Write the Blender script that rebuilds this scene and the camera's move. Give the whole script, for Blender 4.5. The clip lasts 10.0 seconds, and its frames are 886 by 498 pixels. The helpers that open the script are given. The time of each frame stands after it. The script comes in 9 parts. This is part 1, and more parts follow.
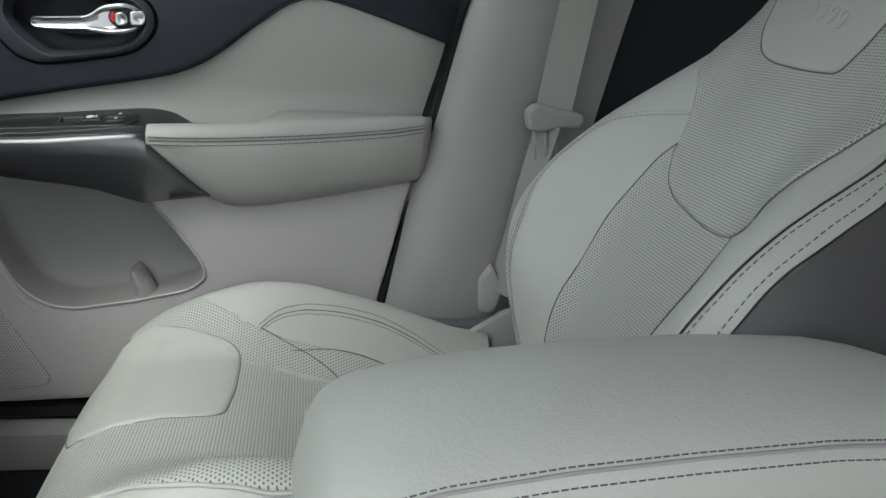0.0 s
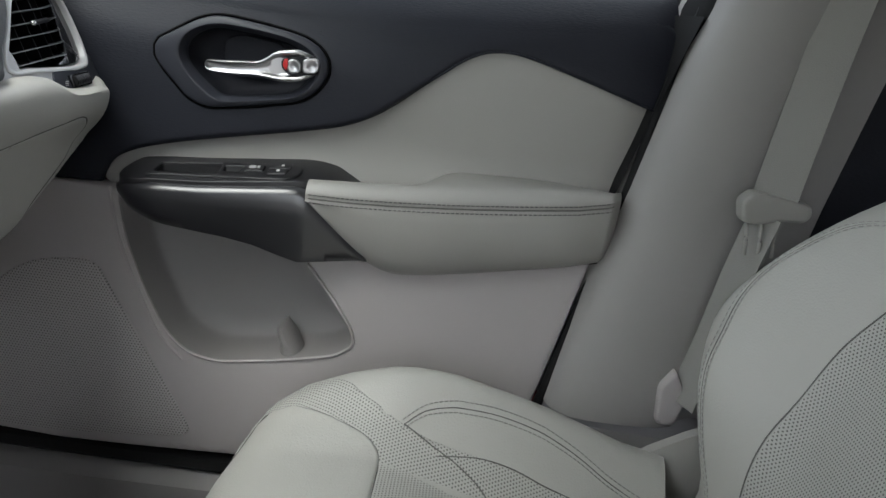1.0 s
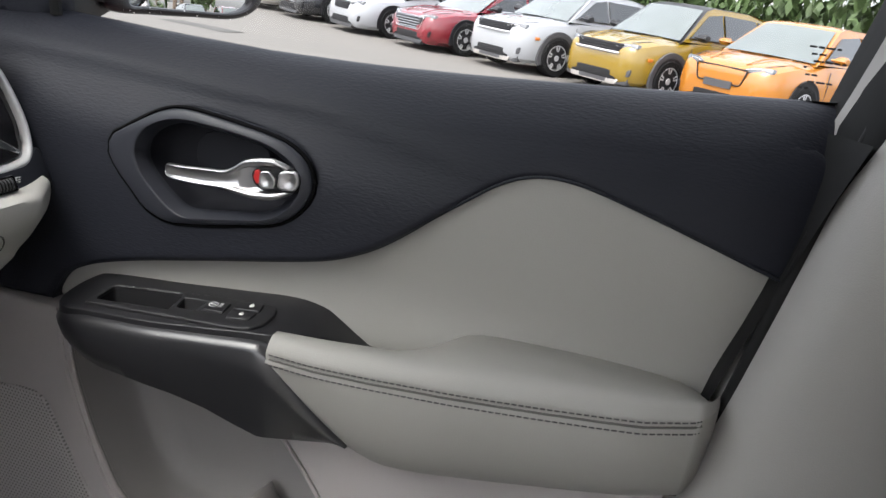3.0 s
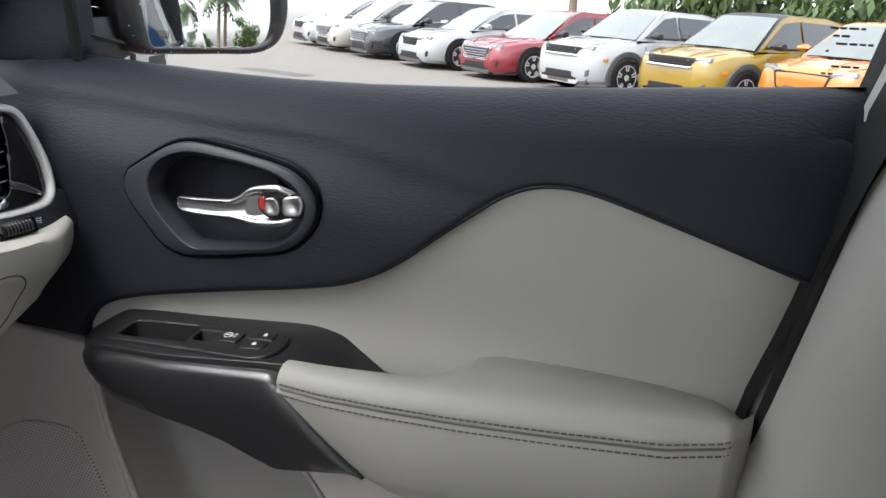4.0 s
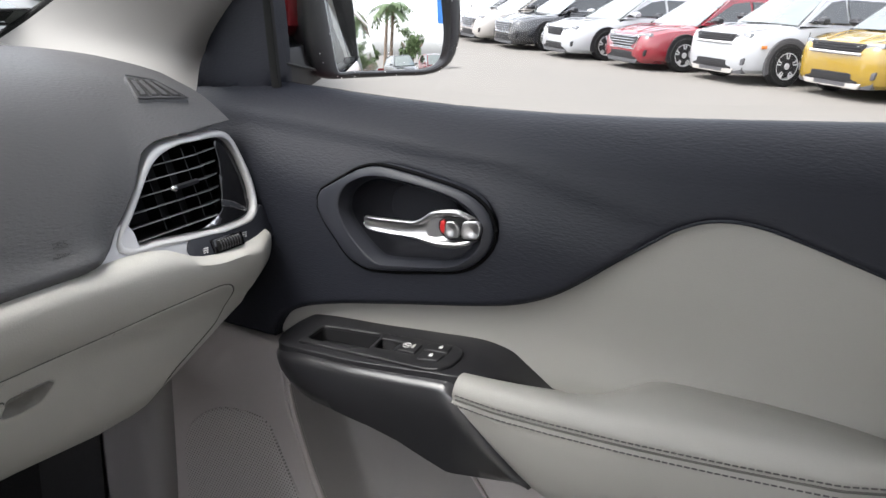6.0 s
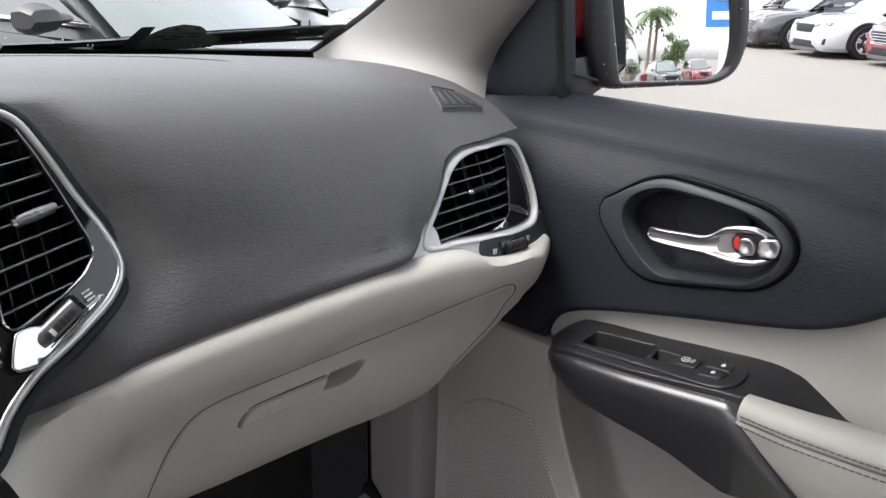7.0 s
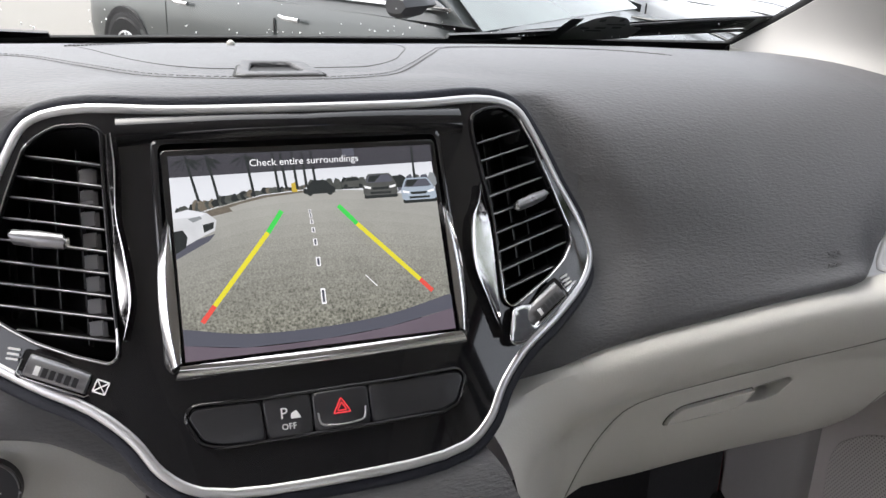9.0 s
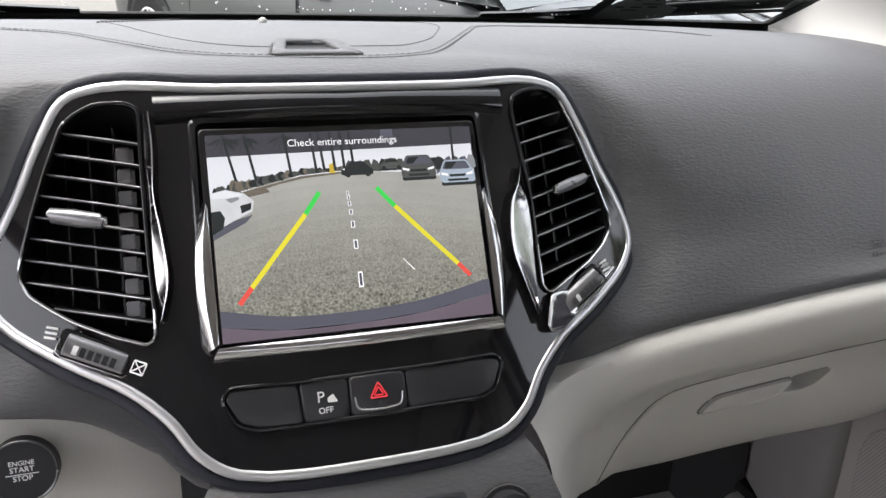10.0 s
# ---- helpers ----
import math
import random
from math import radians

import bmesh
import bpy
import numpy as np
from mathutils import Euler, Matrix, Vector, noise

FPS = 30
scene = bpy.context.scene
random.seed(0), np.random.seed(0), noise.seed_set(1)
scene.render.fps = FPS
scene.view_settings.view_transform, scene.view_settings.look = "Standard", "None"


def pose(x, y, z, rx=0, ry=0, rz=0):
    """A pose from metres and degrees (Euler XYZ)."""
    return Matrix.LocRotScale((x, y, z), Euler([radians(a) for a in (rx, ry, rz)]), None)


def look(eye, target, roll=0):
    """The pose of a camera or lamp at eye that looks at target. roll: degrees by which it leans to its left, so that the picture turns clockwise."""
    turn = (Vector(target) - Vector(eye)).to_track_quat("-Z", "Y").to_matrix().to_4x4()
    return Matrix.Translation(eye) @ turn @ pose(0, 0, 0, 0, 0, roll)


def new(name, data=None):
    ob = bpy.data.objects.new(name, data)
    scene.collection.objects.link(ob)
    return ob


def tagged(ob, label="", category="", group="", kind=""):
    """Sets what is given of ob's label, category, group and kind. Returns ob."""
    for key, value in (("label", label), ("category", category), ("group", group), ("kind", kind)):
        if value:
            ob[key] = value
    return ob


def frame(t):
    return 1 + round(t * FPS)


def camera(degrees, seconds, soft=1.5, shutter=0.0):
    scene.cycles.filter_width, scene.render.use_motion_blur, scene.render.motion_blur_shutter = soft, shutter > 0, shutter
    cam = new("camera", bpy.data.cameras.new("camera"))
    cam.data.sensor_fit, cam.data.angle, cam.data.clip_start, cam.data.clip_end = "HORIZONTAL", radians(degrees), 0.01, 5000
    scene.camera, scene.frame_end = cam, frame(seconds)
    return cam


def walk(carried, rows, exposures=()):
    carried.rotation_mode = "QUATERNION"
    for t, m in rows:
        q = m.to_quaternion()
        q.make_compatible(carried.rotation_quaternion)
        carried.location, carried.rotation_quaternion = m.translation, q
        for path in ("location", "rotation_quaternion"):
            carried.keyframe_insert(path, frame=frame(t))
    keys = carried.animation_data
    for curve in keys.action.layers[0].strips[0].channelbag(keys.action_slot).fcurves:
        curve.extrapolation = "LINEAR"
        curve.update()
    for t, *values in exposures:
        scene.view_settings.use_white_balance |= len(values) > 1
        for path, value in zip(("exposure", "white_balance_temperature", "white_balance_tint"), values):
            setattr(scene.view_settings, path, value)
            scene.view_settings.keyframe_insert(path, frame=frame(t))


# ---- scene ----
cam = camera(60.1, 10.0)
PATH = [
    (0, (-0.391, -0.49, 1.178), (1.491, -0.851, 0.606), 4.7),
    (0.5, (-0.295, -0.484, 1.184), (1.617, -0.651, 0.622), 5.8),
    (1, (-0.236, -0.476, 1.225), (1.678, -0.436, 0.647), 7.1),
    (1.5, (-0.15, -0.47, 1.235), (1.762, -0.343, 0.661), 8.4),
    (2, (-0.042, -0.472, 1.239), (1.858, -0.272, 0.65), 9.7),
    (2.5, (0.037, -0.487, 1.289), (1.919, -0.114, 0.722), 12.6),
    (3, (0.091, -0.574, 1.302), (1.952, -0.106, 0.74), 8.2),
    (3.2, (0.096, -0.598, 1.289), (1.957, -0.057, 0.796), 6.3),
    (4.5, (0.147, -0.633, 1.3), (1.934, 0.084, 0.761), 3.0),
    (5, (0.146, -0.641, 1.311), (1.926, 0.094, 0.772), 3.0),
    (5.2, (0.138, -0.635, 1.314), (1.906, 0.127, 0.773), 2.9),
    (6.3, (0.073, -0.598, 1.335), (1.637, 0.516, 0.777), 2.5),
    (6.5, (0.06, -0.589, 1.337), (1.557, 0.612, 0.776), 2.4),
    (7, (0.029, -0.566, 1.341), (1.322, 0.848, 0.768), 1.6),
    (7.5, (0.0, -0.547, 1.349), (1.099, 1.018, 0.764), 1.1),
    (8, (-0.03, -0.527, 1.352), (0.913, 1.133, 0.76), 1.3),
    (8.5, (-0.061, -0.507, 1.352), (0.708, 1.237, 0.746), 1.3),
    (9, (-0.083, -0.496, 1.349), (0.562, 1.288, 0.717), 1.3),
    (9.5, (-0.087, -0.489, 1.346), (0.519, 1.298, 0.683), 1.3),
    (10, (-0.093, -0.483, 1.348), (0.504, 1.3, 0.666), 1.6),
]
walk(cam, [(t, look(eye, target, roll)) for t, eye, target, roll in PATH], [(0.0, 2.22, 6080, 4), (1.0, 2.03, 6180, 8), (1.6, 1.94, 6320, 10), (2.0, 2.12, 6350, 12), (2.5, 2.24, 6380, 13), (4.5, 2.40, 6350, 11), (7.0, 2.65, 6420, 14), (8.5, 2.74, 6460, 14), (10.0, 2.77, 6480, 14)])

# ---- light ----
world = bpy.data.worlds.new("sky")
scene.world = world
world.use_nodes = True
wn, wl = world.node_tree.nodes, world.node_tree.links
sky = wn.new("ShaderNodeTexSky")
sky.sky_type = 'NISHITA'
sky.sun_disc = False
sky.sun_elevation, sky.sun_rotation = radians(60), radians(300)
sky.air_density, sky.dust_density, sky.ozone_density = 1.0, 6.0, 1.0
wn["Background"].inputs["Strength"].default_value = 0.15
# an overcast sky: most of the blue mixed out
grey_sky, sky_mix = wn.new("ShaderNodeRGBToBW"), wn.new("ShaderNodeMix")
sky_mix.data_type = 'RGBA'
sky_mix.inputs["Factor"].default_value = 0.75
wl.new(sky.outputs[0], grey_sky.inputs[0])
even_sky, lift_sky = wn.new("ShaderNodeMath"), wn.new("ShaderNodeMath")
even_sky.operation, lift_sky.operation = 'POWER', 'MULTIPLY'
even_sky.inputs[1].default_value, lift_sky.inputs[1].default_value = 0.5, 2.4
wl.new(grey_sky.outputs[0], even_sky.inputs[0])
wl.new(even_sky.outputs[0], lift_sky.inputs[0])
wl.new(sky.outputs[0], sky_mix.inputs["A"])
wl.new(lift_sky.outputs[0], sky_mix.inputs["B"])
wl.new(sky_mix.outputs["Result"], wn["Background"].inputs[0])
sun = new("sun", bpy.data.lights.new("sun", 'SUN'))
sun.data.energy, sun.data.angle, sun.data.color = 0.25, radians(35), (1.0, 0.98, 0.95)
sun.matrix_world = pose(0, 0, 20, 30, 0, -120)


# ---- materials ----
def material(name, base, rough=0.5, metal=0.0, spec=0.5, grain=0.0, grain_size=0.002, blotch=0.06, blotch_size=0.15,
             coat=0.0, emit=0.0, dots=0.0, deep=0.0006, dot_pitch=0.005, dot_dark=0.25, fleck=0.0, fleck_size=0.004, wear=0.15, stretch=(1, 1, 1)):
    m = bpy.data.materials.new(name)
    m.use_nodes = True
    nt = m.node_tree
    b = nt.nodes["Principled BSDF"]
    link = nt.links.new

    def node(kind, **values):
        n = nt.nodes.new(kind)
        for key, value in values.items():
            n.inputs[key].default_value = value
        return n

    def calc(op, a, c=None):
        n = nt.nodes.new("ShaderNodeMath")
        n.operation = op
        for k, v in enumerate((a, c)):
            if v is None:
                continue
            if isinstance(v, (int, float)):
                n.inputs[k].default_value = v
            else:
                link(v, n.inputs[k])
        return n.outputs[0]

    b.inputs["Metallic"].default_value = metal
    b.inputs["Specular IOR Level"].default_value = spec
    b.inputs["Coat Weight"].default_value = coat
    b.inputs["Coat Roughness"].default_value = 0.04
    coord = nt.nodes.new("ShaderNodeTexCoord").outputs["Object"]
    big = node("ShaderNodeTexNoise", Scale=1.0 / blotch_size, Detail=4.0)
    link(coord, big.inputs["Vector"])
    small = node("ShaderNodeTexNoise", Scale=1.0 / max(grain_size, 1e-4), Detail=2.0)
    squash = nt.nodes.new("ShaderNodeVectorMath")
    squash.operation = 'MULTIPLY'
    squash.inputs[1].default_value = stretch
    link(coord, squash.inputs[0])
    link(squash.outputs[0], small.inputs["Vector"])
    amount = calc('MULTIPLY_ADD', big.outputs[0], 2 * blotch)
    amount.node.inputs[2].default_value = 1 - blotch
    if fleck:
        f = node("ShaderNodeTexNoise", Scale=1.0 / fleck_size, Detail=3.0)
        link(coord, f.inputs["Vector"])
        g = calc('MULTIPLY_ADD', f.outputs[0], 2 * fleck)
        g.node.inputs[2].default_value = 1 - fleck
        amount = calc('MULTIPLY', amount, g)
    height = small.outputs[0]
    if dots:
        uv = nt.nodes.new("ShaderNodeUVMap").outputs[0]
        sep = nt.nodes.new("ShaderNodeSeparateXYZ")
        link(uv, sep.inputs[0])
        rowf = calc('DIVIDE', sep.outputs[1], dot_pitch * 0.866)
        row = calc('FLOOR', rowf)
        odd = calc('MULTIPLY', calc('PINGPONG', row, 1.0), 0.5)
        fx = calc('SUBTRACT', calc('FRACT', calc('ADD', calc('DIVIDE', sep.outputs[0], dot_pitch), odd)), 0.5)
        fy = calc('MULTIPLY', calc('SUBTRACT', calc('FRACT', rowf), 0.5), 0.866)
        r = calc('SQRT', calc('ADD', calc('MULTIPLY', fx, fx), calc('MULTIPLY', fy, fy)))
        hole = node("ShaderNodeMapRange")
        hole.inputs["From Min"].default_value, hole.inputs["From Max"].default_value = dots * 0.8, dots * 1.2
        hole.inputs["To Min"].default_value, hole.inputs["To Max"].default_value = dot_dark, 1.0
        link(r, hole.inputs["Value"])
        amount = calc('MULTIPLY', amount, hole.outputs[0])
        height = calc('ADD', calc('MULTIPLY', height, 0.4), hole.outputs[0])
    mix = nt.nodes.new("ShaderNodeMix")
    mix.data_type = 'RGBA'
    mix.blend_type = 'MULTIPLY'
    mix.inputs["Factor"].default_value = 1.0
    mix.inputs["A"].default_value = (*base, 1)
    link(amount, mix.inputs["B"])
    link(mix.outputs["Result"], b.inputs["Base Color"])
    ro = calc('MULTIPLY_ADD', big.outputs[0], 2 * wear * rough)
    ro.node.inputs[2].default_value = rough * (1 - wear)
    link(ro, b.inputs["Roughness"])
    if grain or dots:
        bump = node("ShaderNodeBump", Strength=max(grain, 0.3 if dots else 0.0), Distance=deep)
        link(height, bump.inputs["Height"])
        link(bump.outputs[0], b.inputs["Normal"])
    if emit:
        link(mix.outputs["Result"], b.inputs["Emission Color"])
        nt.links.remove(b.inputs["Base Color"].links[0])
        b.inputs["Base Color"].default_value = (*[0.12 * q for q in base], 1)
        b.inputs["Emission Strength"].default_value = emit
    return m


LEATHER = material("light leather", (0.44, 0.435, 0.402), 0.48, grain=0.5, grain_size=0.0021, deep=0.0008, blotch=0.05)
LEATHER_PERF = material("perforated leather", (0.45, 0.445, 0.412), 0.52, dots=0.23, dot_pitch=0.0038, dot_dark=0.25)
VINYL = material("light vinyl", (0.345, 0.338, 0.314), 0.5, grain=0.3, grain_size=0.0014)
PLASTIC = material("warm grey plastic", (0.435, 0.408, 0.403), 0.55, grain=0.35, grain_size=0.0012)
PILLAR = material("grey pillar plastic", (0.315, 0.305, 0.293), 0.6, grain=0.35, grain_size=0.0012)
# grey taken down to carry the shade of the footwell
KICK = material("shade-toned footwell plastic", (0.26, 0.25, 0.25), 0.6, grain=0.35, grain_size=0.0012)
# pocket liner: a darker plastic, with the recess's shade put into its colour too
LINER = material("shade-darkened pocket plastic", (0.27, 0.258, 0.255), 0.6, grain=0.35, grain_size=0.0012)
GRILLE = material("perforated plastic", (0.47, 0.445, 0.435), 0.6, dots=0.24, dot_pitch=0.0044, dot_dark=0.42)
DASH_LIGHT = material("light dash plastic", (0.47, 0.46, 0.43), 0.42, grain=0.3, grain_size=0.0016)
SIDE_GREY = material("dark grey leather", (0.075, 0.070, 0.072), 0.5, grain=0.25, grain_size=0.0016)
DARK = material("black grained vinyl", (0.0155, 0.0170, 0.0245), 0.56, spec=0.26, grain=0.6, grain_size=0.0024, deep=0.0009, stretch=(1, 0.38, 1.3), blotch=0.12)
GAP = material("deep gap", (0.003, 0.003, 0.0035), 0.9, spec=0.1)
BEZEL_M = material("dark handle plastic", (0.029, 0.031, 0.040), 0.42, spec=0.4, grain=0.15)
RECESS = material("matt black recess", (0.020, 0.021, 0.027), 0.7, spec=0.2)
PAD = material("charcoal grained pad", (0.083, 0.083, 0.088), 0.55, spec=0.32, grain=0.8, grain_size=0.0021, deep=0.0009, stretch=(0.45, 1, 1.2), blotch=0.1)
BLACK = material("satin black plastic", (0.016, 0.016, 0.0185), 0.38, grain=0.1)
TRIM = material("dark satin trim", (0.018, 0.018, 0.021), 0.30, spec=0.9, coat=0.3, blotch=0.1)
ROLLER = material("smoked silver plastic", (0.20, 0.20, 0.21), 0.28, metal=0.6, blotch=0.1)
SOFT_BLACK = material("soft-touch black", (0.016, 0.016, 0.018), 0.42)
# for gloss black trim: its bright reflections are lifted by a pale metal colour
POLISHED = material("bright metal for gloss reflections", (0.50, 0.495, 0.50), 0.12, metal=1.0, blotch=0.25, blotch_size=0.03)
PIANO = material("piano black", (0.008, 0.008, 0.0092), 0.05, spec=0.45, coat=0.0, blotch=0.2, wear=0.4)
HANDLE_CHROME = material("bright chrome", (0.50, 0.50, 0.51), 0.30, metal=1.0, blotch=0.05)
CHROME = material("chrome", (0.52, 0.52, 0.53), 0.24, metal=1.0, blotch=0.05)
SATIN = material("satin silver", (0.54, 0.54, 0.55), 0.36, metal=0.85, blotch=0.06)
BRIGHT = material("silver paint", (0.56, 0.56, 0.57), 0.38, metal=0.15, blotch=0.05)
VENT = material("vent black", (0.016, 0.016, 0.0175), 0.5, spec=0.2)
# a thin paler line along the front edge of each slat
SLAT_EDGE = material("pale slat edge", (0.22, 0.22, 0.23), 0.4, metal=0.5)
SEAM = material("seam shadow", (0.03, 0.03, 0.03), 0.8)
THREAD_D = material("dark thread", (0.09, 0.085, 0.088), 0.8, fleck=0.3)
FOLD = material("leather fold", (0.13, 0.127, 0.118), 0.8)
THREAD_G = material("grey thread", (0.27, 0.265, 0.25), 0.8, fleck=0.3)
BELT = material("grey webbing", (0.30, 0.295, 0.275), 0.7, grain=0.8, grain_size=0.0014)
FLOOR = material("grey carpet", (0.26, 0.25, 0.24), 0.95, grain=1.0, grain_size=0.002, fleck=0.5)
CARPET = material("dark carpet", (0.02, 0.02, 0.022), 0.95, grain=1.0, grain_size=0.002, fleck=0.6)
WIPER_GREY = material("dusty grey plastic", (0.12, 0.12, 0.12), 0.5, blotch=0.3, blotch_size=0.02)
RUBBER = material("rubber", (0.007, 0.007, 0.0075), 0.75, spec=0.25)
HEADLINER = material("headliner", (0.66, 0.65, 0.62), 0.9, grain=0.6, grain_size=0.002)
RED = material("red mark", (0.55, 0.02, 0.02), 0.4)
RED_LIT = material("lit red", (0.9, 0.05, 0.06), 0.4, emit=0.15)
WHITE = material("white mark", (0.75, 0.75, 0.75), 0.5)
ASPHALT = material("sun-bleached asphalt", (0.134, 0.126, 0.113), 0.9, blotch=0.14, blotch_size=2.5, fleck=0.25, fleck_size=0.012, grain=0.6, grain_size=0.02)


def glass(name, clear, gloss=0.35):
    """Clear glass whose gloss rises towards grazing."""
    m = bpy.data.materials.new(name)
    m.use_nodes = True
    gn = m.node_tree
    gn.nodes.clear()
    g_out, g_mix = gn.nodes.new("ShaderNodeOutputMaterial"), gn.nodes.new("ShaderNodeMixShader")
    g_clear, g_gloss, g_face = gn.nodes.new("ShaderNodeBsdfTransparent"), gn.nodes.new("ShaderNodeBsdfGlossy"), gn.nodes.new("ShaderNodeLayerWeight")
    g_pow, g_add = gn.nodes.new("ShaderNodeMath"), gn.nodes.new("ShaderNodeMath")
    g_clear.inputs[0].default_value = (*clear, 1)
    g_gloss.inputs["Roughness"].default_value = 0.02
    g_pow.operation, g_add.operation = 'POWER', 'MULTIPLY_ADD'
    g_pow.inputs[1].default_value = 5.0
    g_add.inputs[1].default_value, g_add.inputs[2].default_value = gloss, 0.03
    gn.links.new(g_face.outputs["Facing"], g_pow.inputs[0])
    gn.links.new(g_pow.outputs[0], g_add.inputs[0])
    gn.links.new(g_add.outputs[0], g_mix.inputs[0])
    gn.links.new(g_clear.outputs[0], g_mix.inputs[1])
    gn.links.new(g_gloss.outputs[0], g_mix.inputs[2])
    gn.links.new(g_mix.outputs[0], g_out.inputs[0])
    return m


GLASS = glass("window glass", (0.93, 0.95, 0.94))
SIDE_GLASS = material("tinted side glass", (0.010, 0.012, 0.013), 0.04, coat=1.0, blotch=0.0)
GLASS_TINT = glass("tinted windscreen glass", (0.76, 0.79, 0.77), 0.12)


# ---- mesh helpers ----
def lerp_rows(x, rows):
    """Values at x between rows of (x, value), in rising or falling order of x."""
    rows = sorted(rows)
    return float(np.interp(x, [r[0] for r in rows], [r[1] for r in rows]))


def smooth_rows(x, rows):
    """As lerp_rows, with smooth joins."""
    rows = sorted(rows)
    xs = [r[0] for r in rows]
    if x <= xs[0]:
        return rows[0][1]
    if x >= xs[-1]:
        return rows[-1][1]
    k = max(i for i in range(len(xs) - 1) if xs[i] <= x)
    p = [rows[min(max(k + d, 0), len(rows) - 1)] for d in (-1, 0, 1, 2)]
    h = p[2][0] - p[1][0]
    u = (x - p[1][0]) / h
    m1 = (p[2][1] - p[0][1]) / max(p[2][0] - p[0][0], 1e-9) * h
    m2 = (p[3][1] - p[1][1]) / max(p[3][0] - p[1][0], 1e-9) * h
    return ((2 * u**3 - 3 * u**2 + 1) * p[1][1] + (u**3 - 2 * u**2 + u) * m1 + (3 * u**2 - 2 * u**3) * p[2][1] + (u**3 - u**2) * m2)


def curve(pts, n=5, closed=False):
    """A smooth line through points of any dimension."""
    pts = [np.array(p, float) for p in pts]
    out = []
    count = len(pts)
    for i in range(count if closed else count - 1):
        a, b = pts[i], pts[(i + 1) % count]
        z = pts[i - 1] if (closed or i > 0) else 2 * a - b
        c = pts[(i + 2) % count] if (closed or i + 2 < count) else 2 * b - a
        lz, lb, lc = (max(np.linalg.norm(q), 1e-6) ** 0.5 for q in (a - z, b - a, c - b))
        m1 = (b - a) + lb * ((a - z) / lz - (b - z) / (lz + lb)) if lz > 1e-3 else b - a
        m2 = (b - a) + lb * ((c - b) / lc - (c - a) / (lb + lc)) if lc > 1e-3 else b - a
        for k in range(n):
            u = k / n
            out.append((2 * u**3 - 3 * u**2 + 1) * a + (u**3 - 2 * u**2 + u) * m1 + (3 * u**2 - 2 * u**3) * b + (u**3 - u**2) * m2)
    if not closed:
        out.append(pts[-1])
    return out


def rounded(pts, r, n=4):
    """A closed 2D outline with its corners rounded."""
    out = []
    count = len(pts)
    for i in range(count):
        p = np.array(pts[i], float)
        a, b = np.array(pts[i - 1], float) - p, np.array(pts[(i + 1) % count], float) - p
        la, lb = np.linalg.norm(a), np.linalg.norm(b)
        q = min(r, la * 0.45, lb * 0.45)
        s, e = p + a / la * q, p + b / lb * q
        for k in range(n + 1):
            u = k / n
            out.append((1 - u)**2 * s + 2 * u * (1 - u) * p + u**2 * e)
    return out


def part(name, bm, mat, parent=None, label="", sharp=38):
    mesh = bpy.data.meshes.new(name)
    bmesh.ops.remove_doubles(bm, verts=bm.verts, dist=1e-6)
    bmesh.ops.recalc_face_normals(bm, faces=bm.faces)
    for f in bm.faces:
        f.smooth = True
    bm.to_mesh(mesh)
    bm.free()
    mesh.set_sharp_from_angle(angle=radians(sharp))
    mesh.materials.append(mat)
    ob = new(name, mesh)
    ob.parent = parent
    if label:
        tagged(ob, label)
    return ob


def thing(name, label, category, at=(0, 0, 0), group="", kind=""):
    ob = new(name)
    ob.empty_display_size = 0.05
    ob.location = at
    return tagged(ob, label, category, group, kind)


def inside(poly, pts):
    poly = np.asarray(poly)
    x, y = pts[:, 0], pts[:, 1]
    res = np.zeros(len(pts), bool)
    for a, b in zip(poly, np.roll(poly, -1, 0)):
        cross = (a[1] > y) != (b[1] > y)
        with np.errstate(divide='ignore', invalid='ignore'):
            xx = (b[0] - a[0]) * (y - a[1]) / (b[1] - a[1]) + a[0]
        res ^= cross & (x < xx)
    return res


def edge_distance(polys, pts):
    best = np.full(len(pts), 1e9)
    for poly in polys:
        poly = np.asarray(poly)
        for a, b in zip(poly, np.roll(poly, -1, 0)):
            ab = b - a
            u = np.clip(((pts - a) @ ab) / max(ab @ ab, 1e-12), 0, 1)
            best = np.minimum(best, np.linalg.norm(pts - a - u[:, None] * ab, axis=1))
    return best


def inset(poly, d):
    poly = np.asarray(poly)
    t = np.roll(poly, -1, 0) - np.roll(poly, 1, 0)
    t /= np.maximum(np.linalg.norm(t, axis=1), 1e-9)[:, None]
    n = np.stack([-t[:, 1], t[:, 0]], 1)
    area = np.sum(poly[:, 0] * np.roll(poly[:, 1], -1) - np.roll(poly[:, 0], -1) * poly[:, 1])
    return poly + n * d * (1 if area > 0 else -1)


def fine(poly, step):
    """The same outline with no edge longer than a step."""
    out = []
    for a, b in zip(poly, np.roll(poly, -1, 0)):
        n = max(1, int(np.ceil(np.linalg.norm(b - a) / (1.3 * step))))
        out += [a + (b - a) * k / n for k in range(n)]
    return np.array(out)


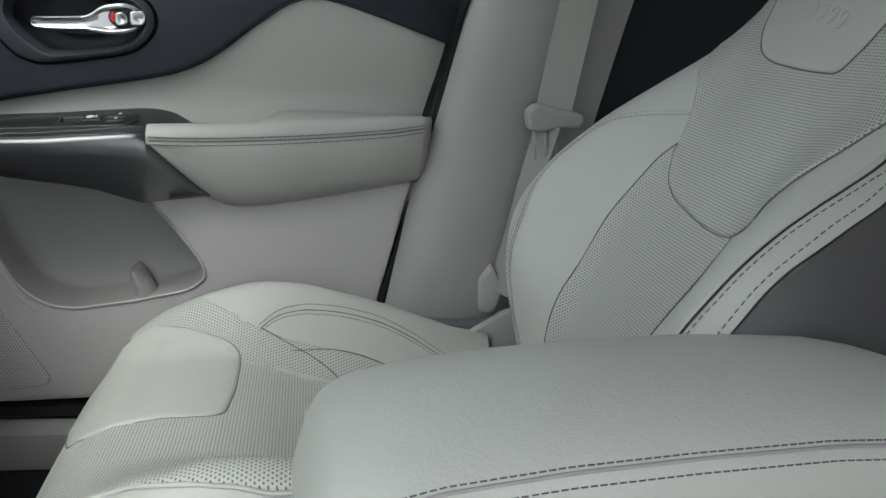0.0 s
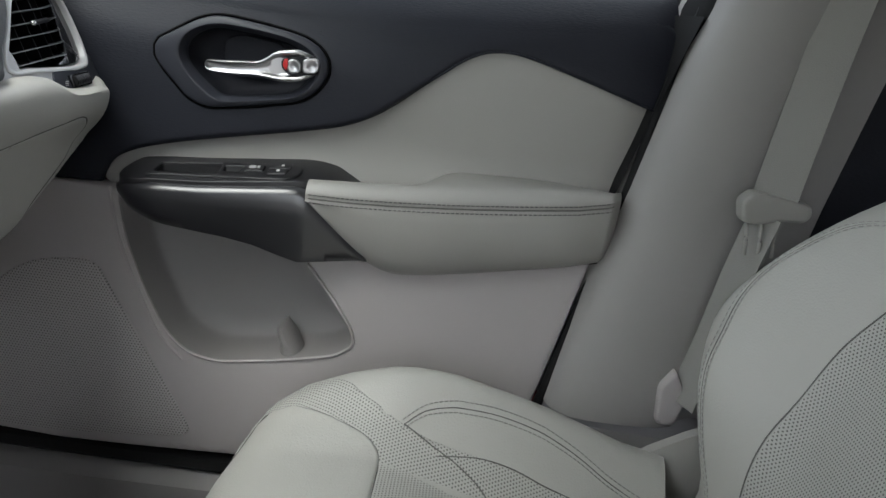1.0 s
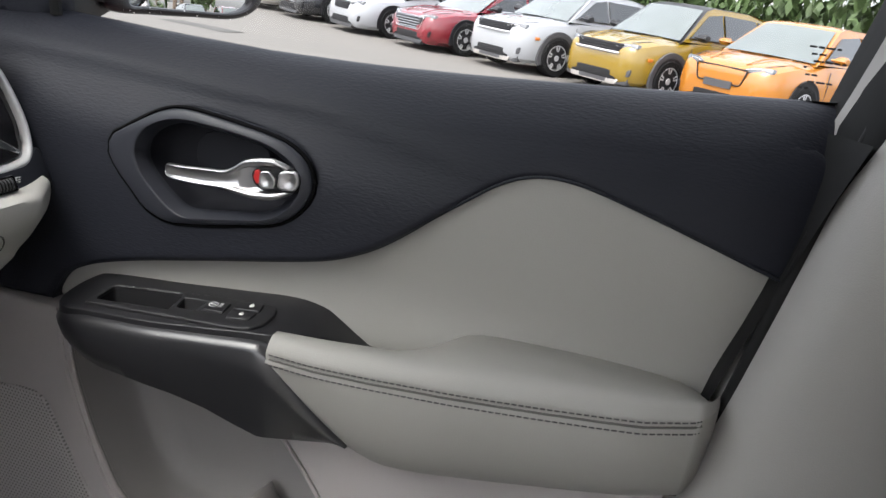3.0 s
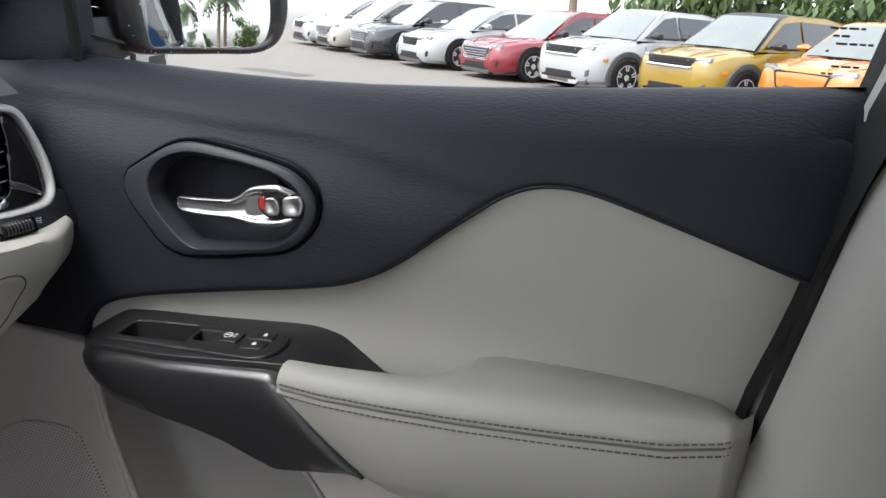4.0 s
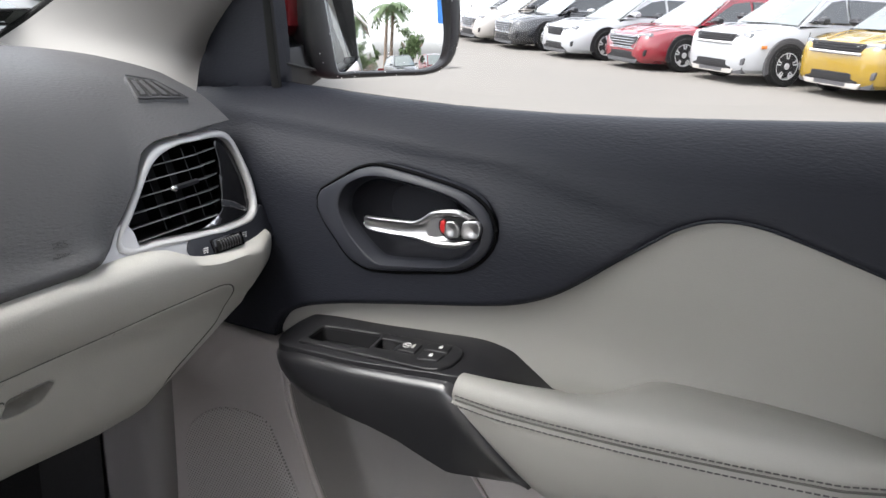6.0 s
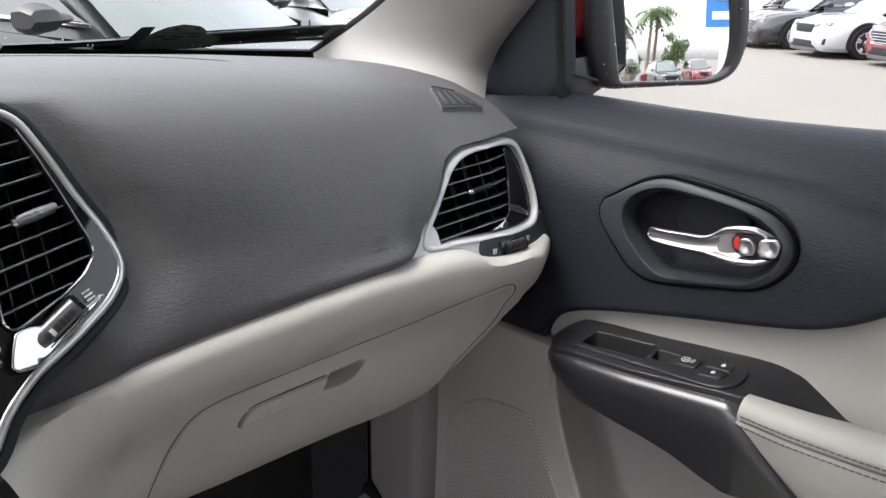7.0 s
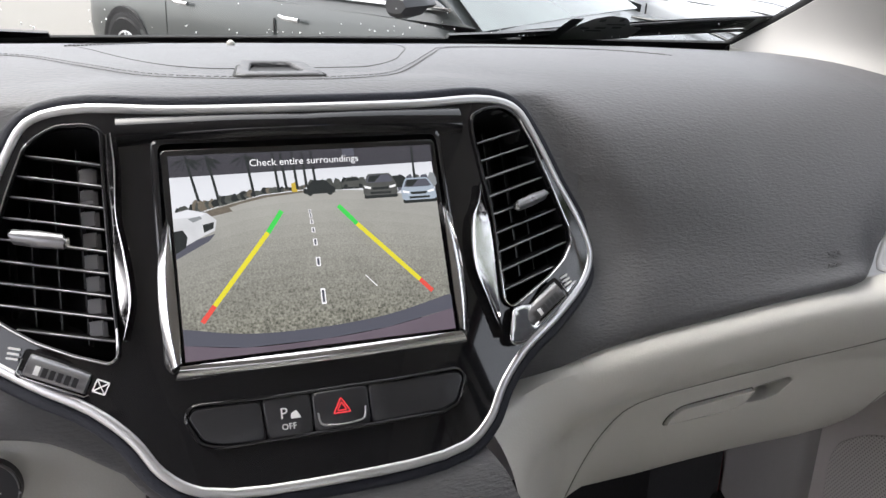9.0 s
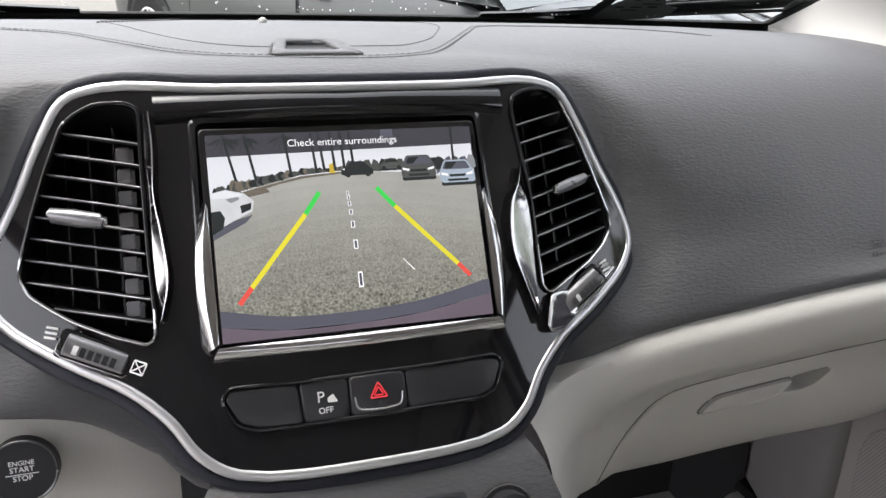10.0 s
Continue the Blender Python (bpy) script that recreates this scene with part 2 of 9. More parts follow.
def sheet(bm, outline, place, out, step=0.015, bulge=0.006, depth=0.01, holes=(), relief=None):
    """A padded panel over a closed 2D outline: place(a, b) gives its surface, out the way it faces; its rim is rounded by bulge and walled back by depth."""
    from mathutils.geometry import delaunay_2d_cdt
    outline = [np.array(p, float) for p in outline]
    keep = [p for i, p in enumerate(outline) if np.linalg.norm(p - outline[i - 1]) > 1e-5]
    polys = [fine(np.array(q), max(step, 0.6 * bulge)) for q in [keep] + list(holes)]
    pts, edges = [], []
    for poly in polys:
        s = len(pts)
        pts += [tuple(p) for p in poly]
        edges += [(s + i, s + (i + 1) % len(poly)) for i in range(len(poly))]
    rim = len(pts)
    lo, hi = polys[0].min(0), polys[0].max(0)
    gx, gy = np.meshgrid(np.arange(lo[0], hi[0], step), np.arange(lo[1], hi[1], step))
    cand = [np.stack([gx.ravel(), gy.ravel()], 1) + 0.0013 * step]
    need = [np.full(cand[0].shape[0], max(bulge * 1.3, step * 0.45))]
    if bulge:
        for k, poly in enumerate(polys):
            for f in (0.08, 0.3, 0.62, 1.0):
                ring = inset(poly, f * bulge * (1 if k == 0 else -1))
                cand.append(ring)
                need.append(np.full(len(ring), 0.97 * f * bulge))
    cand, need = np.concatenate(cand), np.concatenate(need)
    ok = inside(polys[0], cand) & (edge_distance(polys, cand) >= need)
    for h in polys[1:]:
        ok &= ~inside(h, cand)
    pts += [tuple(p) for p in cand[ok]]
    verts, _, faces, orig, _, _ = delaunay_2d_cdt([Vector(p) for p in pts], edges, [], 1, 1e-7)
    vv = np.array([tuple(v) for v in verts])
    d = edge_distance(polys, vv)
    rimmed = d < 1e-6
    mids = np.array([vv[list(f)].mean(0) for f in faces])
    good = inside(polys[0], mids)
    for h in polys[1:]:
        good &= ~inside(h, mids)
    out = Vector(out).normalized()
    uvl = bm.loops.layers.uv.verify()
    made = []
    for (a, b), dist in zip(vv, d):
        drop = 0.0
        if bulge and dist < bulge:
            drop = bulge * (1 - math.sqrt(max(0, 1 - (1 - dist / bulge)**2)))
        p = Vector(place(a, b)) - out * drop
        if relief:
            p += out * relief(a, b, dist)
        made.append(bm.verts.new(p))
    for f, g in zip(faces, good):
        if not g:
            continue
        try:
            face = bm.faces.new([made[i] for i in f])
        except ValueError:
            continue
        for loop, i in zip(face.loops, f):
            loop[uvl].uv = vv[i]
    if depth:
        for poly in polys:
            front, back = [], []
            for p in poly:
                i = int(np.argmin(((vv - p)**2).sum(1)))
                front.append(made[i])
                back.append(bm.verts.new(made[i].co - out * depth))
            for i in range(len(poly)):
                j = (i + 1) % len(poly)
                if front[i] is front[j]:
                    continue
                try:
                    bm.faces.new((front[i], front[j], back[j], back[i]))
                except ValueError:
                    pass


def panel(name, outline, place, out, mat, parent, label="", **more):
    bm = bmesh.new()
    sheet(bm, outline, place, out, **more)
    return part(name, bm, mat, parent, label)


def loft_into(bm, sections, closed=False, caps=False):
    uvl = bm.loops.layers.uv.verify()
    rows = [[bm.verts.new(p) for p in sec] for sec in sections]
    secs = [np.array(s, float) for s in sections]
    along = np.concatenate([[0], np.cumsum([np.linalg.norm(b - a, axis=1).mean() for a, b in zip(secs, secs[1:])])])
    across = [np.concatenate([[0], np.cumsum(np.linalg.norm(np.diff(s, axis=0), axis=1))]) for s in secs]
    n = len(rows[0])
    for i in range(len(rows) - 1):
        for k in range(n if closed else n - 1):
            q = (k + 1) % n
            try:
                f = bm.faces.new((rows[i][k], rows[i][q], rows[i + 1][q], rows[i + 1][k]))
            except ValueError:
                continue
            for loop, (a, b) in zip(f.loops, ((i, k), (i, q), (i + 1, q), (i + 1, k))):
                loop[uvl].uv = (along[a], across[a][b])
    if caps:
        for row in (rows[0], rows[-1]):
            try:
                bm.faces.new(row)
            except ValueError:
                pass
    return rows


def loft(name, sections, mat, parent=None, label="", closed=False, caps=False, sharp=38):
    bm = bmesh.new()
    loft_into(bm, sections, closed, caps)
    return part(name, bm, mat, parent, label, sharp)


def tube_into(bm, path, r, sides=6, closed=False, flat=1.0, ends=True):
    path = [Vector(p) for p in path]
    rings = []
    up = Vector((0.13, 0.21, 0.97))
    count = len(path)
    for i, p in enumerate(path):
        a = path[i - 1] if (i or closed) else path[0]
        b = path[(i + 1) % count] if (i + 1 < count or closed) else path[-1]
        t = (b - a).normalized()
        side = t.cross(up).normalized()
        top = side.cross(t)
        rings.append([bm.verts.new(p + side * r * math.cos(2 * math.pi * k / sides) + top * flat * r * math.sin(2 * math.pi * k / sides)) for k in range(sides)])
    for i in range(count if closed else count - 1):
        A, B = rings[i], rings[(i + 1) % count]
        for k in range(sides):
            bm.faces.new((A[k], A[(k + 1) % sides], B[(k + 1) % sides], B[k]))
    if not closed and ends:
        bm.faces.new(rings[0])
        bm.faces.new(rings[-1])


def tube(name, path, r, mat, parent=None, label="", sides=6, closed=False, flat=1.0):
    bm = bmesh.new()
    tube_into(bm, path, r, sides, closed, flat)
    return part(name, bm, mat, parent, label, 60)


def stitching(name, path, mat, parent, length=0.0042, gap=0.0016, r=0.0007, label=""):
    """A row of single stitches along a line."""
    path = np.array([tuple(p) for p in path])
    run = np.concatenate([[0], np.cumsum(np.linalg.norm(np.diff(path, axis=0), axis=1))])
    bm = bmesh.new()
    s = 0.0
    at = lambda q: Vector([np.interp(q, run, path[:, k]) for k in range(3)])
    while s + length < run[-1]:
        tube_into(bm, [at(s), at(s + length / 2), at(s + length)], r, 5)
        s += length + gap
    return part(name, bm, mat, parent, label, 60)


def box_into(bm, lo, hi, bevel=0.0, m=None):
    lo, hi = Vector(lo), Vector(hi)
    made = bmesh.ops.create_cube(bm, size=1.0, matrix=(m or Matrix()) @ Matrix.Translation((lo + hi) / 2) @ Matrix.Diagonal((*(hi - lo), 1)))
    if bevel:
        es = list({e for v in made["verts"] for e in v.link_edges})
        bmesh.ops.bevel(bm, geom=es, offset=bevel, segments=2, profile=0.5, affect='EDGES')


def box(name, lo, hi, mat, parent=None, label="", bevel=0.0, m=None):
    bm = bmesh.new()
    box_into(bm, lo, hi, bevel, m)
    return part(name, bm, mat, parent, label)


def text_into(name, words, size, m, mat, parent, thick=0.0002, label=""):
    cu = bpy.data.curves.new(name, 'FONT')
    cu.body, cu.size, cu.align_x, cu.align_y, cu.extrude = words, size, 'CENTER', 'CENTER', thick
    cu.resolution_u = 3
    ob = new(name + "_curve", cu)
    bpy.context.view_layer.update()
    mesh = bpy.data.meshes.new_from_object(ob.evaluated_get(bpy.context.evaluated_depsgraph_get()))
    bpy.data.objects.remove(ob)
    bpy.data.curves.remove(cu)
    mesh.transform(m)
    mesh.materials.clear()
    mesh.materials.append(mat)
    made = new(name, mesh)
    made.parent = parent
    if label:
        tagged(made, label)
    return made


# ---- passenger door ----
# The door's inner side: x over (y, z)
SILL = [(0.30, 1.246), (0.19, 1.250), (0.056, 1.261), (-0.09, 1.255), (-0.20, 1.253), (-0.30, 1.255), (-0.40, 1.260), (-0.50, 1.267), (-0.60, 1.275), (-0.70, 1.283), (-0.78, 1.288)]
WAVE = [(-0.002, 0.968), (-0.018, 0.998), (-0.043, 1.014), (-0.085, 1.028), (-0.177, 1.049), (-0.273, 1.069), (-0.315, 1.080), (-0.350, 1.096), (-0.376, 1.114),
        (-0.405, 1.138), (-0.433, 1.160), (-0.456, 1.177), (-0.477, 1.187), (-0.499, 1.191), (-0.521, 1.190), (-0.550, 1.184), (-0.60, 1.1705), (-0.65, 1.156), (-0.709, 1.1385)]


def door_upper(y, z):
    below = lerp_rows(y, SILL) - z
    x = smooth_rows(below, [(-0.01, 0.802), (0.0, 0.786), (0.006, 0.772), (0.018, 0.757), (0.04, 0.738), (0.07, 0.722), (0.11, 0.713), (0.2, 0.713), (0.4, 0.713)])
    # a soft crease that falls towards the rear, hollow below it
    under = lerp_rows(y, [(-0.56, 1.168), (-0.433, 1.188), (-0.292, 1.2105), (-0.163, 1.2175), (-0.021, 1.2258), (0.24, 1.236)]) - z
    x += 0.0055 * smooth_rows(under, [(-0.012, 0.0), (0.0, 0.04), (0.009, 0.7), (0.017, 1.0), (0.032, 0.65), (0.058, 0.0), (0.1, 0.0)]) * min(1, max(0, (y + 0.56) / 0.22))
    # the rear end rolls outwards to the seal
    return (x + 0.022 * max(0.0, (-0.635 - y) / 0.085)**2, y, z)


def door_insert(y, z):
    return (0.724 + 0.010 * math.exp(-((z - 1.05) / 0.05)**2) + 0.022 * max(0.0, (-0.625 - y) / 0.085)**2, y, z)


def door_lower(y, z):
    return (0.702 + 0.03 * max(0.0, y + 0.05) - 0.02 * max(0.0, (0.72 - z)), y, z)


TO_CABIN = (-1, 0, 0)
BEZEL = [(-0.0755, 1.1470), (-0.0812, 1.1589), (-0.0902, 1.1644), (-0.1084, 1.1753), (-0.1261, 1.1854), (-0.1412, 1.1913), (-0.1566, 1.1939), (-0.1918, 1.1915), (-0.2228, 1.1877), (-0.2469, 1.1839), (-0.2647, 1.1790), (-0.2792, 1.1701), (-0.2880, 1.1587), (-0.2909, 1.1464), (-0.2881, 1.1331), (-0.2794, 1.1203), (-0.2675, 1.1099), (-0.2523, 1.1026), (-0.2210, 1.0958), (-0.1752, 1.0871), (-0.1446, 1.0837), (-0.1309, 1.0866), (-0.1172, 1.0930), (-0.1005, 1.1095), (-0.0872, 1.1230), (-0.0774, 1.1370)]
RIDGE = [(-0.1075, 1.1500), (-0.1118, 1.1620), (-0.1229, 1.1731), (-0.1389, 1.1808), (-0.1557, 1.1843), (-0.1912, 1.1835), (-0.2223, 1.1804), (-0.2465, 1.1761), (-0.2614, 1.1703), (-0.2731, 1.1627), (-0.2796, 1.1523), (-0.2808, 1.1433), (-0.2779, 1.1340), (-0.2702, 1.1224), (-0.2593, 1.1128), (-0.2458, 1.1068), (-0.2208, 1.1017), (-0.1884, 1.0964), (-0.1617, 1.0932), (-0.1483, 1.0978), (-0.1298, 1.1120), (-0.1153, 1.1268), (-0.1085, 1.1400)]
BOWL = [(-0.1126, 1.1472), (-0.1155, 1.1588), (-0.1240, 1.1681), (-0.1370, 1.1758), (-0.1506, 1.1795), (-0.1847, 1.1785), (-0.2163, 1.1754), (-0.2396, 1.1709), (-0.2529, 1.1653), (-0.2637, 1.1579), (-0.2691, 1.1493), (-0.2697, 1.1400), (-0.2667, 1.1322), (-0.2588, 1.1215), (-0.2496, 1.1141), (-0.2390, 1.1097), (-0.2149, 1.1054), (-0.1822, 1.1002), (-0.1606, 1.0990), (-0.1500, 1.1038), (-0.1319, 1.1176), (-0.1187, 1.1311), (-0.1135, 1.1400)]
door = thing("door_1", "closed black and light grey car door with padded armrest and chrome handle", "car door", kind="structure")

wave = curve(WAVE, 4)
rear_up = [(-0.714, 1.18), (-0.722, 1.21), (-0.727, 1.228)]
outline = wave + [np.array(p) for p in rear_up]
outline += [np.array((y, lerp_rows(y, SILL) - 0.030)) for y in np.arange(-0.690, 0.24, 0.03)] + [np.array((0.24, 1.2)), np.array((0.24, 1.05)), np.array((0.24, 0.964)), np.array((0.10, 0.964))]
panel("upper_panel", outline, door_upper, TO_CABIN, DARK, door, "black grained soft upper door panel", step=0.007, bulge=0.007, depth=0.03, holes=[inset(curve(BEZEL, 4, True), 0.003)])
tube("panel_edge", [(0.7185, p[0], p[1] + 0.0010) for p in wave], 0.0014, DARK, door, "black soft rolled edge", sides=8)
sections = []
for y in list(np.arange(0.24, -0.66, -0.03)) + [-0.67, -0.68, -0.69, -0.70, -0.71, -0.72, -0.73, -0.738, -0.743]:
    s0 = lerp_rows(y, SILL)
    tuck = 0.0
    sections.append([Vector(door_upper(y, s0 - b)) + Vector((tuck - 0.0007 + 5.5 * max(0.0, b - 0.038)**2, 0.34 * b * min(1, max(0, (-0.66 - y) / 0.06)), -0.2 * tuck)) for b in (0.060, 0.056, 0.052, 0.046, 0.041, 0.036, 0.031, 0.026, 0.021, 0.016, 0.012, 0.008, 0.005, 0.0025, 0.001)] + [Vector((0.792, y, s0)), Vector((0.799, y, s0 - 0.002)), Vector((0.803, y, s0 - 0.012))])
loft("sill_roll", sections, DARK, door, "black grained window sill roll", caps=True)
outline = [p + np.array((0, 0.006)) for p in wave] + [np.array(p) for p in ((-0.703, 1.104), (-0.694, 1.063), (-0.683, 1.015), (-0.665, 0.945), (-0.55, 0.93), (-0.40, 0.93), (-0.30, 0.945), (-0.2, 0.955), (-0.02, 0.958))]
panel("insert", outline, door_insert, TO_CABIN, VINYL, door, "light grey padded leather door insert", step=0.02, bulge=0.004, depth=0.02)

POCKET = [(-0.030, 0.968), (-0.042, 0.902), (-0.067, 0.835), (-0.097, 0.776), (-0.128, 0.749), (-0.167, 0.741), (-0.26, 0.756), (-0.330, 0.773), (-0.353, 0.791),
          (-0.350, 0.811), (-0.331, 0.840), (-0.298, 0.883), (-0.27, 0.912), (-0.2, 0.955), (-0.1, 0.965)]
pocket = rounded(POCKET, 0.02, 4)
SPEAKER = [(0.1587, 0.77), (0.150, 0.803), (0.1132, 0.8368), (0.0801, 0.8542), (0.0376, 0.8629), (0.004, 0.863), (-0.010, 0.853), (-0.030, 0.815), (-0.0584, 0.772), (-0.089, 0.715), (-0.122, 0.658), (-0.137, 0.629), (-0.120, 0.620), (-0.025, 0.609), (0.089, 0.599), (0.15, 0.60)]
speaker = rounded(SPEAKER, 0.015, 3)
outline = [(0.24, 0.966), (0.10, 0.966), (-0.004, 0.966), (-0.1, 0.972), (-0.3, 0.960), (-0.45, 0.945), (-0.646, 0.952), (-0.637, 0.912), (-0.620, 0.83), (-0.602, 0.75), (-0.586, 0.68), (-0.571, 0.612), (-0.19, 0.600), (0.05, 0.589), (0.24, 0.594)]
panel("lower_panel", outline, door_lower, TO_CABIN, PLASTIC, door, "warm grey moulded plastic lower door panel", step=0.02, bulge=0.005, depth=0.03, holes=[pocket])


POCKET_MID = np.array((-0.175, 0.845))


def pocket_ring(k, deep):
    return [Vector(door_lower(*q)) + Vector((0.003 + deep, 0, 0)) for q in (POCKET_MID + (np.array(p) - POCKET_MID) * k for p in pocket)]


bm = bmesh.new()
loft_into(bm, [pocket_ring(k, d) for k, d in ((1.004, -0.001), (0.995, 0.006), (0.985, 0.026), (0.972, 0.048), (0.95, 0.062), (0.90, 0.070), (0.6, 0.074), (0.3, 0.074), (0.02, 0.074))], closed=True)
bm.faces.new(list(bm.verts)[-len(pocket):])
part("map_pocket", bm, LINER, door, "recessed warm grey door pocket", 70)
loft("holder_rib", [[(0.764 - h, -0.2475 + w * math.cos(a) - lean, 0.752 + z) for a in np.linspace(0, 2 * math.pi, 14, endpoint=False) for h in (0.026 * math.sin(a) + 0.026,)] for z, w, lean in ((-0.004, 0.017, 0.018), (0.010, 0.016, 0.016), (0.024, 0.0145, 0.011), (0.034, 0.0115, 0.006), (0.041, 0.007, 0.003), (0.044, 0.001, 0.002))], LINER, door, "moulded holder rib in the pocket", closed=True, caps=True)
tube("pocket_rim", [Vector(door_lower(*p)) + Vector((-0.0005, 0, 0)) for p in pocket[5:60]], 0.0022, PLASTIC, door)
panel("speaker_grille", speaker, lambda y, z: Vector(door_lower(y, z)) + Vector((-0.003, 0, 0)), TO_CABIN, GRILLE, door, "perforated speaker grille", step=0.03, bulge=0.003, depth=0.006)
# moulded crease between speaker and pocket
tube("seam", [Vector(door_lower(y, z)) + Vector((-0.001, 0, 0)) for y, z in curve([(-0.022, 0.968), (-0.034, 0.902), (-0.059, 0.835), (-0.09, 0.770), (-0.122, 0.738)], 6)], 0.0022, PLASTIC, door)

# armrest: stitched front edge height and underside, from front to rear
ARM_EDGE = [(-0.283, 0.9960), (-0.345, 0.9985), (-0.39, 1.0012), (-0.46, 1.0070), (-0.495, 1.0105), (-0.535, 1.0148), (-0.58, 1.0203), (-0.612, 1.0245), (-0.646, 1.0300), (-0.668, 1.0345)]
ARM_CREST = [(-0.283, 1.0155), (-0.395, 1.0235), (-0.49, 1.0335), (-0.574, 1.0415), (-0.646, 1.0465), (-0.668, 1.0475)]
ARM_UNDER = [(-0.283, 0.995), (-0.320, 0.957), (-0.362, 0.915), (-0.380, 0.906), (-0.402, 0.903), (-0.437, 0.907), (-0.508, 0.920), (-0.60, 0.940), (-0.668, 0.954)]
ARM_BACK = [(-0.262, 0.986), (-0.324, 0.994), (-0.385, 1.000), (-0.412, 1.010), (-0.436, 1.026), (-0.454, 1.035), (-0.514, 1.039), (-0.56, 1.040), (-0.605, 1.039), (-0.668, 1.033)]


def arm_front(y):
    return lerp_rows(y, [(-0.283, 0.658), (-0.33, 0.653), (-0.45, 0.652), (-0.61, 0.654), (-0.652, 0.664), (-0.662, 0.680), (-0.670, 0.705)])


sections = []
for y in list(np.arange(-0.284, -0.36, -0.006)) + list(np.arange(-0.362, -0.65, -0.012)) + list(np.arange(-0.652, -0.670, -0.004)):
    e, u, b, xf = lerp_rows(y, ARM_EDGE), lerp_rows(y, ARM_UNDER), smooth_rows(y, ARM_BACK), arm_front(y)
    u = min(u, e - 0.006)
    h = e - u
    k = min(1.0, h / 0.09)
    k2 = math.sqrt(max(0.02, 1 - max(0.0, (-0.642 - y) / 0.029)**2))
    b, r = e + (b - e) * k2 - 0.012 * (1 - k2), k2
    c = e + 0.004 + (smooth_rows(y, ARM_CREST) - e - 0.004) * k2
    bx = lerp_rows(y, [(-0.670, 0.716), (-0.64, 0.735)])
    pts = [(bx + 0.006, b - 0.004), (bx, b), (max(xf + 0.014, 0.70), 0.5 * (b + c - 0.0135) + 0.009 * r), (max(xf + 0.012, 0.678), c), (xf + 0.011, c - 0.0008), (xf + 0.005, e + 0.72 * (c - e)), (xf + 0.0015, e + 0.4 * (c - e)), (xf + 0.0004, e + 0.0040), (xf + 0.0018, e), (xf + 0.0002, e - 0.004),
           (xf + 0.001, e - 0.2 * h), (xf + 0.004, e - 0.4 * h), (xf + 0.012 * k, e - 0.7 * h), (xf + 0.026 * k, e - 0.92 * h), (xf + 0.038 * k + 0.001, u), (0.745, u + 0.004)]
    sections.append([(x, y, z) for x, z in pts])
loft("armrest", sections, VINYL, door, "light grey padded armrest with double dark stitching", caps=True, sharp=50)
edge_ys = np.arange(-0.288, -0.659, -0.006)
tube("seam", [(arm_front(y) + 0.0012, y, lerp_rows(y, ARM_EDGE)) for y in edge_ys], 0.0011, FOLD, door)
for dz, dx in ((0.0048, -0.0002), (-0.0050, -0.0005)):
    stitching("stitching", [(arm_front(y) + dx, y, lerp_rows(y, ARM_EDGE) + dz) for y in edge_ys], THREAD_D, door, label="dark thread stitching")

tube("gap", [(door_lower(y, lerp_rows(y, ARM_UNDER))[0] - 0.0045, y, lerp_rows(y, ARM_UNDER) + 0.001) for y in np.arange(-0.372, -0.656, -0.01)], 0.0018, SEAM, door)
# pull trim: front face with rounded top edge
TRIM_TOP = [(-0.036, 0.976), (-0.062, 0.987), (-0.157, 0.996), (-0.222, 1.003), (-0.279, 1.008), (-0.285, 1.003), (-0.320, 0.966), (-0.364, 0.9215)]
TRIM_UNDER = [(-0.036, 0.970), (-0.045, 0.962), (-0.056, 0.954), (-0.072, 0.947), (-0.105, 0.938), (-0.184, 0.931), (-0.22, 0.925), (-0.25, 0.916), (-0.277, 0.909), (-0.364, 0.919)]
TRIM_X = [(-0.036, 0.690), (-0.045, 0.674), (-0.062, 0.660), (-0.09, 0.653), (-0.16, 0.652), (-0.22, 0.655), (-0.282, 0.658), (-0.364, 0.672)]
sections = []
for y in list(np.arange(-0.036, -0.29, -0.008)) + list(np.arange(-0.285, -0.3645, -0.006)):
    t, u, xf = smooth_rows(y, TRIM_TOP) if y > -0.279 else lerp_rows(y, TRIM_TOP), lerp_rows(y, TRIM_UNDER), lerp_rows(y, TRIM_X)
    h = max(t - u, 0.001)
    r = min(0.010, h * 0.45)
    pts = [(0.735, t - 0.001), (xf + 2 * r, t), (xf + r, t - 0.1 * r), (xf + 0.35 * r, t - 0.4 * r), (xf, t - r), (xf + 0.001, t - r - 0.3 * (h - r)), (xf + 0.005, t - r - 0.7 * (h - r)), (xf + 0.010, u + 0.1 * r), (xf + 0.016, u), (0.735, u + 0.006)]
    sections.append([(x, y, z) for x, z in pts])
loft("pull_trim", sections, TRIM, door, "glossy dark pull trim", caps=True, sharp=60)
# the switch plate's top face
TOP = [(-0.040, 0.690), (-0.050, 0.672), (-0.066, 0.663), (-0.16, 0.661), (-0.222, 0.664), (-0.281, 0.668), (-0.300, 0.680), (-0.330, 0.700), (-0.360, 0.714), (-0.368, 0.726), (-0.362, 0.7355), (-0.30, 0.736), (-0.20, 0.736), (-0.06, 0.736), (-0.042, 0.715)]


def trim_top(y, x):
    return (x, y, smooth_rows(y, [(-0.36, 0.998), (-0.32, 1.0065), (-0.281, 1.0120), (-0.222, 1.0070), (-0.157, 1.0000), (-0.062, 0.9905), (-0.03, 0.980)]) + 0.24 * max(0.0, x - 0.662) * min(1, max(0.1, (y + 0.36) / 0.05)))


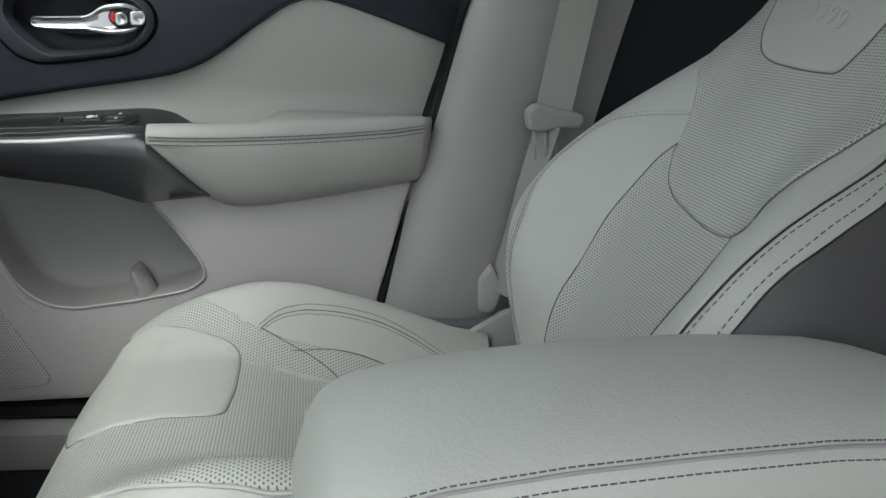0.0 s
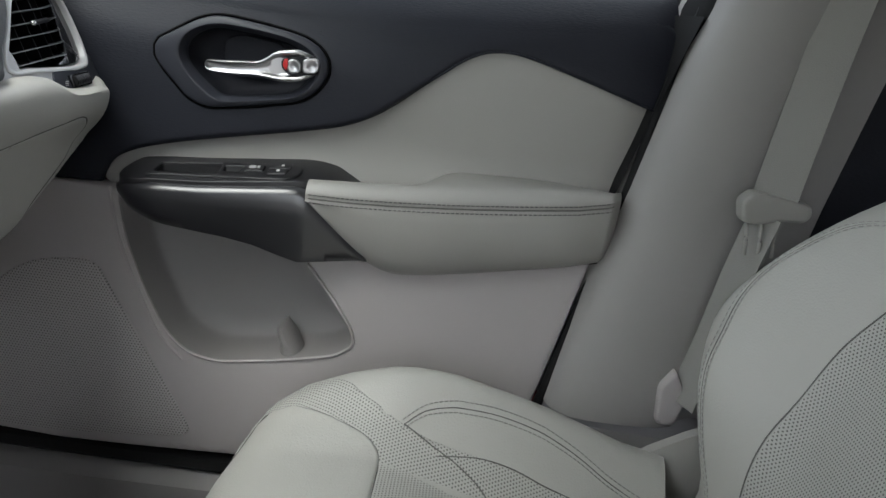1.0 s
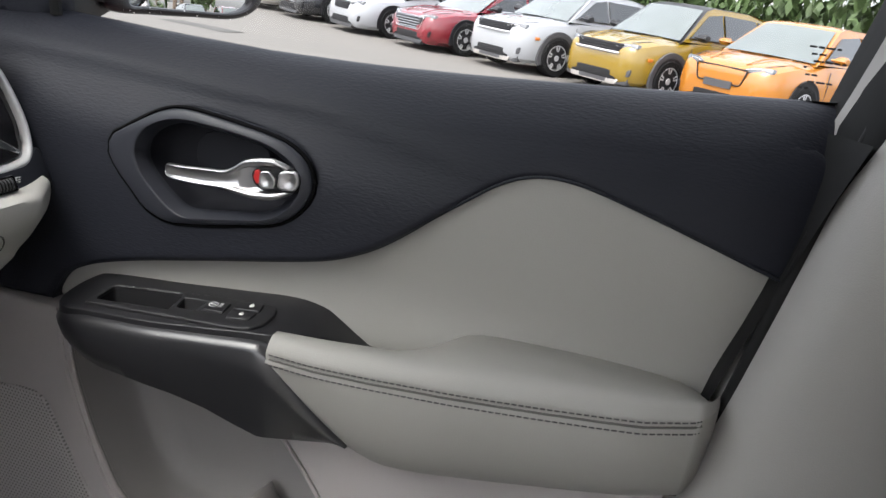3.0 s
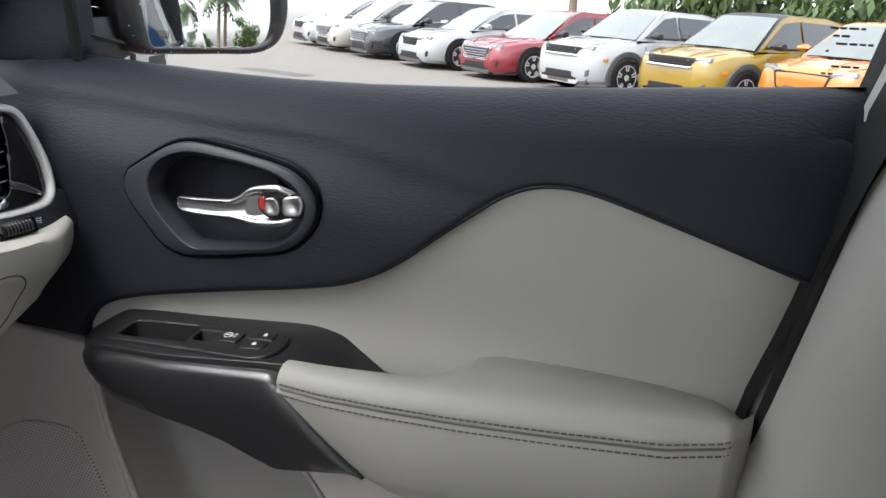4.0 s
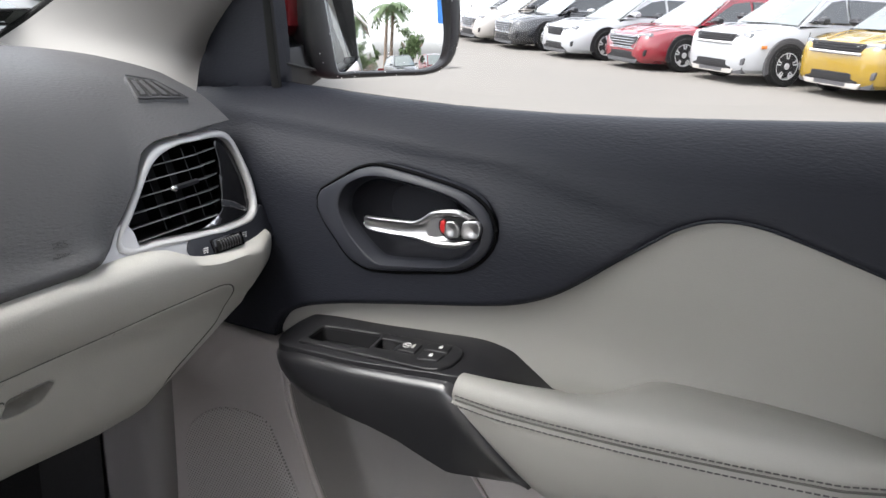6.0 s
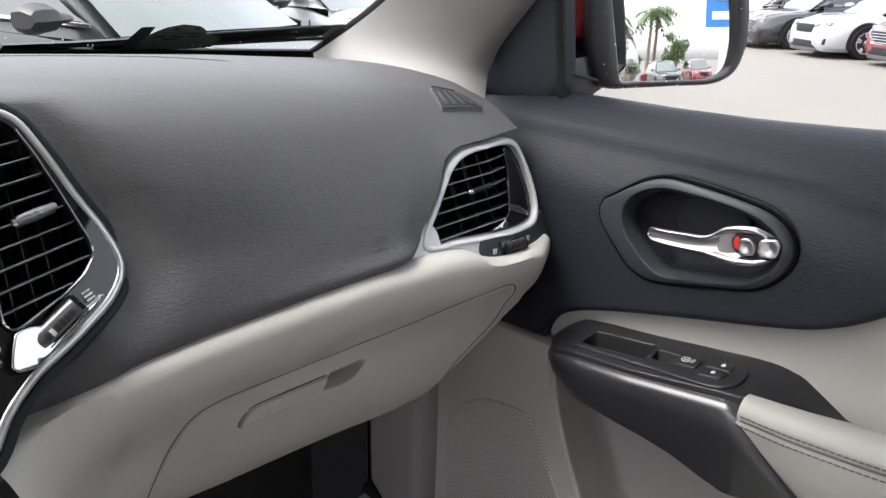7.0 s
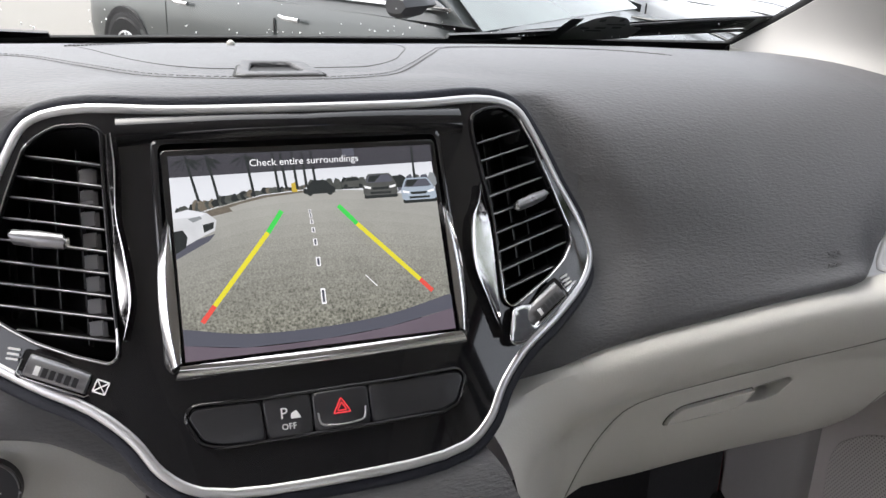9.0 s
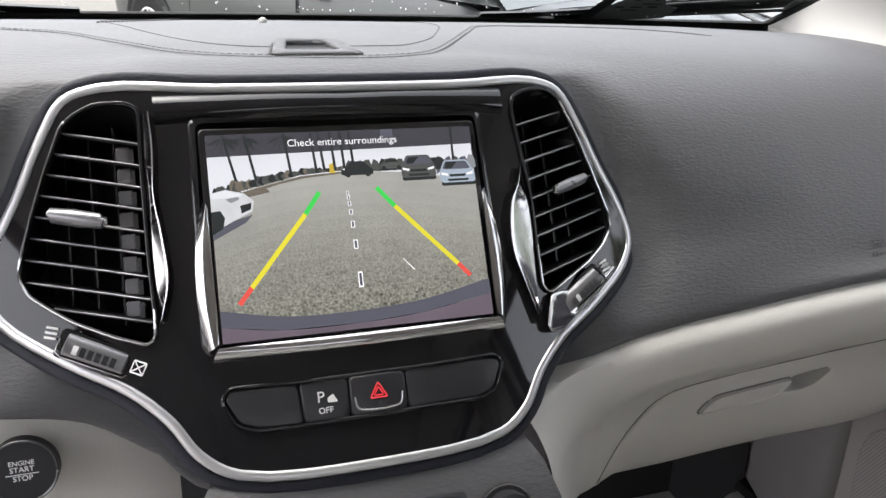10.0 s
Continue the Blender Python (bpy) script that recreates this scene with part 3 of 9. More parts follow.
TRAY = rounded([(-0.0880, 0.6788), (-0.0900, 0.7045), (-0.1670, 0.7085), (-0.1685, 0.6779)], 0.005, 3)
SCOOP = rounded([(-0.1735, 0.6850), (-0.1715, 0.7015), (-0.2000, 0.7010), (-0.2000, 0.6842)], 0.003, 3)
panel("switch_plate", rounded(TOP, 0.012, 3), trim_top, (0, 0, 1), BLACK, door, "satin black switch plate", step=0.006, bulge=0.0012, depth=0.016, holes=[inset(TRAY, -0.003), inset(SCOOP, -0.002)])


def on_plate(y, x, lift=0.002):
    p = Vector(trim_top(y, x))
    p.z += lift
    return p


for nm, edge, deep, words in (("tray", TRAY, 0.026, "open finger recess"), ("scoop", SCOOP, 0.010, "finger scoop before the window switch")):
    bm = bmesh.new()
    loft_into(bm, [[on_plate(*q, 0.0016) for q in inset(edge, -0.0006)]] + [[on_plate(*q, 0.0016 - deep * k) for q in inset(edge, g)] for g, k in ((0.0, 0.1), (0.0012, 0.8), (0.003, 1.0))], closed=True)
    bm.faces.new(list(bm.verts)[-len(edge):])
    part(nm, bm, VENT, door, words, 50)
panel("switch_frame", rounded([(-0.0800, 0.6712), (-0.0835, 0.6813), (-0.0845, 0.698), (-0.0880, 0.7072), (-0.1132, 0.7100), (-0.1689, 0.7118), (-0.2105, 0.7108), (-0.2601, 0.7090), (-0.2693, 0.7035), (-0.2718, 0.6935), (-0.2702, 0.6797), (-0.2619, 0.6699), (-0.2491, 0.6664), (-0.217, 0.6674), (-0.1475, 0.6706)], 0.004, 3), lambda y, x: on_plate(y, x, 0.0030), (0, 0, 1), SOFT_BLACK, door,
      "raised switch surround", step=0.006, bulge=0.0012, depth=0.004, holes=[TRAY, SCOOP])
window_switch = panel("window_switch", rounded([(-0.1900, 0.6846), (-0.1900, 0.7005), (-0.2235, 0.7000), (-0.2238, 0.6838)], 0.002, 3), lambda y, x: on_plate(y, x, 0.0052 - 0.0075 * min(1, max(0, (y + 0.2025) / 0.012))), (0, 0, 1), SOFT_BLACK, door, "rocker window switch", step=0.003, bulge=0.0010, depth=0.005)
icon = [on_plate(-0.2085 + 0.0045 * math.cos(a), 0.6935 + 0.0036 * math.sin(a), 0.0054) for a in np.linspace(0, 2 * math.pi, 18, endpoint=False)]
tube("mark", icon, 0.0005, WHITE, window_switch, closed=True)
for dy in (-0.0068, -0.0086):
    tube("mark", [on_plate(-0.2085 + dy, 0.6905, 0.0054), on_plate(-0.2085 + dy, 0.6965, 0.0054)], 0.0006, WHITE, window_switch)
tube("mark", [on_plate(-0.2055, 0.6935, 0.0054), on_plate(-0.2115, 0.6935, 0.0054)], 0.0006, WHITE, window_switch)
for k, pts in enumerate(([(-0.2305, 0.6775), (-0.2295, 0.6910), (-0.2560, 0.6910), (-0.2535, 0.6785)], [(-0.2288, 0.6928), (-0.2285, 0.7055), (-0.2550, 0.7062), (-0.2568, 0.6928)])):
    key = panel("lock_switch", rounded(pts, 0.002, 3), lambda y, x: on_plate(y, x, 0.0048), (0, 0, 1), SOFT_BLACK, door, "door lock key", step=0.006, bulge=0.0012, depth=0.004)
    my, mx = ((-0.2426, 0.6850), (-0.2450, 0.6995))[k]
    panel("mark", rounded([(my - 0.0022, mx - 0.0018), (my + 0.0022, mx - 0.0018), (my + 0.0022, mx + 0.0014), (my - 0.0022, mx + 0.0014)], 0.001, 2), lambda y, x: on_plate(y, x, 0.0051), (0, 0, 1), WHITE, key, step=0.01, bulge=0.0, depth=0.0002)
    tube("mark", [on_plate(my - 0.0015, mx + 0.0014, 0.0051), on_plate(my, mx + 0.0032, 0.0051), on_plate(my + 0.0015, mx + 0.0014, 0.0051)], 0.0004, WHITE, key)

# handle: bezel ring, bowl and lever
# a ring that rises from the panel, runs almost flat and rolls into the bowl
def around(outline, n=72):
    """The outline as radii about the handle's middle, at even angles."""
    rel = np.array(curve(outline, 6, True)) - HANDLE_MID
    order = np.argsort(np.arctan2(rel[:, 1], rel[:, 0]))
    ang, rad = np.arctan2(rel[:, 1], rel[:, 0])[order], np.hypot(rel[:, 0], rel[:, 1])[order]
    at = np.linspace(-math.pi, math.pi, n, endpoint=False)
    return np.interp(at, ang, rad, period=2 * math.pi), at


HANDLE_MID = np.array((-0.190, 1.140))
outer_r, at = around(BEZEL)
ridge_r, _ = around(RIDGE)
inner_r, _ = around(BOWL)


def ring(a, b, k, x, grow=0.0):
    """A ring between two outlines of the handle, at depth x."""
    rad = a + (b - a) * k + grow
    return [(x, HANDLE_MID[0] + q * math.cos(t), HANDLE_MID[1] + q * math.sin(t)) for q, t in zip(rad, at)]


loft("handle_bezel", [ring(outer_r, ridge_r, 0, 0.726, 0.001)] + [ring(outer_r, ridge_r, 0, x, g) for x, g in ((0.7115, 0.0), (0.7090, -0.0005), (0.7076, -0.0016), (0.7070, -0.003))]
     + [ring(outer_r, ridge_r, k, x) for k, x in ((0.5, 0.7058), (0.85, 0.7050), (0.95, 0.7049), (1.0, 0.7054))]
     + [ring(ridge_r, inner_r, k, x) for k, x in ((0.08, 0.7062), (0.5, 0.7110), (0.9, 0.7158), (1.0, 0.7172))] + [ring(inner_r, inner_r, 0, 0.722, -0.0006)], BEZEL_M, door, "satin black handle surround", closed=True, sharp=50)
bm = bmesh.new()
loft_into(bm, [ring(inner_r * q, inner_r, 0, x) for q, x in ((1.0, 0.7205), (0.985, 0.731), (0.95, 0.741), (0.86, 0.748), (0.7, 0.751), (0.4, 0.752), (0.05, 0.752))], closed=True)
bm.faces.new(list(bm.verts)[-72:])
part("handle_bowl", bm, RECESS, door, "recessed handle bowl", 70)
tube("bezel_gap", ring(outer_r, outer_r, 0, 0.7122, 0.0014), 0.0022, GAP, door, closed=True)
panel("bowl_plate", rounded([(-0.148, 1.142), (-0.152, 1.166), (-0.170, 1.174), (-0.225, 1.168), (-0.235, 1.150), (-0.215, 1.122), (-0.165, 1.120)], 0.012, 4), lambda y, z: (0.7435, y, z), TO_CABIN, RECESS, door, "dark plate in the bowl", step=0.01, bulge=0.002, depth=0.010)
# the lever: a slim arm with beaded edges that part into a fork round the lock slide
LEV_TOP = [(-0.1425, 1.1360), (-0.1440, 1.1390), (-0.1475, 1.1412), (-0.167, 1.1430), (-0.193, 1.1458), (-0.206, 1.1472), (-0.2125, 1.1500), (-0.2186, 1.1541), (-0.225, 1.1594), (-0.234, 1.1629), (-0.245, 1.1650), (-0.255, 1.1661), (-0.264, 1.1637), (-0.2728, 1.1600), (-0.2790, 1.1540)]
LEV_LOW = [(-0.1425, 1.1320), (-0.1440, 1.1300), (-0.1475, 1.1280), (-0.153, 1.1268), (-0.180, 1.1274), (-0.199, 1.1290), (-0.208, 1.1286), (-0.218, 1.1274), (-0.2335, 1.1258), (-0.245, 1.1264), (-0.255, 1.1278), (-0.264, 1.1310), (-0.270, 1.1340), (-0.2790, 1.1410)]
lever = []
for y in (-0.1425, -0.1432, -0.1445, -0.147, -0.151, -0.158, -0.167, -0.178, -0.188, -0.196, -0.202, -0.207, -0.211, -0.215, -0.219, -0.223, -0.228, -0.234, -0.241, -0.248, -0.255, -0.261, -0.267, -0.273, -0.277, -0.279):
    t, u = smooth_rows(y, LEV_TOP), smooth_rows(y, LEV_LOW)
    x0 = smooth_rows(y, [(-0.1425, 0.7110), (-0.147, 0.7075), (-0.158, 0.7045), (-0.19, 0.7015), (-0.22, 0.6995), (-0.25, 0.6995), (-0.265, 0.7015), (-0.279, 0.7080)])
    b = min(smooth_rows(y, [(-0.1425, 0.002), (-0.15, 0.0042), (-0.20, 0.0045), (-0.225, 0.0066), (-0.25, 0.0078), (-0.279, 0.0060)]), 0.32 * (t - u))
    web = smooth_rows(y, [(-0.1425, 0.0), (-0.16, 0.0012), (-0.20, 0.0016), (-0.215, 0.0040), (-0.235, 0.0070), (-0.279, 0.0070)])
    prof = [(0.0045, t - 0.3 * b), (0.0022, t), (0.0004, t - 0.12 * b), (-0.0006, t - 0.42 * b), (0.0002, t - 0.78 * b), (0.6 * web, t - 0.97 * b), (web, t - 1.15 * b), (web, (t + u) / 2),
            (web, u + 1.1 * b), (0.6 * web, u + 0.92 * b), (0.0002, u + 0.74 * b), (-0.0006, u + 0.42 * b), (0.0004, u + 0.12 * b), (0.0022, u), (0.0045, u + 0.3 * b), (0.0100, (t + u) / 2)]
    lever.append([(x0 + d, y + 0.0045 * min(1.0, max(0.0, (y + 0.20) / 0.05)), z) for d, z in prof])
lever_ob = loft("handle_lever", lever, HANDLE_CHROME, door, "chrome door handle lever", closed=True, caps=True, sharp=60)
slot = rounded([(-0.2340, 1.1520), (-0.2440, 1.1572), (-0.2760, 1.1600), (-0.2815, 1.1540), (-0.2815, 1.1455), (-0.2770, 1.1380), (-0.2464, 1.1345), (-0.2360, 1.1410)], 0.007, 4)
slide_x = lambda y: 0.6990 + 0.12 * max(0, -0.258 - y)
panel("slot", slot, lambda y, z: (slide_x(y) + 0.0022, y, z), TO_CABIN, VENT, lever_ob, step=0.006, bulge=0.0008, depth=0.006)
panel("lock_mark", rounded([(-0.2368, 1.1462), (-0.2385, 1.1535), (-0.2430, 1.1545), (-0.2432, 1.1420), (-0.2405, 1.1405)], 0.002, 3), lambda y, z: (slide_x(y) + 0.0008, y, z), TO_CABIN, RED, lever_ob, "red unlocked mark", step=0.006, bulge=0.0008, depth=0.003)
panel("lock_slide", rounded([(-0.2430, 1.1405), (-0.2437, 1.1534), (-0.2533, 1.1552), (-0.2595, 1.1500), (-0.2598, 1.1400), (-0.2480, 1.1374)], 0.004, 4), lambda y, z: (slide_x(y) - 0.0012, y, z), TO_CABIN, HANDLE_CHROME, lever_ob, "chrome lock slide", step=0.0022, bulge=0.0016, depth=0.004,
      relief=lambda y, z, d: -0.0022 * math.exp(-(((y + 0.2515) / 0.004)**2 + ((z - 1.1462) / 0.0050)**2)))
panel("lever_pad", rounded([(-0.2612, 1.1390), (-0.2615, 1.1562), (-0.2775, 1.1588), (-0.2810, 1.1539), (-0.2808, 1.1458), (-0.2770, 1.1400)], 0.005, 4), lambda y, z: (slide_x(y) - 0.0006, y, z), TO_CABIN, HANDLE_CHROME, lever_ob, step=0.0022, bulge=0.0016, depth=0.004,
      relief=lambda y, z, d: -0.0018 * math.exp(-(((y + 0.2725) / 0.0045)**2 + ((z - 1.1485) / 0.0048)**2)))

PILLAR_Y = [(0.55, -0.582), (0.77, -0.621), (0.946, -0.652), (1.02, -0.672), (1.21, -0.721), (1.28, -0.741), (1.45, -0.776), (1.75, -0.845)]
# weather strip between door and pillar, and the window's waist seal
tube("door_seal", curve([(0.735, -0.745, 1.34), (0.728, -0.727, 1.27), (0.718, -0.697, 1.15), (0.714, -0.674, 1.03), (0.711, -0.654, 0.94), (0.707, -0.628, 0.83), (0.704, -0.610, 0.75), (0.70, -0.58, 0.62)], 5), 0.0068, RUBBER, door, "black rubber door seal", sides=8)
shut = []
for z in np.arange(0.66, 1.29, 0.03):
    y0 = smooth_rows(z, PILLAR_Y)
    shut.append([(0.722 - 0.10 * max(0.0, z - 1.05), y0 + 0.013, z), (0.745, y0 + 0.022, z), (0.80, y0 + 0.046, z)])
loft("shut_face", shut, RUBBER, door, "black rubber shut face of the door")
tube("waist_seal", [(0.800, y, lerp_rows(y, SILL) - 0.005) for y in np.arange(0.05, -0.76, -0.03)], 0.005, RUBBER, door)
bm = bmesh.new()
loft_into(bm, [[(0.812 - 0.28 * k, y, lerp_rows(y, SILL) - 0.04 + k) for k in (0.0, 0.12, 0.24, 0.36)] for y in np.arange(0.05, -0.78, -0.05)])
pane = part("window_pane", bm, GLASS, door, "clear raised side window")
pane.visible_shadow = False
# black rear window channel behind the pane
loft("window_channel", [[(x - 0.10 * (z - 1.05), py + d, z) for x, d in ((0.726, 0.003), (0.735, 0.0105), (0.79, 0.0220), (0.832, 0.0305), (0.836, 0.024), (0.740, 0.002))] for z, py in [(z, smooth_rows(z, [(0.77, -0.622), (0.946, -0.655), (1.02, -0.676), (1.21, -0.721), (1.28, -0.736), (1.45, -0.772), (1.75, -0.84)])) for z in np.arange(1.14, 1.62, 0.03)]], RUBBER, door, "black window channel", closed=True, caps=True)
# etched glass marks at the rear of the pane: plain bars
for k, words in enumerate(((5, 4, 6, 3), (4, 5), (7, 5, 4, 3), (2,), (3, 4), (5, 6, 4), (3, 3))):
    z, y = 1.3245 - 0.0055 * k, -0.677 - 0.003 * (k % 3)
    for n in words:
        w = 0.0011 * n
        box("etched_mark", (0, y - w, z - 0.0008), (0.0006, y, z + 0.0008), SOFT_BLACK, pane, m=Matrix.Translation((0.8105 - 0.28 * (z - lerp_rows(y, SILL) + 0.04), 0, 0)))
        y -= w + 0.0014

# outside of the door: skin down to the sill
loft("outer_skin", [[(0.84, y, 0.36), (0.90, y, 0.6), (0.915, y, 0.9), (0.88, y, 1.12), (0.812, y, lerp_rows(y, SILL) - 0.01)] for y in np.arange(0.30, -0.80, -0.1)], material("dark red paint", (0.16, 0.008, 0.012), 0.3, coat=1.0), door, "dark red painted outer skin")

# sail panel in front of the window, and the mirror
sail = [(0.30, 1.236), (0.045, 1.250), (0.045, 1.30), (0.047, 1.37), (0.052, 1.42), (0.09, 1.375), (0.128, 1.345), (0.19, 1.285), (0.225, 1.250)]
panel("sail_panel", [np.array(p) for p in sail], lambda y, z: (0.770 - 0.10 * (z - 1.26), y, z), TO_CABIN, DARK, door, "black triangular mirror sail panel", step=0.02, bulge=0.004, depth=0.03)
tube("window_channel", [(0.772, 0.040, 1.255), (0.764, 0.042, 1.33), (0.752, 0.045, 1.46)], 0.006, RUBBER, door)

mirror = thing("wing_mirror", "black wing mirror on the red door, wet with drops", "wing mirror")
# the front of the housing stands in one upright plane; u runs outwards along it, v up
MIR_O, MIR_A, MIR_N = Vector((0.859, 0.016, 1.2726)), Vector((0.89, -0.456, 0)), Vector((-0.456, -0.89, 0.0)).normalized()
MIR_GLASS = [(0.001, 0.0), (0.02, 0.0005), (0.077, 0.002), (0.128, 0.0055), (0.149, 0.016), (0.157, 0.04), (0.156, 0.075), (0.152, 0.11), (0.140, 0.155), (0.115, 0.180), (0.05, 0.190), (-0.02, 0.188), (-0.033, 0.17), (-0.021, 0.097), (-0.010, 0.045), (-0.0025, 0.008)]
MIR_RIM = [(-0.018, -0.0095), (0.02, -0.009), (0.08, -0.006), (0.138, -0.002), (0.165, 0.013), (0.177, 0.04), (0.178, 0.075), (0.172, 0.115), (0.158, 0.168), (0.125, 0.200), (0.05, 0.212), (-0.045, 0.21), (-0.066, 0.185), (-0.050, 0.097), (-0.045, 0.045), (-0.032, -0.002)]
mir_in, mir_out = curve(MIR_GLASS, 4, True), curve(MIR_RIM, 4, True)
mir_mid = np.array((0.06, 0.10))


def on_mirror(u, v, w=0.0):
    return MIR_O + MIR_A * u + Vector((0, 0, v)) + MIR_N * w


def mirror_face(u, v):
    """The convex glass, tipped slightly up."""
    return on_mirror(u, v, -0.007 - 0.067 * (v - 0.09) - ((u - 0.07)**2 + (v - 0.09)**2) / 2.8)


bm = bmesh.new()
secs = []
for k, w, grow in ((-0.03, -0.016, 1.0), (0.0, -0.014, 1.0), (0.02, -0.003, 1.0), (0.10, 0.001, 1.0), (0.30, 0.0025, 1.0), (0.70, 0.0005, 1.0), (0.90, -0.003, 1.0), (1.0, -0.010, 1.0), (1.0, -0.04, 1.0), (1.0, -0.075, 0.93), (1.0, -0.10, 0.75), (1.0, -0.11, 0.45)):
    secs.append([on_mirror(*(mir_mid + (a + (b - a) * k - mir_mid) * grow), w) for a, b in zip(mir_in, mir_out)])
loft_into(bm, secs, closed=True, caps=False)
bm.faces.new(list(bm.verts)[-len(mir_out):])
housing = part("housing", bm, BLACK, mirror, "black mirror housing")
GLASS_M = material("mirror", (0.86, 0.87, 0.87), 0.01, metal=1.0, blotch=0.0)
mglass = panel("mirror_glass", [np.array(p) for p in mir_in], mirror_face, MIR_N, GLASS_M, mirror, "convex mirror glass with water drops", step=0.008, bulge=0.0, depth=0.0)
# heater mark etched in the corner
mark = lambda u, v: mirror_face(u, v) + MIR_N * 0.0006
tube("heater_mark", [mark(u, v) for u, v in rounded([(0.008, 0.010), (0.020, 0.010), (0.020, 0.017), (0.008, 0.017)], 0.002, 3)], 0.0005, SEAM, mglass, closed=True, sides=4)
for u in (0.011, 0.014, 0.017):
    tube("heater_mark", [mark(u, 0.0085), mark(u + 0.0004, 0.0155)], 0.0005, SEAM, mglass, sides=4)
# rain drops on the housing and the glass
rnd = random.Random(21)
bm = bmesh.new()
for k in range(70):
    a, b = mir_in[k % len(mir_in)], mir_out[k % len(mir_in)]
    if k % 3 == 0:
        u, v = rnd.uniform(0.01, 0.145), rnd.uniform(0.008, 0.12)
        p, r = mirror_face(u, v), rnd.uniform(0.0004, 0.0009)
    else:
        q = a + (b - a) * rnd.uniform(0.12, 0.9)
        p, r = on_mirror(q[0], q[1], 0.0012), rnd.uniform(0.0004, 0.0010)
    bmesh.ops.create_icosphere(bm, subdivisions=1, radius=r, matrix=Matrix.Translation(p))
tagged(part("drops", bm, WHITE, mirror, "small bright rain drops"), kind="stuff")
# the foot: a black stalk on the door and the dark red cap over it
loft("stalk", [[(0.785, 0.19, 1.225), (0.785, 0.065, 1.225), (0.785, 0.055, 1.262), (0.785, 0.06, 1.297), (0.785, 0.12, 1.306), (0.785, 0.19, 1.30)], [(0.815, 0.18, 1.238), (0.815, 0.052, 1.240), (0.815, 0.044, 1.268), (0.815, 0.05, 1.300), (0.815, 0.11, 1.309), (0.815, 0.18, 1.304)], [(0.85, 0.16, 1.258), (0.85, 0.040, 1.262), (0.85, 0.034, 1.285), (0.85, 0.042, 1.306), (0.85, 0.10, 1.312), (0.85, 0.16, 1.308)], [(0.88, 0.15, 1.264), (0.88, 0.05, 1.266), (0.88, 0.045, 1.285), (0.88, 0.05, 1.306), (0.88, 0.10, 1.312), (0.88, 0.15, 1.308)]], BLACK, mirror, "black stalk of the mirror", closed=True, caps=True)
tube("stalk_seam", [(0.788, 0.049, 1.283), (0.815, 0.040, 1.277), (0.845, 0.031, 1.272)], 0.0022, SEAM, mirror, sides=5)
cap = bmesh.new()
loft_into(cap, [[(x, y, z) for y, z in ((0.16, 1.318), (0.075 + d, 1.312), (0.055 + d, 1.325), (0.05 + d, 1.40), (0.055 + d, 1.46), (0.075 + d, 1.478), (0.16, 1.48))] for x, d in ((0.800, 0.02), (0.812, 0.004), (0.84, 0.0), (0.88, 0.005))], closed=True, caps=True)
part("cap", cap, bpy.data.materials["dark red paint"], mirror, "dark red painted mirror cap")

# ---- pillars ----


def pillar_section(z, deep=0.0):
    y0 = smooth_rows(z, PILLAR_Y)
    tilt = 0.10 * max(0.0, z - 1.05)
    w = lerp_rows(z, [(0.55, 0.165), (0.8, 0.16), (1.05, 0.14), (1.3, 0.115), (1.75, 0.11)])
    low = 0.012 * max(0.0, min(1.0, (1.0 - z) / 0.2))
    return [(x - tilt - low + deep, y, z) for x, y in ((min(0.84, 0.790 - 0.30 * (z - 1.235) + tilt) if z > 1.2 else 0.84, y0 + 0.03), (0.735, y0 + 0.010), (0.700, y0), (0.684, y0 - 0.008), (0.672, y0 - 0.026), (0.667, y0 - 0.05), (0.667, y0 - 0.6 * w), (0.671, y0 - 0.85 * w), (0.680, y0 - w), (0.700, y0 - w - 0.012), (0.712, y0 - w - 0.03), (0.715, y0 - w - 0.07), (0.72, y0 - w - 0.10))]


tagged(loft("trim_pillar_rear", [pillar_section(z) for z in np.arange(0.752, 1.78, 0.03)], PILLAR, label="light grey plastic pillar trim beside the door"), category="pillar", kind="structure")
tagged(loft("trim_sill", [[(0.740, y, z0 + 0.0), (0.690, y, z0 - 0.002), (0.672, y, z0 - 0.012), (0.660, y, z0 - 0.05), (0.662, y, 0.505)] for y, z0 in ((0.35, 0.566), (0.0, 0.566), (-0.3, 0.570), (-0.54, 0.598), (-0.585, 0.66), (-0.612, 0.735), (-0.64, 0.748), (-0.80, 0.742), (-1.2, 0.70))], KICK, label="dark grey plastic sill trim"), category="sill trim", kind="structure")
tagged(loft("trim_sill_seal", [[(0.755, y, 0.60), (0.700, y, 0.586), (0.694, y, 0.574), (0.71, y, 0.560)] for y in (0.35, 0.0, -0.3, -0.50)], RUBBER, label="black rubber seal under the door"), category="seal", kind="structure")
tagged(loft("trim_carpet_edge", [[(0.668, y, 0.51), (0.662, y, 0.48), (0.655, y, 0.44)] for y in (0.35, 0.0, -0.3, -0.6, -1.2)], CARPET, label="black carpet edge below the sill trim"), category="carpet", kind="structure")

belt = thing("seat_belt", "grey webbing seat belt hanging on the pillar", "seat belt")


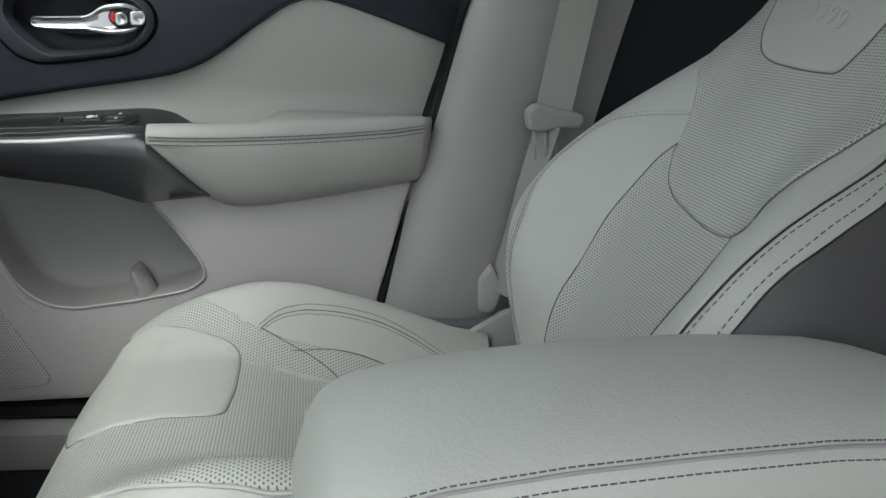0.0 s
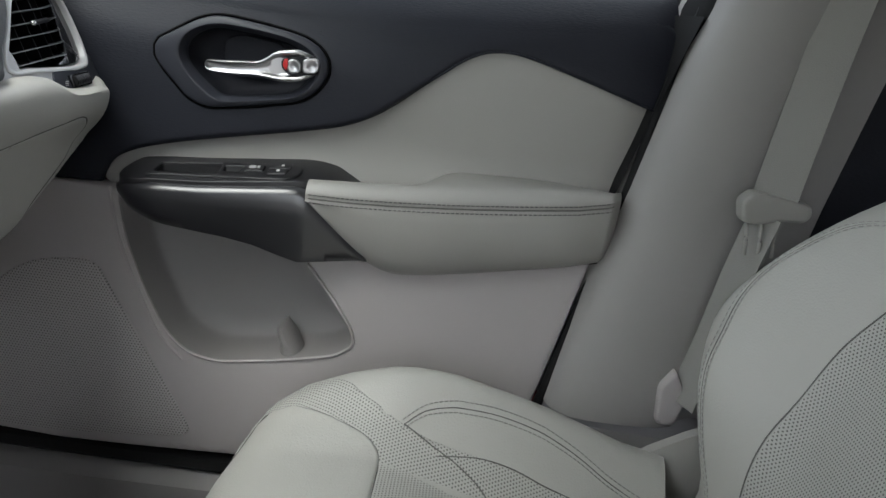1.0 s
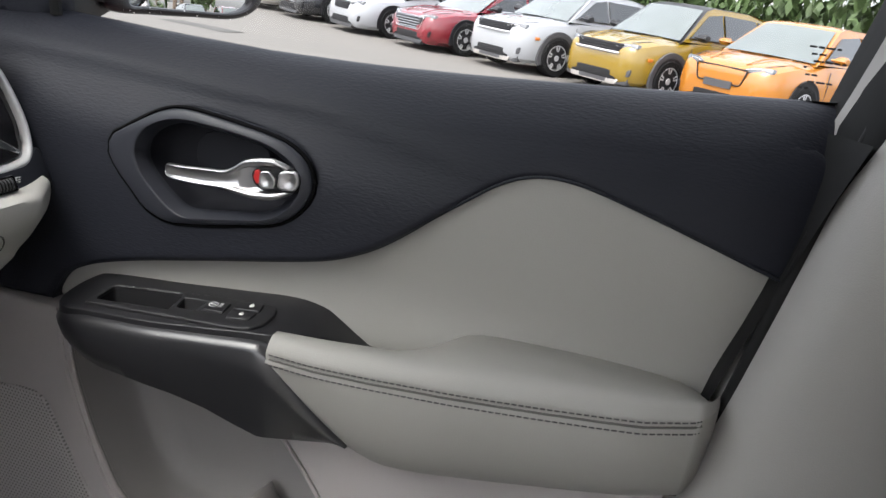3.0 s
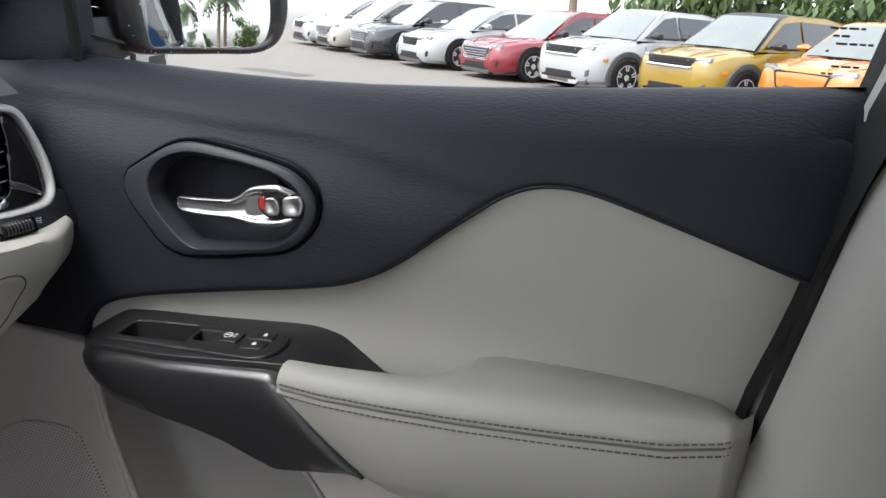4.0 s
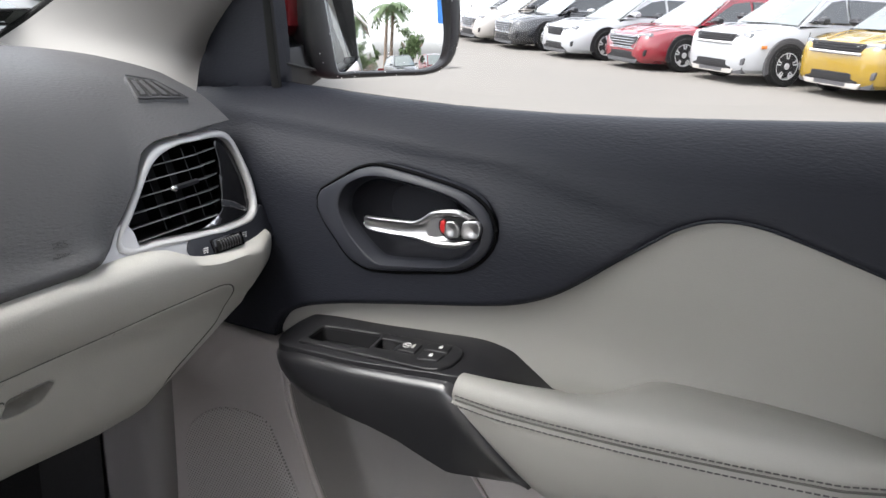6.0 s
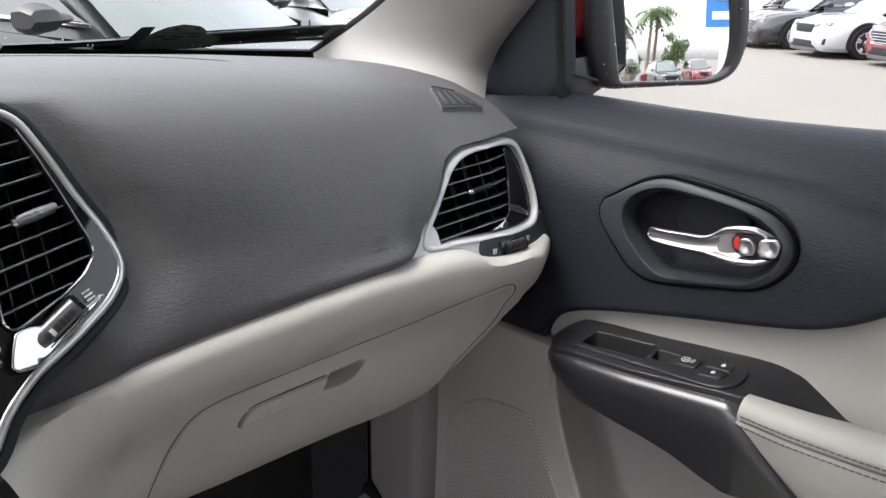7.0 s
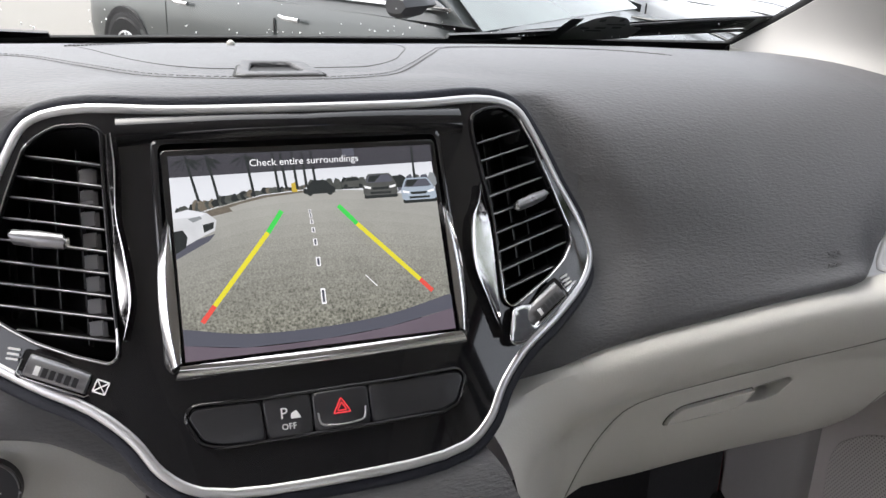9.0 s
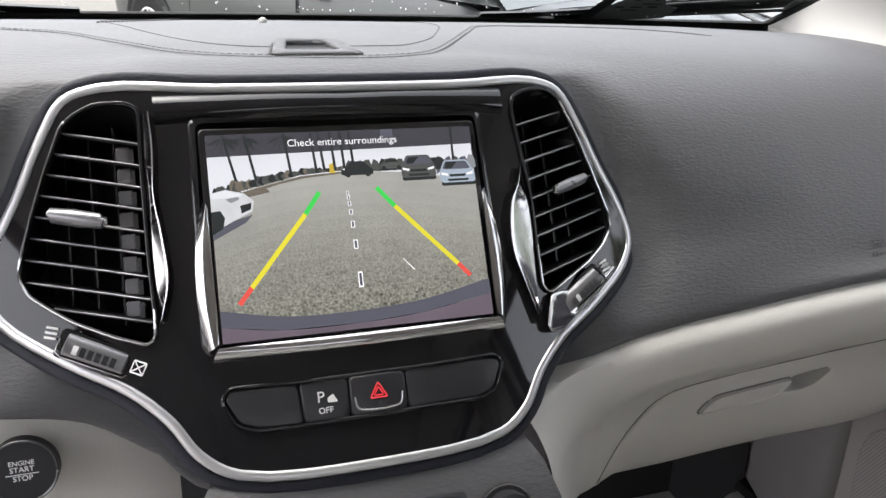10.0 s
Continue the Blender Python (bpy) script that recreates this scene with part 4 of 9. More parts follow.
def ribbon(name, pts, width, axis, mat, parent, label="", thick=0.0016):
    pts = [Vector(p) for p in curve(pts, 6)]
    secs = []
    for i, p in enumerate(pts):
        t = (pts[min(i + 1, len(pts) - 1)] - pts[max(i - 1, 0)]).normalized()
        s = Vector(axis[0] if isinstance(axis[0], tuple) else axis)
        s = (s - t * s.dot(t)).normalized()
        n = t.cross(s) * thick
        secs.append([p + s * width / 2 + n, p + s * width / 2 - n, p - s * width / 2 - n, p - s * width / 2 + n])
    return loft(name, secs, mat, parent, label, closed=True, caps=True)


ribbon("webbing", [(0.648, -0.829, 1.06), (0.648, -0.838, 1.14), (0.645, -0.852, 1.26), (0.63, -0.87, 1.42), (0.61, -0.885, 1.6)], 0.050, (0.25, 1, 0), BELT, belt, "grey woven webbing")
ribbon("webbing", [(0.648, -0.826, 1.05), (0.650, -0.812, 0.98), (0.648, -0.795, 0.88), (0.640, -0.775, 0.80)], 0.046, (0.9, 0.5, 0), BELT, belt)
guide = rounded([(-0.786, 1.066), (-0.798, 1.078), (-0.872, 1.068), (-0.876, 1.055), (-0.868, 1.046), (-0.84, 1.046), (-0.81, 1.040), (-0.792, 1.042)], 0.006, 3)
panel("guide_loop", guide, lambda y, z: (0.632 - 0.2 * (y + 0.83), y, z), TO_CABIN, VINYL, belt, "light grey plastic belt guide", step=0.006, bulge=0.005, depth=0.018)
for y in (-0.802, -0.818, -0.834):
    tube("wire_clip", curve([(0.640, y, 1.042), (0.634, y - 0.002, 1.020), (0.640, y - 0.006, 1.002)], 4), 0.0025, VINYL, belt)
panel("anchor_cover", rounded([(-0.748, 0.815), (-0.765, 0.84), (-0.785, 0.80), (-0.775, 0.765), (-0.752, 0.765)], 0.006, 3), lambda y, z: (0.645, y, z), TO_CABIN, PLASTIC, belt, "grey plastic anchor", step=0.01, bulge=0.004, depth=0.02)

seat_trim = thing("seat_side_trim", "light plastic seat side trim and hinge cover", "seat trim")
loft("cover", [[(0.575, y, z - 0.10), (0.592, y, z - 0.05), (0.592, y, z), (0.585, y, z + 0.008), (0.570, y, z + 0.008), (0.56, y, z - 0.05)] for y, z in ((-0.70, 0.735), (-0.73, 0.760), (-0.77, 0.785), (-0.80, 0.80))], VINYL, seat_trim, closed=True, caps=True)


# ---- dashboard ----
dash = thing("dashboard", "charcoal and light grey dashboard with centre screen and vents", "dashboard")
# the outline of the centre stack in its own face
STACK_RIM = [(0.0, 0.0335), (0.08, 0.036), (0.145, 0.0425), (0.170, 0.036), (0.185, 0.013), (0.201, -0.022), (0.218, -0.055), (0.2235, -0.080), (0.213, -0.101), (0.177, -0.129), (0.143, -0.150), (0.122, -0.170), (0.107, -0.192), (0.084, -0.207), (0.0, -0.2125)]
rim = STACK_RIM + [(-u, v) for u, v in STACK_RIM[-2:0:-1]]
rim = curve(rim, 4, True)
# the pad's lower lip: height over x
LIP = [(-0.70, 1.10), (-0.45, 1.112), (-0.30, 1.104), (-0.215, 1.0935), (-0.17, 1.083), (-0.14, 1.060), (-0.1245, 1.046), (-0.1188, 1.034), (-0.10, 1.018), (0.0, 1.01), (0.10, 1.02), (0.123, 1.040), (0.143, 1.058), (0.175, 1.078), (0.212, 1.090), (0.261, 1.098), (0.315, 1.104), (0.374, 1.1105), (0.438, 1.116), (0.51, 1.121), (0.70, 1.122)]


def pad_section(x, sink=0.0, plain=False):
    lip = smooth_rows(x, LIP)
    a = abs(x)
    drop = lerp_rows(a, [(0, 0.0), (0.25, 0.0), (0.45, 0.006), (0.60, 0.016), (0.66, 0.024), (0.69, 0.0295), (0.71, 0.032)])
    far = lerp_rows(a, [(0, 0.0), (0.45, 0.002), (0.62, 0.008), (0.69, 0.02)])
    crest = lerp_rows(a, [(0.0, 1.0), (0.12, 1.0), (0.26, 0.45), (0.40, 0.0)])
    # from the windscreen to the lip
    end = min(0.46, 0.478 - 0.16 * (x / 0.8)**2)
    pts = [(end, 1.286 - far), (end - 0.06, 1.293 - far), (0.30, 1.297 - 0.6 * far - 0.2 * drop), (0.20, 1.2965 - 0.7 * drop), (0.13, 1.289 - drop + 0.005 * crest), (0.09, 1.276 - drop + 0.014 * crest), (0.058, 1.254 - drop * 0.9 + 0.033 * crest), (0.032, 1.224 - 0.6 * drop + 0.053 * crest),
           (0.010, 1.190 - 0.2 * drop + 0.05 * crest), (-0.008, 1.158), (-0.022, max(1.132, lip + 0.016)), (-0.033, lip + 0.004), (-0.031, lip - 0.002), (-0.020, lip - 0.008)]
    line = curve(pts, 4)
    if plain:
        return [(x, y, z) for y, z in line]
    deep = -0.9 * min(a, 0.222)**2 - 0.0045
    v = np.array([(z - 1.25 - 0.471 * deep) / 0.882 for y, z in line])
    at = np.column_stack([np.full(len(v), x), v])
    within, edge = inside(rim, at), edge_distance([rim], at)
    away = np.where(within, 0.0, edge)
    sunk = np.where(within, sink * np.clip((edge - 0.014) / 0.012, 0.0, 1.0), 0.0)
    out = []
    for (y, z), vv, q, low in zip(line, v, away, sunk):
        # near the centre stack the pad sinks behind its leaning face
        face = 0.471 * vv - 0.882 * deep + low
        w = max(0.0, 1 - max(0.0, q - 0.006) / 0.045)
        out.append((x, y + max(0.0, face - y) * w ** 3 * (w * (6 * w - 15) + 10), z))
    return out


xs = list(np.arange(-0.69, -0.38, 0.03)) + list(np.arange(-0.38, 0.46, 0.01)) + list(np.arange(0.46, 0.693, 0.012))
PAD_N = 170


def even(line, n=PAD_N, along=None):
    """A section with n points at even steps along it, or along another of as many points."""
    line = np.array(line)
    run = np.concatenate([[0], np.cumsum(np.linalg.norm(np.diff(line if along is None else np.array(along), axis=0), axis=1))])
    return np.column_stack([np.interp(np.linspace(0, run[-1], n), run, line[:, k]) for k in range(3)])


def pad_right(x):
    """Past the vent's inner edge the pad ends over the vent."""
    cut = lerp_rows(x, [(0.4617, 1.1138), (0.479, 1.118), (0.4976, 1.128), (0.5103, 1.1416), (0.5276, 1.157), (0.5472, 1.1775), (0.5654, 1.2034), (0.585, 1.212), (0.612, 1.2155), (0.6565, 1.2185), (0.7035, 1.2212), (0.72, 1.222)])
    pts = [p for p in pad_section(x) if p[2] > cut + 0.002 or p[1] > 0.07]
    goal = 0.001 + 0.48 * (cut - 1.165) + 0.25 * max(0.0, x - 0.63) - 0.008 * max(0.0, 1 - max(0.0, x - 0.455) / 0.055)
    here = lerp_rows(cut, [(p[2], p[1]) for p in pad_section(x) if p[1] < 0.12])
    fade = lambda z: max(0.0, 1 - (z - cut) / 0.055) ** 2
    pts = [(p[0], p[1] + (goal - here) * (fade(p[2]) if p[1] < 0.12 else 0.0), p[2]) for p in pts]
    return even(pts + [(x, goal, cut), (x, goal + 0.016, cut - 0.003)])


pad = []
for x in [q for q in xs if q < 0.45]:
    pad.append(even(pad_section(x, 0.075), along=pad_section(x, plain=True)))
for x in np.arange(0.45, 0.7065, 0.006):
    w = min(1.0, max(0.0, (x - 0.455) / 0.04))
    pad.append(even(pad_section(x)) * (1 - w) + pad_right(x) * w if w < 1 else pad_right(x))
loft("top_pad", [[tuple(p) for p in sec] for sec in pad], PAD, dash, "charcoal grained soft dash top")


# light lower dash: a swelling band that runs down beside the stack, then the glove box below
LOW_FACE = [(1.13, -0.020), (1.122, -0.030), (1.110, -0.039), (1.095, -0.0435), (1.080, -0.042), (1.066, -0.036), (1.052, -0.026), (1.042, -0.017), (1.032, -0.011), (1.010, -0.006), (0.98, 0.002), (0.95, 0.012), (0.925, 0.028), (0.908, 0.046), (0.898, 0.066)]


def low_section(x):
    lip = smooth_rows(x, LIP) - 0.002
    shift = 1.1135 - lip if x < 0.44 else 0.0
    shift *= lerp_rows(x, [(0.20, 1.0), (0.40, 0.6), (0.44, 0.0)])
    if x > 0.46:
        lip = smooth_rows(x, [(0.44, 1.114), (0.477, 1.1150), (0.51, 1.1172), (0.5316, 1.1172), (0.5553, 1.1143), (0.5719, 1.1075), (0.5848, 1.1026), (0.6065, 1.0998), (0.6333, 1.1000), (0.6755, 1.1016), (0.705, 1.1060)])
    base = lerp_rows(x, [(0.10, 0.60), (0.19, 0.60), (0.196, 0.908), (0.30, 0.900), (0.50, 0.900), (0.54, 0.911), (0.58, 0.944), (0.636, 0.988), (0.68, 1.018), (0.705, 1.042)])
    back = lerp_rows(x, [(0.66, 0.0), (0.705, 0.03)])
    pts = [(x, 0.0 + back, lip)]
    for u in np.linspace(0, 1, 26):
        z = lip - u * (lip - base)
        edge = 0.008 * max(0.0, 1 - (lip - z) / 0.006)**2
        under = 0.05 * max(0.0, 1 - (z - base) / 0.03)**2
        # the column beside the stack swells forwards
        q, r = min(1.0, max(0.0, (0.240 - x) / 0.045)), min(1.0, max(0.0, (1.075 - z) / 0.13))
        swell = 0.016 * q * q * (3 - 2 * q) * r * r * (3 - 2 * r)
        pts.append((x, smooth_rows(z + shift, LOW_FACE) + back + edge + under - swell, z))
    return pts


GLOVE = [(0.205, 0.912), (0.2135, 0.935), (0.2203, 0.9544), (0.2296, 0.9720), (0.2411, 0.9950), (0.2553, 1.0150), (0.2680, 1.0270), (0.2869, 1.0325), (0.3429, 1.0358), (0.4037, 1.0400), (0.4651, 1.0490), (0.5304, 1.0600), (0.6064, 1.0690), (0.6220, 1.0650), (0.6315, 1.0530), (0.6335, 1.0390), (0.6251, 1.0185), (0.6030, 1.0000), (0.5727, 0.9745), (0.5540, 0.9480), (0.5430, 0.9250), (0.536, 0.910), (0.40, 0.906)]
glove = rounded(GLOVE, 0.010, 3)
SCOOPED = rounded([(0.3905, 1.0005), (0.3975, 1.0172), (0.4352, 1.0212), (0.4392, 1.0180), (0.4264, 1.0030), (0.4100, 0.9995)], 0.004, 3)
low_xs = list(np.arange(0.115, 0.30, 0.008)) + list(np.arange(0.30, 0.708, 0.008))
bm = bmesh.new()


loft_into(bm, [low_section(x) for x in [0.20] + [q for q in low_xs if q > 0.201]])
left = []
for u in np.linspace(0, 1, 15):
    out = []
    for x, y, z in low_section(0.20):
        xe = lerp_rows(z, [(0.60, 0.128), (0.90, 0.124), (0.98, 0.121), (1.0265, 0.119), (1.04, 0.1175), (1.054, 0.113), (1.063, 0.108), (1.0725, 0.103), (1.09, 0.103)])
        near_y = 0.471 * (z - 1.25) / 0.882 + 0.020
        xx = xe + (0.20 - xe) * u
        out.append((xx, y + min(0.0, near_y - y) * (1 - u)**1.7, min(z, lerp_rows(xx, [(0.10, 1.072), (0.12, 1.072), (0.15, 1.076), (0.175, 1.080), (0.20, 1.084)]))))
    left.append(out)
loft_into(bm, left)
# open behind the lid's finger recess
behind = [v for v in bm.verts if 0.378 < v.co.x < 0.452 and 0.986 < v.co.z < 1.030]
bmesh.ops.delete(bm, geom=behind, context='VERTS')
part("lower_panel", bm, DASH_LIGHT, dash, "light grey lower dash moulding", 50)


def low_face(x, z):
    sec = low_section(x)
    rows = [(p[2], p[1]) for p in sec[1:]]
    return (x, lerp_rows(z, rows), z)


TO_REAR = (0, -1, 0)
glove_face = lambda x, z: Vector(low_face(x, z)) + Vector((0, -0.0018, 0))
glove_box = panel("glove_box", glove, glove_face, TO_REAR, DASH_LIGHT, dash, "light grey closed glove box lid", step=0.014, bulge=0.003, depth=0.004, holes=[SCOOPED])
tube("gap", [Vector(low_face(*p)) + Vector((0, 0.0003, 0)) for p in inset(glove, -0.0010)], 0.0010, FOLD, dash, closed=True)
PULL = rounded([(0.3022, 0.9927), (0.3054, 1.0020), (0.3132, 1.0092), (0.3197, 1.0118), (0.3950, 1.0180), (0.3890, 1.0035), (0.3735, 0.9962), (0.3488, 0.9945)], 0.004, 3)
panel("latch", inset(PULL, 0.0012), lambda x, z: Vector(low_face(x, z)) + Vector((0, -0.0058, 0)), TO_REAR, DASH_LIGHT, glove_box, "glove box pull", step=0.006, bulge=0.0018, depth=0.005)
for a in (slice(0, 9), slice(9, None)):
    tube("pull_gap", [Vector(low_face(*p)) + Vector((0, -0.0016, 0)) for p in PULL[a]], 0.0009, FOLD, glove_box)
tube("pull_edge", [Vector(low_face(*p)) + Vector((0, -0.0055, 0)) for p in inset(PULL, 0.0018)], 0.0010, DASH_LIGHT, glove_box, closed=True)
mid = np.mean(SCOOPED, 0)
bm = bmesh.new()
loft_into(bm, [[Vector(low_face(*(mid + (q - mid) * k))) + Vector((0, d, 0)) for q in SCOOPED] for k, d in ((1.0, -0.002), (0.99, 0.004), (0.95, 0.014), (0.80, 0.020), (0.2, 0.022))], closed=True)
bm.faces.new(list(bm.verts)[-len(SCOOPED):])
part("finger_recess", bm, DASH_LIGHT, glove_box, "finger recess beside the pull", 60)

# right-hand vent
def vent_face(x, z):
    return (x, 0.006 + 0.48 * (z - 1.165) + 0.25 * max(0.0, x - 0.63), z)


vent_r = part("side_vent", bmesh.new(), VENT, dash, "black air vent with silver surround")
V_OUT = [(0.5060, 1.1230), (0.5134, 1.1186), (0.5283, 1.1172), (0.5561, 1.1180), (0.5845, 1.1174), (0.6104, 1.1172), (0.6579, 1.1158), (0.6826, 1.1168), (0.6957, 1.1228), (0.7041, 1.1338), (0.7090, 1.1550), (0.7033, 1.1904), (0.6978, 1.2036), (0.6885, 1.2102), (0.6440, 1.2110), (0.6095, 1.2095), (0.5869, 1.2055), (0.5712, 1.1965), (0.5512, 1.1759), (0.5316, 1.1554), (0.5157, 1.1400)]
V_IN = [(0.5135, 1.1298), (0.5320, 1.1467), (0.5519, 1.1676), (0.5718, 1.1876), (0.5880, 1.1973), (0.6118, 1.2038), (0.6418, 1.2056), (0.6786, 1.2045), (0.6891, 1.2002), (0.6980, 1.1816), (0.7009, 1.1531), (0.6960, 1.1321), (0.6860, 1.1228), (0.6664, 1.1202), (0.6114, 1.1210), (0.5777, 1.1217), (0.5499, 1.1230), (0.5262, 1.1224), (0.5165, 1.1241)]
v_in = curve(V_IN, 3, True)
VENT_MID = np.array((0.606, 1.160))
vent_at = lambda x, z, d=0.0: Vector(vent_face(x, z)) + Vector((0, d, 0))


def spokes(outline, n=120):
    rel = np.array(outline) - VENT_MID
    ang, rad = np.arctan2(rel[:, 1], rel[:, 0]), np.hypot(rel[:, 0], rel[:, 1])
    order = np.argsort(ang)
    around_at = np.linspace(-math.pi, math.pi, n, endpoint=False)
    return np.interp(around_at, ang[order], rad[order], period=2 * math.pi), around_at


ro, sp = spokes(curve(V_OUT, 8, True))
ri, _ = spokes(curve(V_IN, 8, True))
loft("surround", [[vent_at(*(VENT_MID + (q + (r - q) * k) * np.array((math.cos(a), math.sin(a)))), d) for q, r, a in zip(ro, ri, sp)] for k, d in ((-0.05, 0.010), (0.0, 0.0), (0.10, -0.0018), (0.35, -0.0028), (0.65, -0.0028), (0.88, -0.0016), (0.98, 0.0005), (1.0, 0.010))], BRIGHT, vent_r, "satin silver vent surround", closed=True, sharp=50)
panel("silver_corner", rounded([(0.4600, 1.1112), (0.4833, 1.1175), (0.5016, 1.1280), (0.5143, 1.1420), (0.5240, 1.1460), (0.5300, 1.1350), (0.5300, 1.1220), (0.56, 1.1205), (0.594, 1.120), (0.600, 1.096), (0.565, 1.100), (0.50, 1.103), (0.465, 1.106)], 0.003, 2), lambda x, z: vent_at(x, z, -0.0006), TO_REAR, BRIGHT, vent_r, "satin silver corner plate under the vent", step=0.01, bulge=0.0006, depth=0.010)
panel("lower_bezel", rounded([(0.585, 1.1195), (0.62, 1.1185), (0.66, 1.1170), (0.69, 1.120), (0.703, 1.129), (0.711, 1.129), (0.713, 1.094), (0.65, 1.092), (0.61, 1.093), (0.588, 1.097), (0.576, 1.107)], 0.006, 3), lambda x, z: vent_at(x, z, -0.0022), TO_REAR, BEZEL_M, vent_r, "dark wheel bezel", step=0.01, bulge=0.001, depth=0.008)
bm = bmesh.new()
secs = []
for back, k in ((0.0, 1.02), (0.03, 0.97), (0.055, 0.9)):
    secs.append([vent_at(*(VENT_MID + (p - VENT_MID) * k), back + 0.002) for p in v_in])
loft_into(bm, secs, closed=True)
bm.faces.new([v for v in bm.verts][-len(v_in):])
part("duct", bm, VENT, vent_r)
for k in range(6):
    z0 = 1.1906 - 0.0119 * k
    slat_z = lambda x: z0 + 0.080 * (x - 0.60)
    a = lerp_rows(z0, [(1.128, 0.520), (1.1429, 0.5185), (1.155, 0.530), (1.1664, 0.543), (1.178, 0.558), (1.1906, 0.5765)])
    b = lerp_rows(z0, [(1.128, 0.630), (1.1429, 0.645), (1.155, 0.650), (1.1664, 0.655), (1.178, 0.659), (1.1906, 0.667)])
    loft("slat", [[vent_at(x, slat_z(x), 0.004) + Vector(q) for q in ((0, -0.003, 0), (0, -0.002, 0.0008), (0, 0.016, -0.0052), (0, 0.016, -0.0066), (0, -0.002, -0.0008))] for x in np.linspace(a, b, 8)], VENT, vent_r, closed=True, caps=True)
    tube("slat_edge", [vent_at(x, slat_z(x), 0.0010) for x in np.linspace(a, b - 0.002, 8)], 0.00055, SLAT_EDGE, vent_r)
for x in (0.575, 0.60, 0.625, 0.645):
    loft("vane", [[vent_at(x + q, z, d) for q, d in ((-0.0007, 0.014), (0.0007, 0.014), (0.0007, 0.036), (-0.0007, 0.036))] for z in (1.126, lerp_rows(x, [(0.575, 1.185), (0.60, 1.198)]))], VENT, vent_r, closed=True, caps=True)
loft("slider", [[vent_at(0.588 + 0.031 * u, 1.1661 + 0.0033 * u, d - 0.001) + Vector((0, 0, e)) for d, e in ((0.0, 0.0026), (-0.004, 0.0016), (-0.004, -0.0016), (0.0, -0.0026), (0.006, 0.0))] for u in (0, 0.12, 0.88, 1)], TRIM, vent_r, closed=True, caps=True)
bm = bmesh.new()
bmesh.ops.create_uvsphere(bm, u_segments=10, v_segments=6, radius=0.0036, matrix=Matrix.Translation(vent_at(0.588, 1.1662, -0.003)) @ Matrix.Diagonal((1.2, 1, 0.9, 1)))
part("jewel", bm, CHROME, vent_r, "small chrome bead")
# the hinged end cover with its bright wedges
panel("end_cover", rounded([(0.6700, 1.2030), (0.6677, 1.1795), (0.6547, 1.1513), (0.6451, 1.1351), (0.6227, 1.1261), (0.6018, 1.1223), (0.66, 1.1210), (0.686, 1.1235), (0.6955, 1.1321), (0.7000, 1.1531), (0.6972, 1.1816), (0.6885, 1.1998), (0.6786, 1.2040)], 0.004, 3), lambda x, z: vent_at(x, z, 0.0045), TO_REAR, PIANO, vent_r, "glossy black end cover", step=0.006, bulge=0.0015, depth=0.02)
for pts in ([(0.6497, 1.1455), (0.6465, 1.1390), (0.6620, 1.1345), (0.6841, 1.1262), (0.6858, 1.1290), (0.6680, 1.1395)], [(0.6041, 1.1232), (0.6200, 1.1262), (0.6358, 1.1325), (0.6385, 1.1270), (0.6330, 1.1240)]):
    panel("wedge", rounded(pts, 0.001, 2), lambda x, z: vent_at(x, z, 0.0032), TO_REAR, CHROME, vent_r, step=0.006, bulge=0.0008, depth=0.003)
turn = Matrix.Translation(vent_at(0.628, 1.1077, -0.004)) @ Matrix.Rotation(radians(-3), 4, 'Y') @ Matrix.Rotation(radians(-20), 4, 'X')
box("wheel_frame", (-0.0205, -0.002, -0.0078), (0.0205, 0.004, 0.0078), PIANO, vent_r, m=turn, bevel=0.0018)
bm = bmesh.new()
loft_into(bm, [[turn @ Vector((x, -0.0015 - r * math.cos(a), 0.0058 * math.sin(a))) for a in np.linspace(-1.4, 1.4, 9)] for x, r in ((-0.0165, 0.0005), (-0.0155, 0.0034), (0.0155, 0.0034), (0.0165, 0.0005))])
wheel_ob = part("thumb_wheel", bm, RUBBER, vent_r, "black ribbed thumb wheel")
for k in range(8):
    tube("rib", [turn @ Vector((-0.0125 + 0.0036 * k, -0.0015 - 0.0037 * math.cos(a), 0.0054 * math.sin(a))) for a in np.linspace(-1.2, 1.2, 6)], 0.0008, TRIM, wheel_ob)
for x, z in ((0.5985, 1.1058), (0.6595, 1.1085)):
    for k in range(3):
        for g in (-0.0017, 0.0017):
            box("mark", (g - 0.0012, 0, -0.003 + 0.0022 * k), (g + 0.0012, 0.0006, -0.0018 + 0.0022 * k), WHITE, vent_r, m=Matrix.Translation(vent_at(x, z, -0.0036)))

# defroster outlet at the end of the pad
defr = [(0.606, 0.097), (0.640, 0.094), (0.668, 0.068), (0.596, 0.062)]


def pad_z(x, y):
    sec = pad_section(x) if x < 0.495 else pad_right(x)
    return lerp_rows(y, [(p[1], p[2]) for p in sec if p[2] > 1.2])


